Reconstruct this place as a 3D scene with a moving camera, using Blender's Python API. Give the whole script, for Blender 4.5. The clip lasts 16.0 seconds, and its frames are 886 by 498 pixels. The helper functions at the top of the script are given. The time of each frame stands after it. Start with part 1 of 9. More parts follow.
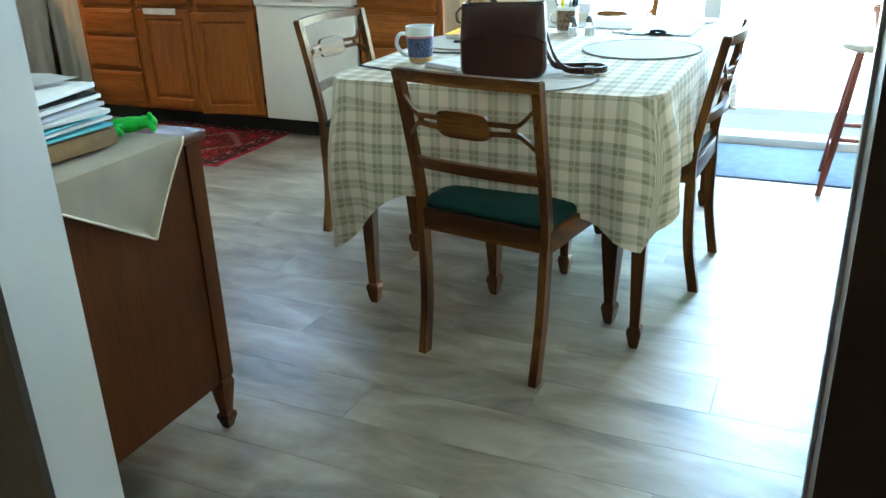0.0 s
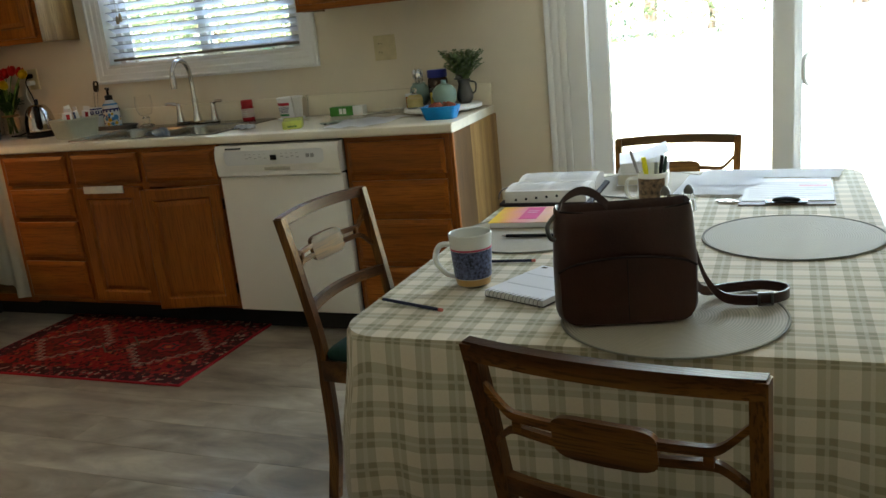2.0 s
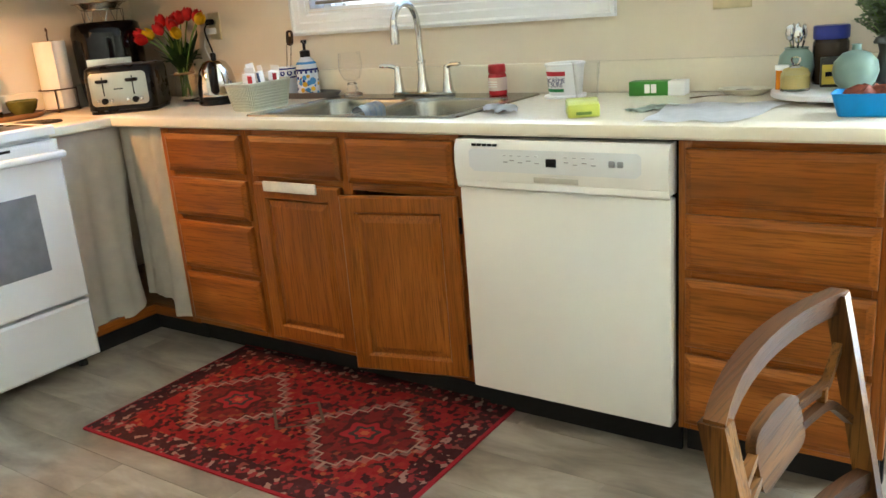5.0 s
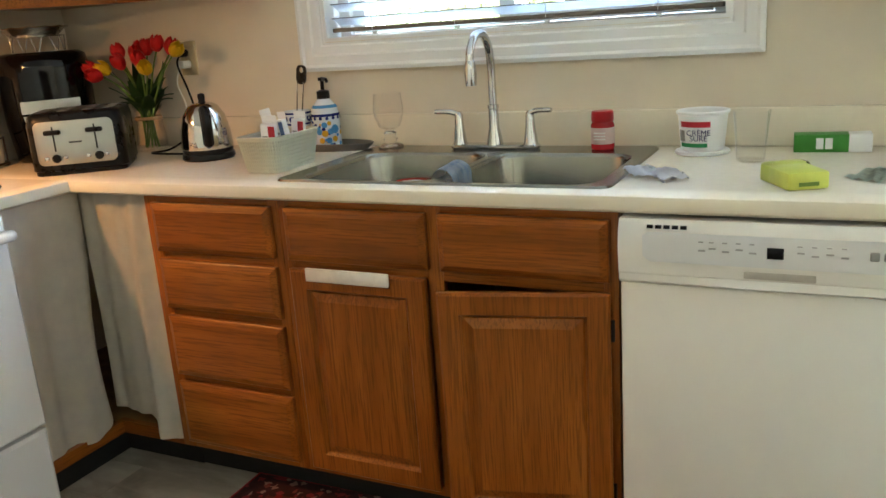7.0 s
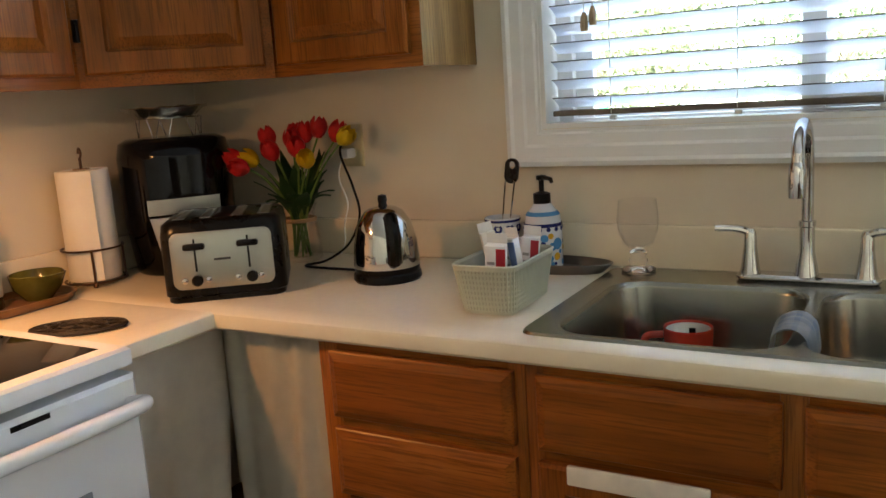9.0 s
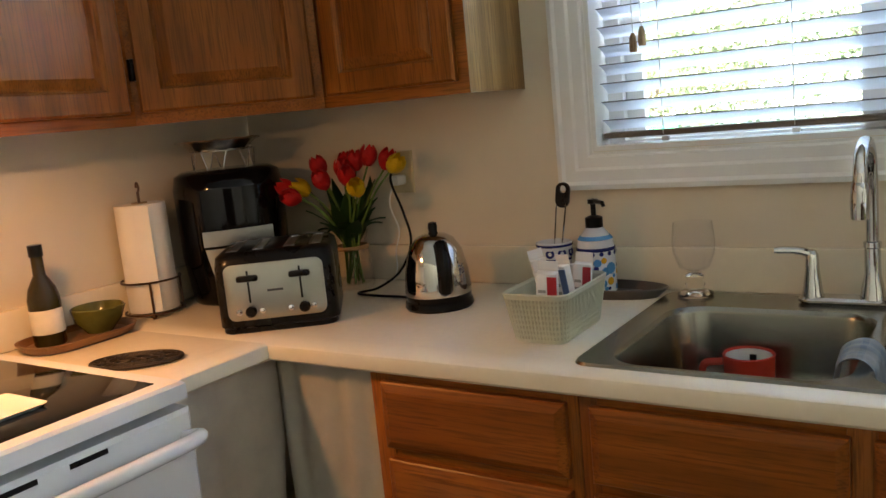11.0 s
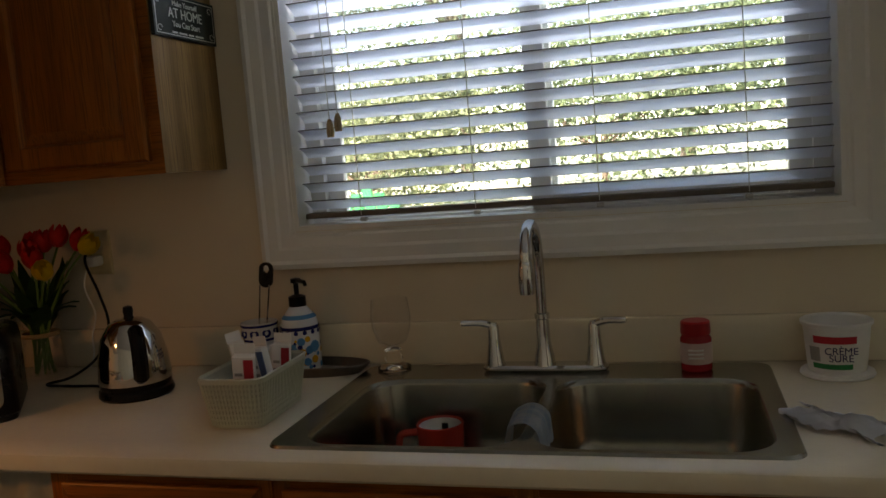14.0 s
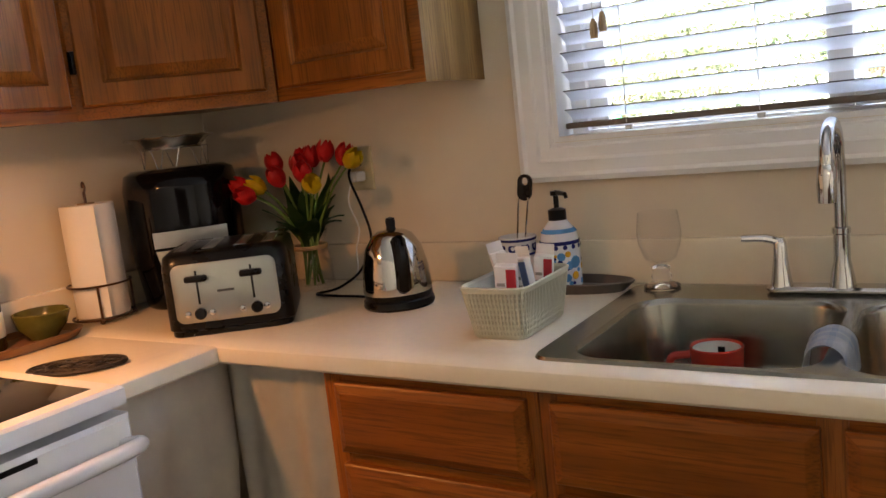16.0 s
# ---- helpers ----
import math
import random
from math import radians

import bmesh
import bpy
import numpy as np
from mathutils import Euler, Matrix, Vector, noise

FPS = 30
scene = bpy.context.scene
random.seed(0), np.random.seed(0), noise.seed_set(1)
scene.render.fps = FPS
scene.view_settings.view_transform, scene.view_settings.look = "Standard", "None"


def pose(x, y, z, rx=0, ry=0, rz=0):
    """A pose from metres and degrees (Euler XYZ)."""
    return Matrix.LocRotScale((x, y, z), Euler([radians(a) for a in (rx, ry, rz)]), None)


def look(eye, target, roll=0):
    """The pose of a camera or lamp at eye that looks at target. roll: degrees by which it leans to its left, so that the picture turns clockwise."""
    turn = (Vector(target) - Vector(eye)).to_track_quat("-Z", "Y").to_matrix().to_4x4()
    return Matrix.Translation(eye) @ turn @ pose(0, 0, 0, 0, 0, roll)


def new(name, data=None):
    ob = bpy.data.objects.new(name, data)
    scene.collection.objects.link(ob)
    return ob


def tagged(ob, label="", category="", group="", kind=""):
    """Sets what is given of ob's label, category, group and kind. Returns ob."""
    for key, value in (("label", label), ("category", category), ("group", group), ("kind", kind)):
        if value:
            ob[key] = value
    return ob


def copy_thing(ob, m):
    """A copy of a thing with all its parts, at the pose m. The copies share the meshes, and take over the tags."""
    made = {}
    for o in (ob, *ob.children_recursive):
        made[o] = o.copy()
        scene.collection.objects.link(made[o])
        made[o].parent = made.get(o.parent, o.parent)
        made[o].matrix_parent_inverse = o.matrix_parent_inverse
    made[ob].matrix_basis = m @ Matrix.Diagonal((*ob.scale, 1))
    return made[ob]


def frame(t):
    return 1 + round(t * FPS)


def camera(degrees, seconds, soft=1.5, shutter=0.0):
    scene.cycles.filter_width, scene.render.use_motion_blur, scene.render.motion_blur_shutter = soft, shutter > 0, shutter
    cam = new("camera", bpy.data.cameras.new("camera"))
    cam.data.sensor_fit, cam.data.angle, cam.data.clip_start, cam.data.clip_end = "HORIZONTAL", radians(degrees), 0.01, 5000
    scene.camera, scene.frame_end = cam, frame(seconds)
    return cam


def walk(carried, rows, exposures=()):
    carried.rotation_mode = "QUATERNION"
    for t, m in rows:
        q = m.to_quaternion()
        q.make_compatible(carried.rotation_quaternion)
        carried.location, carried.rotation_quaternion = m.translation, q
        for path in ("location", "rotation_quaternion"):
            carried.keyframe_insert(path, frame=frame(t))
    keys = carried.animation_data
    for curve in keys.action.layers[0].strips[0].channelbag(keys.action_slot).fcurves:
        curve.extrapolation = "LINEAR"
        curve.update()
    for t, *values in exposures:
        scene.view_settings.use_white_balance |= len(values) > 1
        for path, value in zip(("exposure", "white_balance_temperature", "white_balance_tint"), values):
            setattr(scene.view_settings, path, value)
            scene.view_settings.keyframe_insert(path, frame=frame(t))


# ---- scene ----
cam = camera(55.9, 16.0)
PATH = [
    (0, (5.111, 0.113, 1.213), (4.326, 1.785, 0.446), -2.0),
    (0.2, (5.04, 0.196, 1.212), (4.243, 1.874, 0.447), -2.6),
    (0.3, (5.009, 0.240, 1.211), (4.201, 1.925, 0.470), -2.9),
    (0.5, (4.947, 0.326, 1.21), (4.123, 2.018, 0.533), -3.4),
    (1, (4.839, 0.568, 1.261), (3.998, 2.262, 0.61), -3.8),
    (1.5, (4.696, 0.75, 1.248), (3.897, 2.501, 0.704), -4.4),
    (2, (4.533, 0.942, 1.267), (3.781, 2.724, 0.758), -5.7),
    (2.5, (4.392, 1.178, 1.27), (3.69, 2.983, 0.771), -4.8),
    (3, (4.214, 1.342, 1.236), (3.424, 3.109, 0.732), -4.9),
    (3.5, (4.01, 1.515, 1.23), (3.218, 3.274, 0.704), -3.6),
    (4, (3.883, 1.757, 1.219), (2.888, 3.406, 0.677), -4.1),
    (4.5, (3.738, 1.931, 1.224), (2.603, 3.485, 0.679), -4.9),
    (5, (3.525, 2.038, 1.226), (2.41, 3.6, 0.664), -4.7),
    (5.2, (3.443, 2.079, 1.217), (2.341, 3.649, 0.651), -4.7),
    (7.3, (2.519, 2.412, 1.312), (1.695, 4.152, 0.775), -3.8),
    (7.5, (2.443, 2.497, 1.329), (1.631, 4.24, 0.778), -3.7),
    (8, (2.226, 2.638, 1.33), (1.243, 4.317, 0.864), -4.9),
    (8.5, (2.006, 2.660, 1.355), (0.992, 4.327, 0.914), -4.4),
    (9, (1.929, 2.726, 1.341), (0.94, 4.424, 0.969), -3.8),
    (9.2, (1.922, 2.746, 1.347), (0.905, 4.432, 0.988), -4.0),
    (11.3, (1.943, 2.751, 1.364), (0.835, 4.385, 1.039), -5.6),
    (11.5, (1.954, 2.762, 1.353), (0.875, 4.415, 1.034), -6.3),
    (12, (1.996, 2.756, 1.373), (1.037, 4.492, 1.108), -6.8),
    (12.5, (2.067, 2.751, 1.401), (1.391, 4.619, 1.165), -6.5),
    (13, (2.073, 2.751, 1.407), (1.477, 4.649, 1.202), -6.2),
    (13.5, (2.066, 2.759, 1.395), (1.507, 4.668, 1.186), -5.5),
    (14, (2.027, 2.763, 1.384), (1.479, 4.674, 1.168), -4.5),
    (14.5, (1.993, 2.758, 1.365), (1.267, 4.611, 1.165), -4.9),
    (15, (1.98, 2.766, 1.356), (1.108, 4.55, 1.118), -5.7),
    (15.5, (1.947, 2.784, 1.332), (1.022, 4.531, 1.031), -5.7),
    (16, (1.936, 2.828, 1.317), (0.869, 4.491, 1.01), -6.3),
]
EXPOSURES = [(0, 5.8, 5250, 1), (0.8, 5.05, 5600, 3), (1.5, 4.97, 6200, 8), (2.5, 4.05, 6950, 12), (3.5, 4.68, 6800, 12), (5, 6.25, 6200, 11), (7.5, 5.6, 6400, 12), (9, 5.15, 6550, 16), (11.5, 5.0, 6600, 17), (12, 4.6, 6750, 22), (12.5, 3.82, 7000, 19), (13.0, 3.2, 7250, 19), (13.5, 3.08, 7600, 21), (14.5, 3.4, 7500, 22), (15, 3.85, 7050, 25), (15.4, 4.55, 7000, 29), (16, 5.15, 7000, 29)]
walk(cam, [(t, look(eye, target, roll)) for t, eye, target, roll in PATH], EXPOSURES)

# ---- world, sun, lamps ----
world = bpy.data.worlds.new("sky")
scene.world = world
world.use_nodes = True
wn = world.node_tree.nodes
sky = wn.new("ShaderNodeTexSky")
sky.sky_type, sky.sun_disc = "NISHITA", False
SUN_EL, SUN_AZ = radians(55), radians(200)
sky.sun_elevation, sky.sun_rotation = SUN_EL, SUN_AZ
world.node_tree.links.new(sky.outputs[0], wn["Background"].inputs[0])
wn["Background"].inputs[1].default_value = 0.15

sun = new("sun", bpy.data.lights.new("sun", "SUN"))
sun.data.energy, sun.data.angle, sun.data.color = 5.0, radians(0.5), (1.0, 0.95, 0.86)
# sunlight comes over the roof from behind the house and falls on the garden
sun.matrix_world = look((0, 0, 10), Vector((0, 0, 10)) + Vector((-math.sin(SUN_AZ) * math.cos(SUN_EL), -math.cos(SUN_AZ) * math.cos(SUN_EL), -math.sin(SUN_EL))))

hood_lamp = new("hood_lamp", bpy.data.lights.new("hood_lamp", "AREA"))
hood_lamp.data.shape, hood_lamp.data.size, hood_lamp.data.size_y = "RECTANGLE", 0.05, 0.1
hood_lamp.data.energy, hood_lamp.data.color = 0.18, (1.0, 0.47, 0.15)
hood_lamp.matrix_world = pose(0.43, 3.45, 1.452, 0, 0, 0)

# daylight standing in the door and window openings
for name, x0, x1, z0, z1, y, watts in (("door_daylight", 4.78, 5.42, 0.20, 1.95, 4.76, 2.9), ("door_daylight_upper", 3.84, 4.48, 1.50, 1.95, 4.74, 1.1), ("window_daylight", 1.22, 2.27, 1.86, 2.06, 4.775, 1.8)):
    d = new(name, bpy.data.lights.new(name, "AREA"))
    d.data.shape, d.data.size, d.data.size_y = "RECTANGLE", x1 - x0, z1 - z0
    d.data.energy, d.data.color = watts, (0.72, 0.87, 1.0)
    d.matrix_world = pose((x0 + x1) / 2, y, (z0 + z1) / 2, -90, 0, 0)

# ---- materials ----
def shader(name, rough=0.5, metal=0.0, **more):
    m = bpy.data.materials.new(name)
    m.use_nodes = True
    b = m.node_tree.nodes["Principled BSDF"]
    b.inputs["Roughness"].default_value, b.inputs["Metallic"].default_value = rough, metal
    b.inputs["Specular IOR Level"].default_value = 0.32
    for k, v in more.items():
        b.inputs[k.replace("_", " ")].default_value = v
    return m, m.node_tree.nodes, m.node_tree.links, b


def ramp(n, stops):
    r = n.new("ShaderNodeValToRGB")
    while len(r.color_ramp.elements) < len(stops):
        r.color_ramp.elements.new(0.5)
    for e, (p, c) in zip(r.color_ramp.elements, stops):
        e.position, e.color = p, (*c, 1)
    return r


def noise_node(n, l, scale, detail=4, stretch=(1, 1, 1), coord="Object", rough=0.55):
    tc, mp, nz = n.new("ShaderNodeTexCoord"), n.new("ShaderNodeMapping"), n.new("ShaderNodeTexNoise")
    mp.inputs["Scale"].default_value = stretch
    nz.inputs["Scale"].default_value, nz.inputs["Detail"].default_value, nz.inputs["Roughness"].default_value = scale, detail, rough
    l.new(tc.outputs[coord], mp.inputs[0])
    l.new(mp.outputs[0], nz.inputs["Vector"])
    return nz


def mix(n, l, a, b, fac, mode="MIX"):
    x = n.new("ShaderNodeMix")
    x.data_type, x.blend_type = "RGBA", mode
    for s, v in ((x.inputs[0], fac), (x.inputs[6], a), (x.inputs[7], b)):
        if isinstance(v, bpy.types.NodeSocket):
            l.new(v, s)
        else:
            s.default_value = v if isinstance(v, float) else (*v, 1)
    return x.outputs[2]


def bump(n, l, b, height, strength=0.2, dist=0.002):
    bp = n.new("ShaderNodeBump")
    bp.inputs["Strength"].default_value, bp.inputs["Distance"].default_value = strength, dist
    l.new(height, bp.inputs["Height"])
    l.new(bp.outputs[0], b.inputs["Normal"])


def plain(name, col, rough=0.5, metal=0.0, var=0.12, scale=18.0, grain=160.0, relief=0.06, **more):
    """Paint, plastic, cloth or metal: a base colour with blotches at two scales and fine relief."""
    m, n, l, b = shader(name, rough, metal, **more)
    big, small = noise_node(n, l, scale), noise_node(n, l, grain, 2)
    dark, light = tuple(c * (1 - var) for c in col), tuple(min(1, c * (1 + var)) for c in col)
    r = ramp(n, ((0.3, dark), (0.7, light)))
    l.new(big.outputs[0], r.inputs[0])
    l.new(mix(n, l, r.outputs[0], dark, mul(n, l, small.outputs[0], 0.25)), b.inputs["Base Color"])
    rr = n.new("ShaderNodeMapRange")
    rr.inputs["To Min"].default_value, rr.inputs["To Max"].default_value = rough * 0.85, min(1, rough * 1.15)
    l.new(big.outputs[0], rr.inputs[0])
    l.new(rr.outputs[0], b.inputs["Roughness"])
    if relief:
        bump(n, l, b, small.outputs[0], relief, 0.001)
    return m


def mul(n, l, sock, k):
    x = n.new("ShaderNodeMath")
    x.operation = "MULTIPLY"
    l.new(sock, x.inputs[0])
    x.inputs[1].default_value = k
    return x.outputs[0]


def wood(name, dark, mid, light, axis, rough=0.38, grain=9.0, coat=0.06, rings=0.22, spread=0.16):
    """Stained wood with figure and pores along axis 0, 1 or 2."""
    m, n, l, b = shader(name, rough, Coat_Weight=coat, Coat_Roughness=0.2)
    st = [1.0, 1.0, 1.0]
    st[axis] = 0.09
    fig = noise_node(n, l, grain, 5, st, rough=0.6)
    st2 = [1.0, 1.0, 1.0]
    st2[axis] = 0.035
    por = noise_node(n, l, 260, 3, st2)
    oi = n.new("ShaderNodeObjectInfo")
    wv = n.new("ShaderNodeTexWave")
    wv.wave_type, wv.inputs["Scale"].default_value = "RINGS", 4.0
    wv.inputs["Distortion"].default_value, wv.inputs["Detail"].default_value = 5.0, 2.0
    tc, mp = n.new("ShaderNodeTexCoord"), n.new("ShaderNodeMapping")
    st3 = [1.0, 1.0, 1.0]
    st3[axis] = 0.16
    mp.inputs["Scale"].default_value = st3
    ad = n.new("ShaderNodeVectorMath")
    l.new(tc.outputs["Object"], ad.inputs[0])
    l.new(mul(n, l, oi.outputs["Random"], 3.0), ad.inputs[1])
    l.new(ad.outputs[0], mp.inputs[0])
    l.new(mp.outputs[0], wv.inputs["Vector"])
    r = ramp(n, ((0.5 - spread, dark), (0.5, mid), (0.5 + spread, light)))
    l.new(mixv(n, l, fig.outputs[0], wv.outputs["Fac"], rings), r.inputs[0])
    pr = ramp(n, ((0.37, (0.33, 0.33, 0.33)), (0.52, (1, 1, 1))))
    l.new(por.outputs[0], pr.inputs[0])
    c = mix(n, l, tuple(k * 0.7 for k in dark), r.outputs[0], pr.outputs[0])
    hv = n.new("ShaderNodeHueSaturation")
    mr = n.new("ShaderNodeMapRange")
    mr.inputs["To Min"].default_value, mr.inputs["To Max"].default_value = 0.88, 1.12
    l.new(oi.outputs["Random"], mr.inputs[0])
    l.new(mr.outputs[0], hv.inputs["Value"])
    l.new(c, hv.inputs["Color"])
    l.new(hv.outputs[0], b.inputs["Base Color"])
    bump(n, l, b, pr.outputs[0], 0.25, 0.0008)
    return m


def mixv(n, l, a, b, f):
    x = n.new("ShaderNodeMix")
    x.inputs[0].default_value = f
    l.new(a, x.inputs[2])
    l.new(b, x.inputs[3])
    return x.outputs[0]


OAK = ((0.17, 0.043, 0.0045), (0.28, 0.078, 0.009), (0.40, 0.125, 0.017))
oak_x, oak_y, oak_z = (wood("oak_" + "xyz"[k], *OAK, k, 0.34, 20.0, 0.12, 0.16, 0.28) for k in range(3))
oak_side = wood("oak_veneer", (0.20, 0.108, 0.032), (0.29, 0.168, 0.055), (0.36, 0.215, 0.077), 2, 0.42)
MAH = ((0.032, 0.0095, 0.0032), (0.084, 0.028, 0.0073), (0.175, 0.070, 0.015))
mahogany_x, mahogany_z = wood("mahogany_x", *MAH, 0, 0.36, 12, 0.4), wood("mahogany_z", *MAH, 2, 0.36, 12, 0.4)
for m in (oak_x, oak_y, oak_z):
    q = m.node_tree.nodes["Principled BSDF"].inputs
    q["Specular Tint"].default_value, q["Specular IOR Level"].default_value, q["Coat Weight"].default_value = (1.0, 0.80, 0.50, 1), 0.36, 0.06
for m in (mahogany_x, mahogany_z):
    q = m.node_tree.nodes["Principled BSDF"].inputs
    q["Specular Tint"].default_value, q["Specular IOR Level"].default_value, q["Coat Weight"].default_value = (1.0, 0.82, 0.40, 1), 0.28, 0.0
walnut = wood("dresser_veneer", (0.052, 0.0135, 0.0025), (0.078, 0.021, 0.0034), (0.105, 0.031, 0.0055), 2, 0.40, 5, 0.0, 0.05, 0.25)
q = walnut.node_tree.nodes["Principled BSDF"].inputs
q["Specular Tint"].default_value, q["Specular IOR Level"].default_value = (1.0, 0.82, 0.6, 1), 0.22
white_paint = plain("white_trim_paint", (0.78, 0.78, 0.76), 0.35, relief=0.03, var=0.03, scale=4)
wall_paint = plain("wall_paint", (0.70, 0.615, 0.475), 0.75, relief=0.12, var=0.05, scale=2.5, grain=300)
# unseen ceiling, toned below white so less light bounces onto the cabinets
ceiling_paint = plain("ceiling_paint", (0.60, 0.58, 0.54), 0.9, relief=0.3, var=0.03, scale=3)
laminate = plain("counter_laminate", (0.74, 0.66, 0.505), 0.25, relief=0.0, var=0.015, scale=60, grain=500)
appliance_white = plain("white_enamel", (0.74, 0.735, 0.715), 0.25, relief=0.01, var=0.02, scale=3)
bisque = plain("cream_enamel", (0.80, 0.765, 0.69), 0.3, relief=0.01, var=0.02, scale=3)
# near-black colour paints in the shade of toe kicks, gaps and slits
black_gap = plain("recess_shade_dark", (0.012, 0.011, 0.010), 0.8)
black_plastic = plain("black_plastic", (0.004, 0.004, 0.0045), 0.28, relief=0.02, Specular_IOR_Level=0.22)
black_glass = plain("black_ceramic_glass", (0.01, 0.01, 0.011), 0.06, relief=0.0)
oven_glass = plain("oven_window_glass", (0.22, 0.23, 0.24), 0.12, relief=0.0)
grey_print = plain("grey_print", (0.35, 0.34, 0.32), 0.5, relief=0)
chrome = plain("chrome", (0.60, 0.60, 0.60), 0.05, 1.0, var=0.03, relief=0.0)
brushed = plain("brushed_steel", (0.50, 0.49, 0.46), 0.30, 1.0, var=0.10, scale=6, relief=0.05)
brass = plain("brass", (0.6, 0.42, 0.16), 0.3, 1.0)
iron = plain("cast_iron", (0.03, 0.024, 0.02), 0.55, 0.4, relief=0.3)
bronze_wire = plain("bronze_wire", (0.09, 0.05, 0.03), 0.35, 0.9)
green_seat = plain("green_seat_cloth", (0.002, 0.028, 0.019), 0.85, relief=0.4, grain=500)
curtain_cloth = plain("linen_curtain", (0.80, 0.735, 0.60), 0.9, relief=0.35, grain=420, var=0.06)
ivory_plastic = plain("ivory_plastic", (0.60, 0.51, 0.30), 0.4)
paper_white = plain("white_paper", (0.70, 0.69, 0.68), 0.8, var=0.03, relief=0.04)
cream_paper = plain("cream_paper", (0.72, 0.66, 0.52), 0.85)
linen = plain("runner_linen", (0.66, 0.58, 0.44), 0.9, relief=0.45, grain=380, var=0.1, scale=9)
mat_blue = plain("blue_grey_mat", (0.09, 0.12, 0.16), 0.95, relief=0.6, grain=260, var=0.3)
ext_siding = plain("siding_paint", (0.7, 0.7, 0.68), 0.7)


def glass_mat(name, col=(1, 1, 1), rough=0.0, ior=1.45):
    m, n, l, b = shader(name, rough, Transmission_Weight=1.0, IOR=ior)
    b.inputs["Base Color"].default_value = (*col, 1)
    return m


clear_glass = glass_mat("clear_glass")


def pane_mat(name, tint, ior):
    """Thin clear glass: light goes straight through, with a faint sheen."""
    m, n, l, b = shader(name, 0.02)
    tr, ms = n.new("ShaderNodeBsdfTransparent"), n.new("ShaderNodeMixShader")
    gl = n.new("ShaderNodeBsdfGlossy")
    gl.inputs["Roughness"].default_value = 0.02
    tr.inputs[0].default_value = (*tint, 1)
    fr = n.new("ShaderNodeFresnel")
    fr.inputs[0].default_value = ior
    l.new(fr.outputs[0], ms.inputs[0])
    l.new(tr.outputs[0], ms.inputs[1])
    l.new(gl.outputs[0], ms.inputs[2])
    l.new(ms.outputs[0], n["Material Output"].inputs[0])
    return m


pane = pane_mat("window_glass", (0.93, 0.96, 0.95), 1.45)


def thin_glass_mat():
    """Thin blown glass: clear through the middle, glossier towards the rims."""
    m, n, l, b = shader("thin_clear_glass", 0.02)
    tr, gl, ms, lw = n.new("ShaderNodeBsdfTransparent"), n.new("ShaderNodeBsdfGlossy"), n.new("ShaderNodeMixShader"), n.new("ShaderNodeLayerWeight")
    gl.inputs["Roughness"].default_value, tr.inputs[0].default_value = 0.03, (0.994, 0.994, 0.992, 1)
    lw.inputs[0].default_value = 0.5
    p = n.new("ShaderNodeMath")
    p.operation, p.inputs[1].default_value = "POWER", 3.5
    l.new(lw.outputs["Facing"], p.inputs[0])
    mr = n.new("ShaderNodeMapRange")
    mr.inputs["To Min"].default_value, mr.inputs["To Max"].default_value = 0.018, 0.60
    l.new(p.outputs[0], mr.inputs[0])
    l.new(mr.outputs[0], ms.inputs[0])
    l.new(tr.outputs[0], ms.inputs[1])
    l.new(gl.outputs[0], ms.inputs[2])
    l.new(ms.outputs[0], n["Material Output"].inputs[0])
    return m


thin_glass = thin_glass_mat()


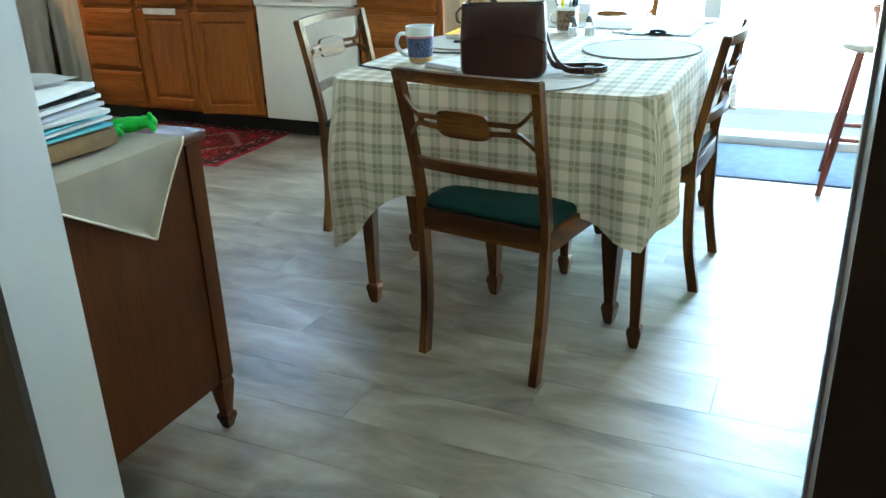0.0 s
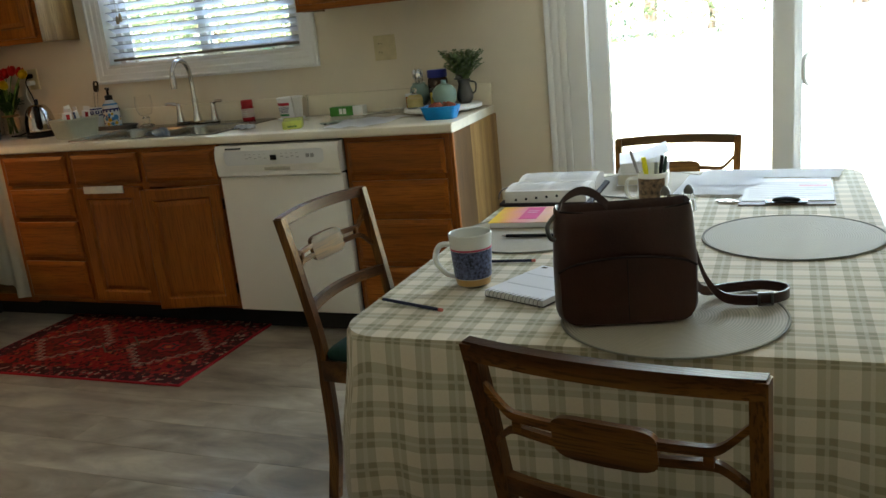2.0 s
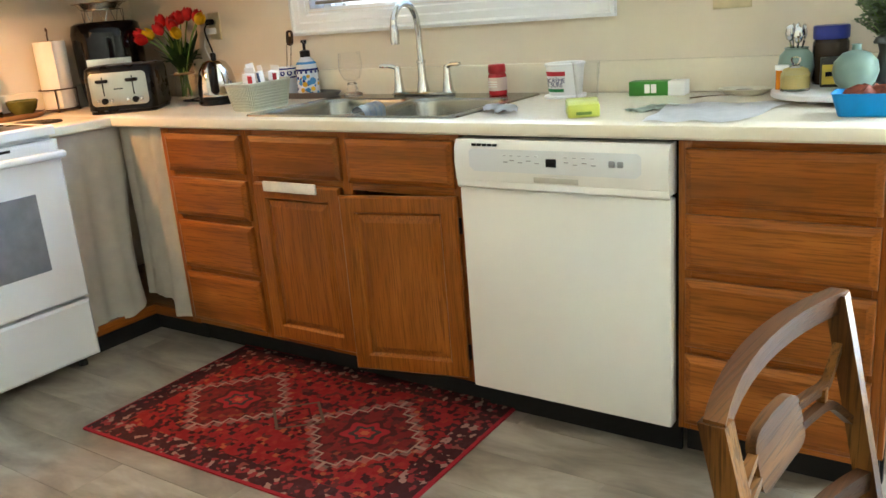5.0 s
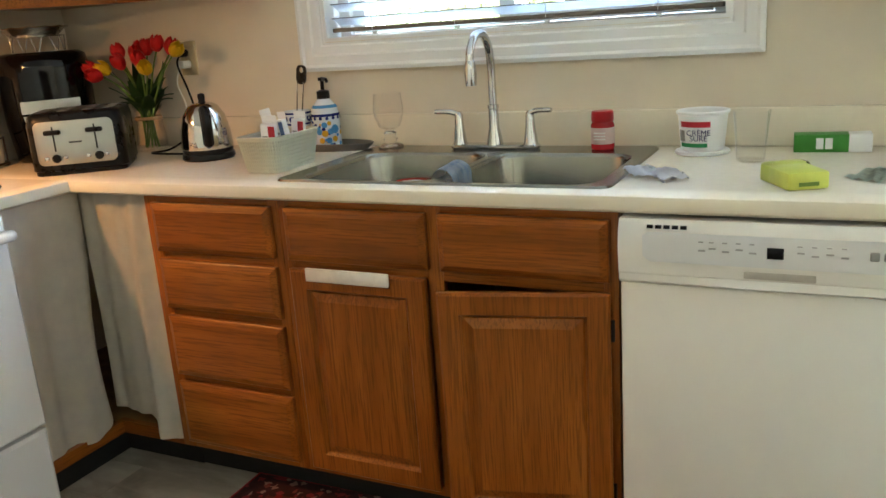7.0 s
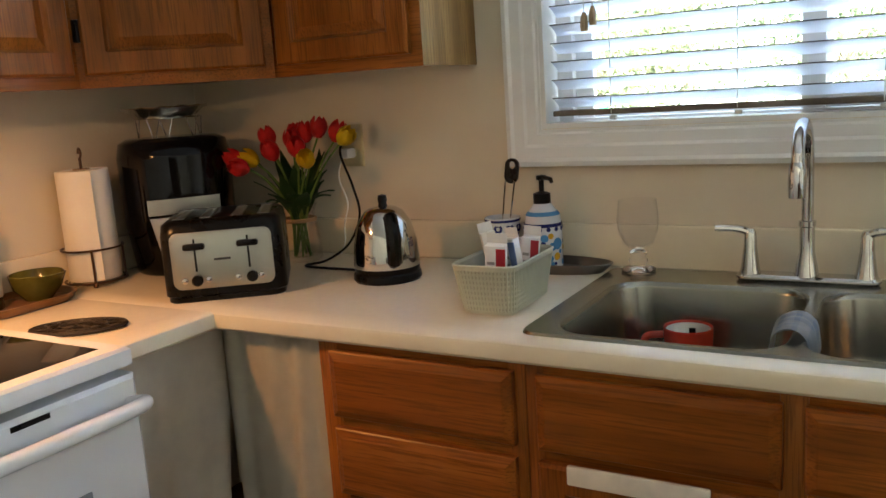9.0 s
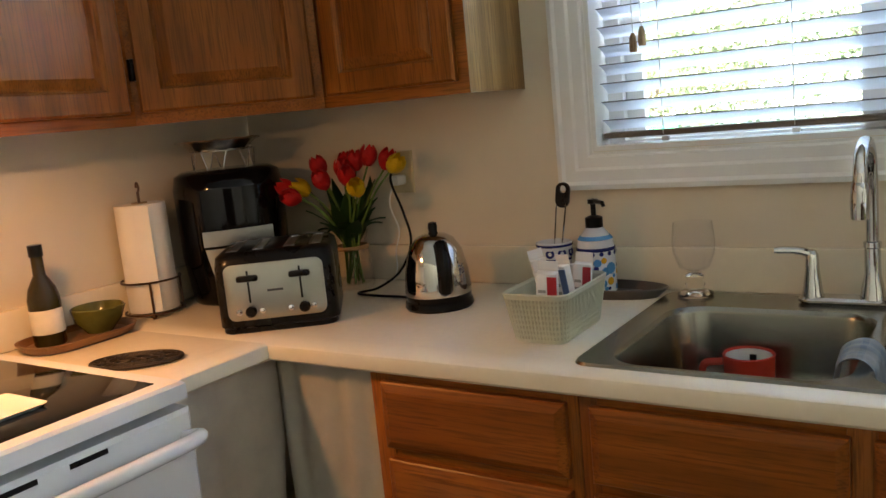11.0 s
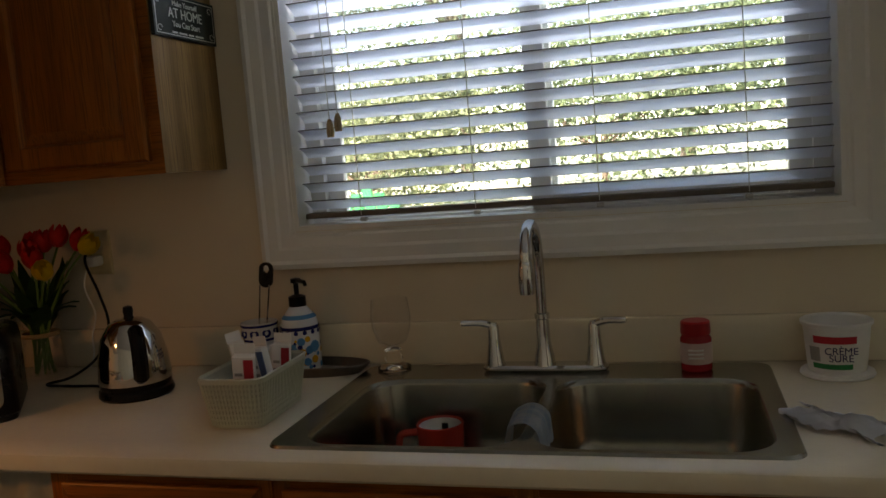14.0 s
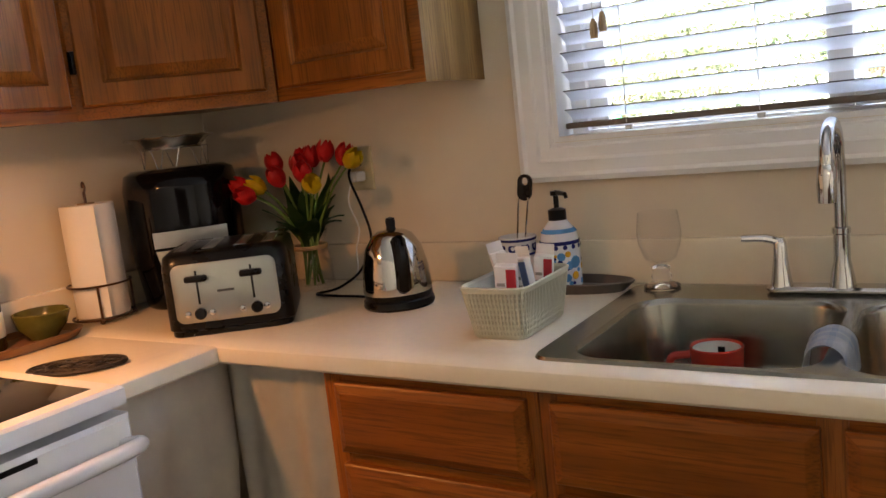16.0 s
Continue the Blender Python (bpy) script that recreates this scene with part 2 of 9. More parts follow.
def floor_mat():
    m, n, l, b = shader("vinyl_plank", 0.34, Specular_IOR_Level=0.5)
    oi = n.new("ShaderNodeObjectInfo")
    tc, ad, mp = n.new("ShaderNodeTexCoord"), n.new("ShaderNodeVectorMath"), n.new("ShaderNodeMapping")
    l.new(tc.outputs["Object"], ad.inputs[0])
    l.new(mul(n, l, oi.outputs["Random"], 40.0), ad.inputs[1])
    mp.inputs["Scale"].default_value = (0.42, 1, 1)
    l.new(ad.outputs[0], mp.inputs[0])
    fig, fine, cloud = n.new("ShaderNodeTexNoise"), n.new("ShaderNodeTexNoise"), n.new("ShaderNodeTexNoise")
    fig.inputs["Scale"].default_value, fig.inputs["Detail"].default_value, fig.inputs["Roughness"].default_value = 13, 6, 0.6
    fig.inputs["Distortion"].default_value = 0.5
    cloud.inputs["Scale"].default_value, cloud.inputs["Detail"].default_value, cloud.inputs["Roughness"].default_value = 6.5, 4, 0.55
    cloud.inputs["Distortion"].default_value = 0.8
    mp2 = n.new("ShaderNodeMapping")
    mp2.inputs["Scale"].default_value = (0.07, 1, 1)
    l.new(ad.outputs[0], mp2.inputs[0])
    fine.inputs["Scale"].default_value, fine.inputs["Detail"].default_value = 120, 3
    l.new(mp.outputs[0], fig.inputs["Vector"])
    l.new(mp.outputs[0], cloud.inputs["Vector"])
    l.new(mp2.outputs[0], fine.inputs["Vector"])
    r = ramp(n, ((0.34, (0.125, 0.100, 0.070)), (0.5, (0.265, 0.219, 0.160)), (0.66, (0.42, 0.357, 0.27))))
    l.new(mixv(n, l, fig.outputs[0], cloud.outputs[0], 0.72), r.inputs[0])
    c = mix(n, l, r.outputs[0], (0.125, 0.103, 0.078), mul(n, l, fine.outputs[0], 0.16))
    hv, mr = n.new("ShaderNodeHueSaturation"), n.new("ShaderNodeMapRange")
    mr.inputs["To Min"].default_value, mr.inputs["To Max"].default_value = 0.95, 1.07
    l.new(oi.outputs["Random"], mr.inputs[0])
    l.new(mr.outputs[0], hv.inputs["Value"])
    l.new(c, hv.inputs["Color"])
    l.new(hv.outputs[0], b.inputs["Base Color"])
    rr = n.new("ShaderNodeMapRange")
    rr.inputs["To Min"].default_value, rr.inputs["To Max"].default_value = 0.26, 0.42
    l.new(fig.outputs[0], rr.inputs[0])
    l.new(rr.outputs[0], b.inputs["Roughness"])
    bump(n, l, b, fine.outputs[0], 0.15, 0.0008)
    return m


vinyl = floor_mat()


def math_node(n, l, op, a, b=None):
    x = n.new("ShaderNodeMath")
    x.operation = op
    for s, v in zip(x.inputs, (a, b)):
        if v is None:
            continue
        if isinstance(v, bpy.types.NodeSocket):
            l.new(v, s)
        else:
            s.default_value = v
    return x.outputs[0]


def plaid_mat():
    """Woven plaid: broad sage bands and thin white lines both ways, by the cloth's own UV in metres."""
    m, n, l, b = shader("plaid_cotton", 0.9, Sheen_Weight=0.1)
    uv = n.new("ShaderNodeUVMap")
    sp = n.new("ShaderNodeSeparateXYZ")
    l.new(uv.outputs[0], sp.inputs[0])

    def band(sock, period, lo, hi):
        f = math_node(n, l, "FRACT", math_node(n, l, "DIVIDE", sock, period))
        return math_node(n, l, "MULTIPLY", math_node(n, l, "GREATER_THAN", f, lo), math_node(n, l, "LESS_THAN", f, hi))
    wide = math_node(n, l, "ADD", band(sp.outputs[0], 0.058, 0.0, 0.5), band(sp.outputs[1], 0.058, 0.0, 0.5))
    thin = math_node(n, l, "MAXIMUM", band(sp.outputs[0], 0.058, 0.20, 0.30), band(sp.outputs[1], 0.058, 0.20, 0.30))
    c = mix(n, l, (0.62, 0.545, 0.42), (0.185, 0.170, 0.088), math_node(n, l, "MULTIPLY", wide, 0.42))
    c = mix(n, l, c, (0.62, 0.57, 0.46), math_node(n, l, "MULTIPLY", thin, 0.36))
    nz = noise_node(n, l, 260, 2)
    c2 = mix(n, l, c, (0.30, 0.27, 0.2), mul(n, l, nz.outputs[0], 0.22))
    l.new(c2, b.inputs["Base Color"])
    bump(n, l, b, nz.outputs[0], 0.35, 0.001)
    return m


plaid = plaid_mat()


# ---- builders ----
def box(bm, x0, x1, y0, y1, z0, z1, bevel=0.0, seg=2):
    r = bmesh.ops.create_cube(bm, size=1)
    bmesh.ops.transform(bm, verts=r["verts"], matrix=Matrix.Translation(((x0 + x1) / 2, (y0 + y1) / 2, (z0 + z1) / 2)) @ Matrix.Diagonal((x1 - x0, y1 - y0, z1 - z0, 1)))
    if bevel:
        es = list({e for v in r["verts"] for e in v.link_edges})
        bmesh.ops.bevel(bm, geom=es, offset=bevel, segments=seg, profile=0.5, affect="EDGES")
    return bm


def B(*a, **k):
    return box(bmesh.new(), *a, **k)


def lathe(profile, n=24, at=(0, 0, 0), bm=None):
    """A turned shape from (radius, height) pairs; open where the radius does not reach 0."""
    bm = bm or bmesh.new()
    rows = []
    for r, z in profile:
        if r < 1e-6:
            rows.append([bm.verts.new((at[0], at[1], at[2] + z))])
        else:
            rows.append([bm.verts.new((at[0] + r * math.cos(2 * math.pi * k / n), at[1] + r * math.sin(2 * math.pi * k / n), at[2] + z)) for k in range(n)])
    for a, b in zip(rows, rows[1:]):
        for k in range(n):
            q = [a[k % len(a)], a[(k + 1) % len(a)], b[(k + 1) % len(b)], b[k % len(b)]]
            q = [v for i, v in enumerate(q) if v not in q[:i]]
            if len(q) > 2:
                bm.faces.new(q)
    return bm


def tube(points, r, n=8, bm=None, closed=False):
    """A round bar along points; r is one radius or one for each point."""
    bm = bm or bmesh.new()
    p = [Vector(q) for q in points]
    rs = r if isinstance(r, (list, tuple)) else [r] * len(p)
    rings, up = [], None
    for i, q in enumerate(p):
        a, b = (p[i - 1] if i or closed else q), (p[(i + 1) % len(p)] if i < len(p) - 1 or closed else q)
        d = (b - a).normalized()
        if up is None:
            up = d.orthogonal().normalized()
        up = (up - d * up.dot(d)).normalized()
        s = d.cross(up)
        rings.append([bm.verts.new(q + rs[i] * (math.cos(2 * math.pi * k / n) * up + math.sin(2 * math.pi * k / n) * s)) for k in range(n)])
    for i in range(len(rings) if closed else len(rings) - 1):
        a, b = rings[i], rings[(i + 1) % len(rings)]
        for k in range(n):
            bm.faces.new((a[k], a[(k + 1) % n], b[(k + 1) % n], b[k]))
    if not closed:
        bm.faces.new(rings[0][::-1])
        bm.faces.new(rings[-1])
    return bm


def spline(points, steps=6):
    """Points along a smooth curve through the given ones."""
    p = [Vector(q) for q in points]
    p = [2 * p[0] - p[1], *p, 2 * p[-1] - p[-2]]
    out = []
    for a, b, c, d in zip(p, p[1:], p[2:], p[3:]):
        for k in range(steps):
            t = k / steps
            out.append(0.5 * (2 * b + (c - a) * t + (2 * a - 5 * b + 4 * c - d) * t * t + (3 * b - a - 3 * c + d) * t ** 3))
    return out + [p[-2]]


def loft(sections, bm=None, cap=True):
    """A skin over closed sections with equal numbers of points."""
    bm = bm or bmesh.new()
    rows = [[bm.verts.new(q) for q in s] for s in sections]
    for a, b in zip(rows, rows[1:]):
        for k in range(len(a)):
            bm.faces.new((a[k], a[(k + 1) % len(a)], b[(k + 1) % len(b)], b[k]))
    if cap:
        bm.faces.new(rows[0][::-1])
        bm.faces.new(rows[-1])
    return bm


def rrect(cx, cy, w, d, r, z, n=5):
    """A rounded rectangle of points at height z."""
    r = min(r, w / 2 - 1e-4, d / 2 - 1e-4)
    out = []
    for sx, sy, a0 in ((1, 1, 0), (-1, 1, 90), (-1, -1, 180), (1, -1, 270)):
        for k in range(n + 1):
            a = radians(a0 + 90 * k / n)
            out.append((cx + sx * (w / 2 - r) + r * math.cos(a), cy + sy * (d / 2 - r) + r * math.sin(a), z))
    return out


def rounded(w, d, z0, z1, r, edge=0.004, top=None, cx=0.0, cy=0.0):
    """A block with round upright corners, eased edges, and a top of another size if given."""
    tw, td = top or (w, d)
    return loft([rrect(cx, cy, w - 2 * edge, d - 2 * edge, r, z0), rrect(cx, cy, w, d, r, z0 + edge), rrect(cx, cy, tw, td, r, z1 - edge), rrect(cx, cy, tw - 2 * edge, td - 2 * edge, r, z1)])


def rings(u0, u1, v0, v1, steps, facing, bm=None, cap=True):
    """Nested rectangles, each (inset, height), on a plane: facing(u, v, h) gives the place."""
    bm = bm or bmesh.new()
    rows = [[bm.verts.new(facing(u, v, h)) for u, v in ((u0 + i, v0 + i), (u1 - i, v0 + i), (u1 - i, v1 - i), (u0 + i, v1 - i))] for i, h in steps]
    for a, b in zip(rows, rows[1:]):
        for k in range(4):
            bm.faces.new((a[k], a[(k + 1) % 4], b[(k + 1) % 4], b[k]))
    if cap:
        bm.faces.new(rows[-1])
    return bm


BASE = {}


def thing(name, base, label, category, group="", turn=0.0):
    e = tagged(new(name), label, category, group)
    e.empty_display_size = 0.05
    e.matrix_basis = pose(*base, 0, 0, turn)
    BASE[e] = Vector(base) if not turn else Vector((0, 0, 0))
    return e


def mesh_of(name, bm, material, smooth):
    bmesh.ops.recalc_face_normals(bm, faces=bm.faces)
    me = bpy.data.meshes.new(name)
    bm.to_mesh(me)
    bm.free()
    for x in material if isinstance(material, (list, tuple)) else (material,):
        me.materials.append(x)
    if smooth:
        me.polygons.foreach_set("use_smooth", [True] * len(me.polygons))
        me.set_sharp_from_angle(angle=radians(smooth))
    return me


def part(name, bm, material, parent, label="", smooth=35):
    """One mesh under a thing or part, given in the coordinates in which the thing was laid out."""
    root = parent
    while root.parent:
        root = root.parent
    bm.transform(Matrix.Translation(-BASE.get(root, Vector((0, 0, 0)))))
    ob = new(name, mesh_of(name, bm, material, smooth))
    ob.parent = parent
    return tagged(ob, label)


def solo(name, bm, material, base, label, category, group="", kind="", turn=0.0, smooth=35):
    """A thing of one mesh, laid out round its base point."""
    ob = new(name, mesh_of(name, bm, material, smooth))
    ob.matrix_basis = pose(*base, 0, 0, turn)
    return tagged(ob, label, category, group, kind)


def structure(name, bm, material, label="", smooth=0):
    return tagged(new(name, mesh_of(name, bm, material, smooth)), label, "", "", "structure")


def text_mesh(body, size, m, depth=0.0006):
    cu = bpy.data.curves.new("lettering", "FONT")
    cu.body, cu.size, cu.extrude, cu.align_x, cu.align_y = body, size, depth, "CENTER", "CENTER"
    ob = bpy.data.objects.new("lettering", cu)
    bm = bmesh.new()
    me = bpy.data.meshes.new_from_object(ob)
    bm.from_mesh(me)
    bm.transform(m)
    bpy.data.objects.remove(ob)
    return bm


# ---- structure ----
YW, XE, CEIL = 4.60, 6.40, 2.44       # window wall, far side wall, ceiling
HALL_Y = -1.6                          # far end of the hall behind the opening
DOOR_X0, DOOR_X1, DOOR_Y0, DOOR_Y1 = 4.08, 5.145, 0.83, 0.95
WX0, WX1, WZ0, WZ1 = 1.135, 2.355, 1.235, 2.10     # window opening
SX0, SX1, SZ1 = 3.69, 5.52, 2.06                   # sliding door opening
OUT = YW + 0.16

bm = bmesh.new()
box(bm, -0.12, WX0, YW, OUT, -0.1, CEIL)
box(bm, WX0, WX1, YW, OUT, -0.1, WZ0)
box(bm, WX0, WX1, YW, OUT, WZ1, CEIL)
box(bm, WX1, SX0, YW, OUT, -0.1, CEIL)
box(bm, SX0, SX1, YW, OUT, SZ1, CEIL)
box(bm, SX1, XE + 0.12, YW, OUT, -0.1, CEIL)
structure("wall_north", bm, wall_paint, "beige painted kitchen wall with window and sliding door openings")
structure("wall_west", B(-0.12, 0, DOOR_Y0, YW, -0.1, CEIL), wall_paint, "beige painted wall behind the stove")
structure("wall_east", B(XE, XE + 0.12, DOOR_Y0, YW, -0.1, CEIL), wall_paint, "beige painted side wall")
bm = bmesh.new()
box(bm, -0.12, DOOR_X0 - 0.02, DOOR_Y0, DOOR_Y1, -0.1, CEIL)
box(bm, DOOR_X1 + 0.02, XE + 0.12, DOOR_Y0, DOOR_Y1, -0.1, CEIL)
box(bm, DOOR_X0 - 0.02, DOOR_X1 + 0.02, DOOR_Y0, DOOR_Y1, 2.08, CEIL)
structure("wall_south", bm, wall_paint, "beige painted wall with a cased opening to the hall")
bm = bmesh.new()
box(bm, 3.2, 3.3, HALL_Y, DOOR_Y0, -0.1, CEIL)
box(bm, 5.95, 6.05, HALL_Y, DOOR_Y0, -0.1, CEIL)
box(bm, 3.2, 6.05, HALL_Y - 0.1, HALL_Y, -0.1, CEIL)
brown_panel = plain("brown_panel", (0.20, 0.125, 0.075), 0.55, var=0.15, scale=6)
# these walls are unseen; the brown keeps bounce light off the kitchen
structure("wall_hall", bm, brown_panel, "unseen hall walls, coloured brown to cut bounce light")
structure("wall_hall_panel", box(B(DOOR_X1 + 0.004, 5.95, DOOR_Y0 - 0.012, DOOR_Y0 - 0.002, 0, 2.06), DOOR_X1 + 0.004, DOOR_X1 + 0.0195, DOOR_Y0 - 0.002, DOOR_Y1 - 0.0285, 0, 2.06), brown_panel, "brown panelling on the hall side of the opening")
structure("ceiling", B(-0.12, XE + 0.12, HALL_Y - 0.1, OUT, CEIL, CEIL + 0.15), ceiling_paint, "unseen flat textured ceiling, toned down to cut bounce light")
bm = bmesh.new()
box(bm, DOOR_X0 - 0.02, DOOR_X0, DOOR_Y0 - 0.003, DOOR_Y1 + 0.003, 0, 2.08)
box(bm, DOOR_X1, DOOR_X1 + 0.02, DOOR_Y1 - 0.028, DOOR_Y1 + 0.003, 0, 2.08)
box(bm, DOOR_X0, DOOR_X1, DOOR_Y0 - 0.003, DOOR_Y1 + 0.003, 2.06, 2.08)
structure("trim_opening", bm, white_paint, "white painted lining of the hall opening")
floor = structure("floor", B(-0.12, XE + 0.12, HALL_Y, OUT, -0.1, -0.006), plain("plank_joint", (0.13, 0.112, 0.09), 0.7), "grey-brown wood-look vinyl plank floor")
bm = bmesh.new()
box(bm, 3.345, SX0 - 0.125, YW - 0.012, YW, 0, 0.08, 0.003)
box(bm, SX1 + 0.125, XE, YW - 0.012, YW, 0, 0.08, 0.003)
box(bm, XE - 0.012, XE, DOOR_Y1, YW, 0, 0.08, 0.003)
structure("baseboard", bm, white_paint, "white painted baseboard")

# window: lining, stepped casing, two sashes
bm = bmesh.new()
for a in ((WX0, WX0 + 0.012, WZ0, WZ1), (WX1 - 0.012, WX1, WZ0, WZ1), (WX0 + 0.012, WX1 - 0.012, WZ0, WZ0 + 0.012), (WX0 + 0.012, WX1 - 0.012, WZ1 - 0.012, WZ1)):
    box(bm, a[0], a[1], YW - 0.004, OUT, a[2], a[3])
window = structure("window_1", bm, white_paint, "white horizontal sliding window with a lowered blind")
bm = rings(1.049, 2.441, 1.147, 2.19, ((0, 0), (0, 0.020), (0.012, 0.024), (0.020, 0.018), (0.045, 0.018), (0.052, 0.013), (0.075, 0.011), (0.080, 0.006), (0.0865, 0.006), (0.0865, 0)), lambda u, v, h: (u, YW - h, v), cap=False)
part("casing", bm, white_paint, window, "white moulded casing", 0)
bm = bmesh.new()
for a in ((WX0 + 0.012, WX0 + 0.05, WZ0 + 0.012, WZ1 - 0.012), (WX1 - 0.05, WX1 - 0.012, WZ0 + 0.012, WZ1 - 0.012), (WX0 + 0.05, WX1 - 0.05, WZ0 + 0.012, WZ0 + 0.018), (WX0 + 0.05, WX1 - 0.05, WZ1 - 0.05, WZ1 - 0.012)):
    box(bm, a[0], a[1], 4.682, 4.742, a[2], a[3])
part("window_frame", bm, white_paint, window, "", 0)
# each sash: its ends, its plane, the heights of its bottom rail, the widths of its stiles
for x0, x1, yo, zr, wl, wr in ((WX0 + 0.052, 1.760, 4.722, 1.262, 0.044, 0.046), (1.700, WX1 - 0.052, 4.698, 1.296, 0.048, 0.048)):
    bm = bmesh.new()
    box(bm, x0, x0 + wl, yo - 0.022, yo, WZ0 + 0.019, WZ1 - 0.051, 0.002)
    box(bm, x1 - wr, x1, yo - 0.022, yo, WZ0 + 0.019, WZ1 - 0.051, 0.002)
    box(bm, x0 + wl, x1 - wr, yo - 0.020, yo - 0.001, WZ0 + 0.019, zr, 0.002)
    box(bm, x0 + wl, x1 - wr, yo - 0.020, yo - 0.001, WZ1 - 0.10, WZ1 - 0.051, 0.002)
    sash = part("sash", bm, white_paint, window, "", 0)
    gl = part("pane", B(x0 + wl - 0.004, x1 - wr + 0.004, yo - 0.012, yo - 0.008, zr - 0.004, WZ1 - 0.096), pane, sash, "clear glass pane", 0)
    gl.visible_shadow = False

# sliding glass door
bm = bmesh.new()
for a, b in ((SX0, SX0 + 0.06), (SX1 - 0.06, SX1)):
    box(bm, a, b, YW - 0.02, OUT, 0, SZ1)
box(bm, SX0 + 0.06, SX1 - 0.06, YW - 0.02, OUT, SZ1 - 0.06, SZ1)
door = structure("door_1", bm, white_paint, "white sliding glass patio door")
part("sill", B(SX0 + 0.06, SX1 - 0.06, YW - 0.02, OUT, 0, 0.045, 0.004), white_paint, door, "white aluminium track")
for x0, x1, y in ((SX0 + 0.06, 4.575, 4.655), (4.525, SX1 - 0.06, 4.70)):
    leaf = part("door_leaf", rings(x0, x1, 0.05, SZ1 - 0.06, ((0, 0), (0, 0.04), (0.078, 0.04), (0.084, 0.03), (0.084, 0)), lambda u, v, h: (u, y + 0.04 - h, v), cap=False), white_paint, door, "", 0)
    part("bottom_rail", B(x0 + 0.08, x1 - 0.08, y + 0.002, y + 0.038, 0.05, 0.17, 0.004), white_paint, leaf)
    gl = part("pane", B(x0 + 0.07, x1 - 0.07, y + 0.012, y + 0.018, 0.11, SZ1 - 0.13), pane, leaf, "clear glass pane", 0)
    gl.visible_shadow = False
part("door_handle", tube(spline(((4.645, 4.69, 0.90), (4.615, 4.655, 0.92), (4.610, 4.65, 0.97), (4.615, 4.655, 1.02), (4.645, 4.69, 1.04))), 0.009), white_paint, door, "white pull handle")
bm = bmesh.new()
box(bm, SX0 - 0.116, SX0, YW - 0.013, YW, 0, SZ1 + 0.1)
for k, (i, h) in enumerate(((0.0, 0.024), (0.034, 0.020), (0.068, 0.024))):
    box(bm, SX0 - 0.116 + i, SX0 - 0.116 + i + 0.026, YW - h, YW - 0.012, 0, SZ1 + 0.1, 0.004)
box(bm, SX1, SX1 + 0.116, YW - 0.018, YW, 0, SZ1 + 0.1, 0.004)
box(bm, SX0, SX1, YW - 0.018, YW, SZ1, SZ1 + 0.1, 0.004)
part("casing", bm, white_paint, door, "white fluted casing")

# ---- blind ----
blind = thing("window_blind", (1.745, 4.645, WZ0 + 0.012), "lowered white faux-wood blind with open slats and cords", "blind")
slat_mat = plain("blind_slat", (0.80, 0.80, 0.80), 0.4, relief=0.02, var=0.03)
sn, sl = slat_mat.node_tree.nodes, slat_mat.node_tree.links
tl, sm = sn.new("ShaderNodeBsdfTranslucent"), sn.new("ShaderNodeMixShader")
tl.inputs[0].default_value, sm.inputs[0].default_value = (0.84, 0.87, 0.93, 1), 0.72
sl.new(sn["Principled BSDF"].outputs[0], sm.inputs[1])
sl.new(tl.outputs[0], sm.inputs[2])
sl.new(sm.outputs[0], sn["Material Output"].inputs[0])
BX0, BX1 = WX0 + 0.02, WX1 - 0.02
bm = bmesh.new()
for k in range(7):
    w = -0.025 + 0.05 * k / 6
    bm.verts.new((0, w, 0.003 * (1 - (w / 0.025) ** 2)))
top = [v for v in bm.verts]
vs2 = [[bm.verts.new((s * (BX1 - BX0) / 2, v.co.y, v.co.z + dz)) for v in top] for s, dz in ((-1, 0), (1, 0), (1, -0.0028), (-1, -0.0028))]
bmesh.ops.delete(bm, geom=top, context="VERTS")
for a, b in zip(vs2, vs2[1:] + vs2[:1]):
    for k in range(6):
        bm.faces.new((a[k], a[k + 1], b[k + 1], b[k]))
# long edges get a near-black colour: shade painted onto the white slats
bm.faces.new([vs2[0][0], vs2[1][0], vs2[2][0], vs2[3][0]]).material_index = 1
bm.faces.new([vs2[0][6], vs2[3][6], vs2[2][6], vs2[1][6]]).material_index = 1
slat_me = mesh_of("slat", bm, (slat_mat, plain("slat_edge_shade", (0.10, 0.09, 0.08), 0.6)), 30)
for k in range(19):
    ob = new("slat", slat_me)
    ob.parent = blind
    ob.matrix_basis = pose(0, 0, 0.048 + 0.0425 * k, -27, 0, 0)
# backlit rail: its shade is painted in as dark brown
part("bottom_rail", B(BX0, BX1, 4.620, 4.668, WZ0 + 0.027, WZ0 + 0.040, 0.003), plain("rail_shade", (0.16, 0.13, 0.10), 0.5), blind, "bottom rail with its shade put into the colour")
part("headrail", B(BX0, BX1, 4.615, 4.675, WZ1 - 0.065, WZ1 - 0.014, 0.003), slat_mat, blind)
cord_mat = plain("blind_cord", (0.6, 0.58, 0.52), 0.8)
for x in (1.30, 1.58, 1.86, 2.17):
    part("ladder_cord", tube(((x, 4.619, WZ0 + 0.03), (x, 4.619, WZ1 - 0.03)), 0.0012, 5), cord_mat, blind)
    part("plug", B(x - 0.008, x + 0.008, 4.628, 4.64, WZ0 + 0.014, WZ0 + 0.024, 0.002), cord_mat, blind)
tassel_mat = wood("tassel_wood", (0.3, 0.2, 0.1), (0.42, 0.3, 0.17), (0.5, 0.38, 0.22), 2)
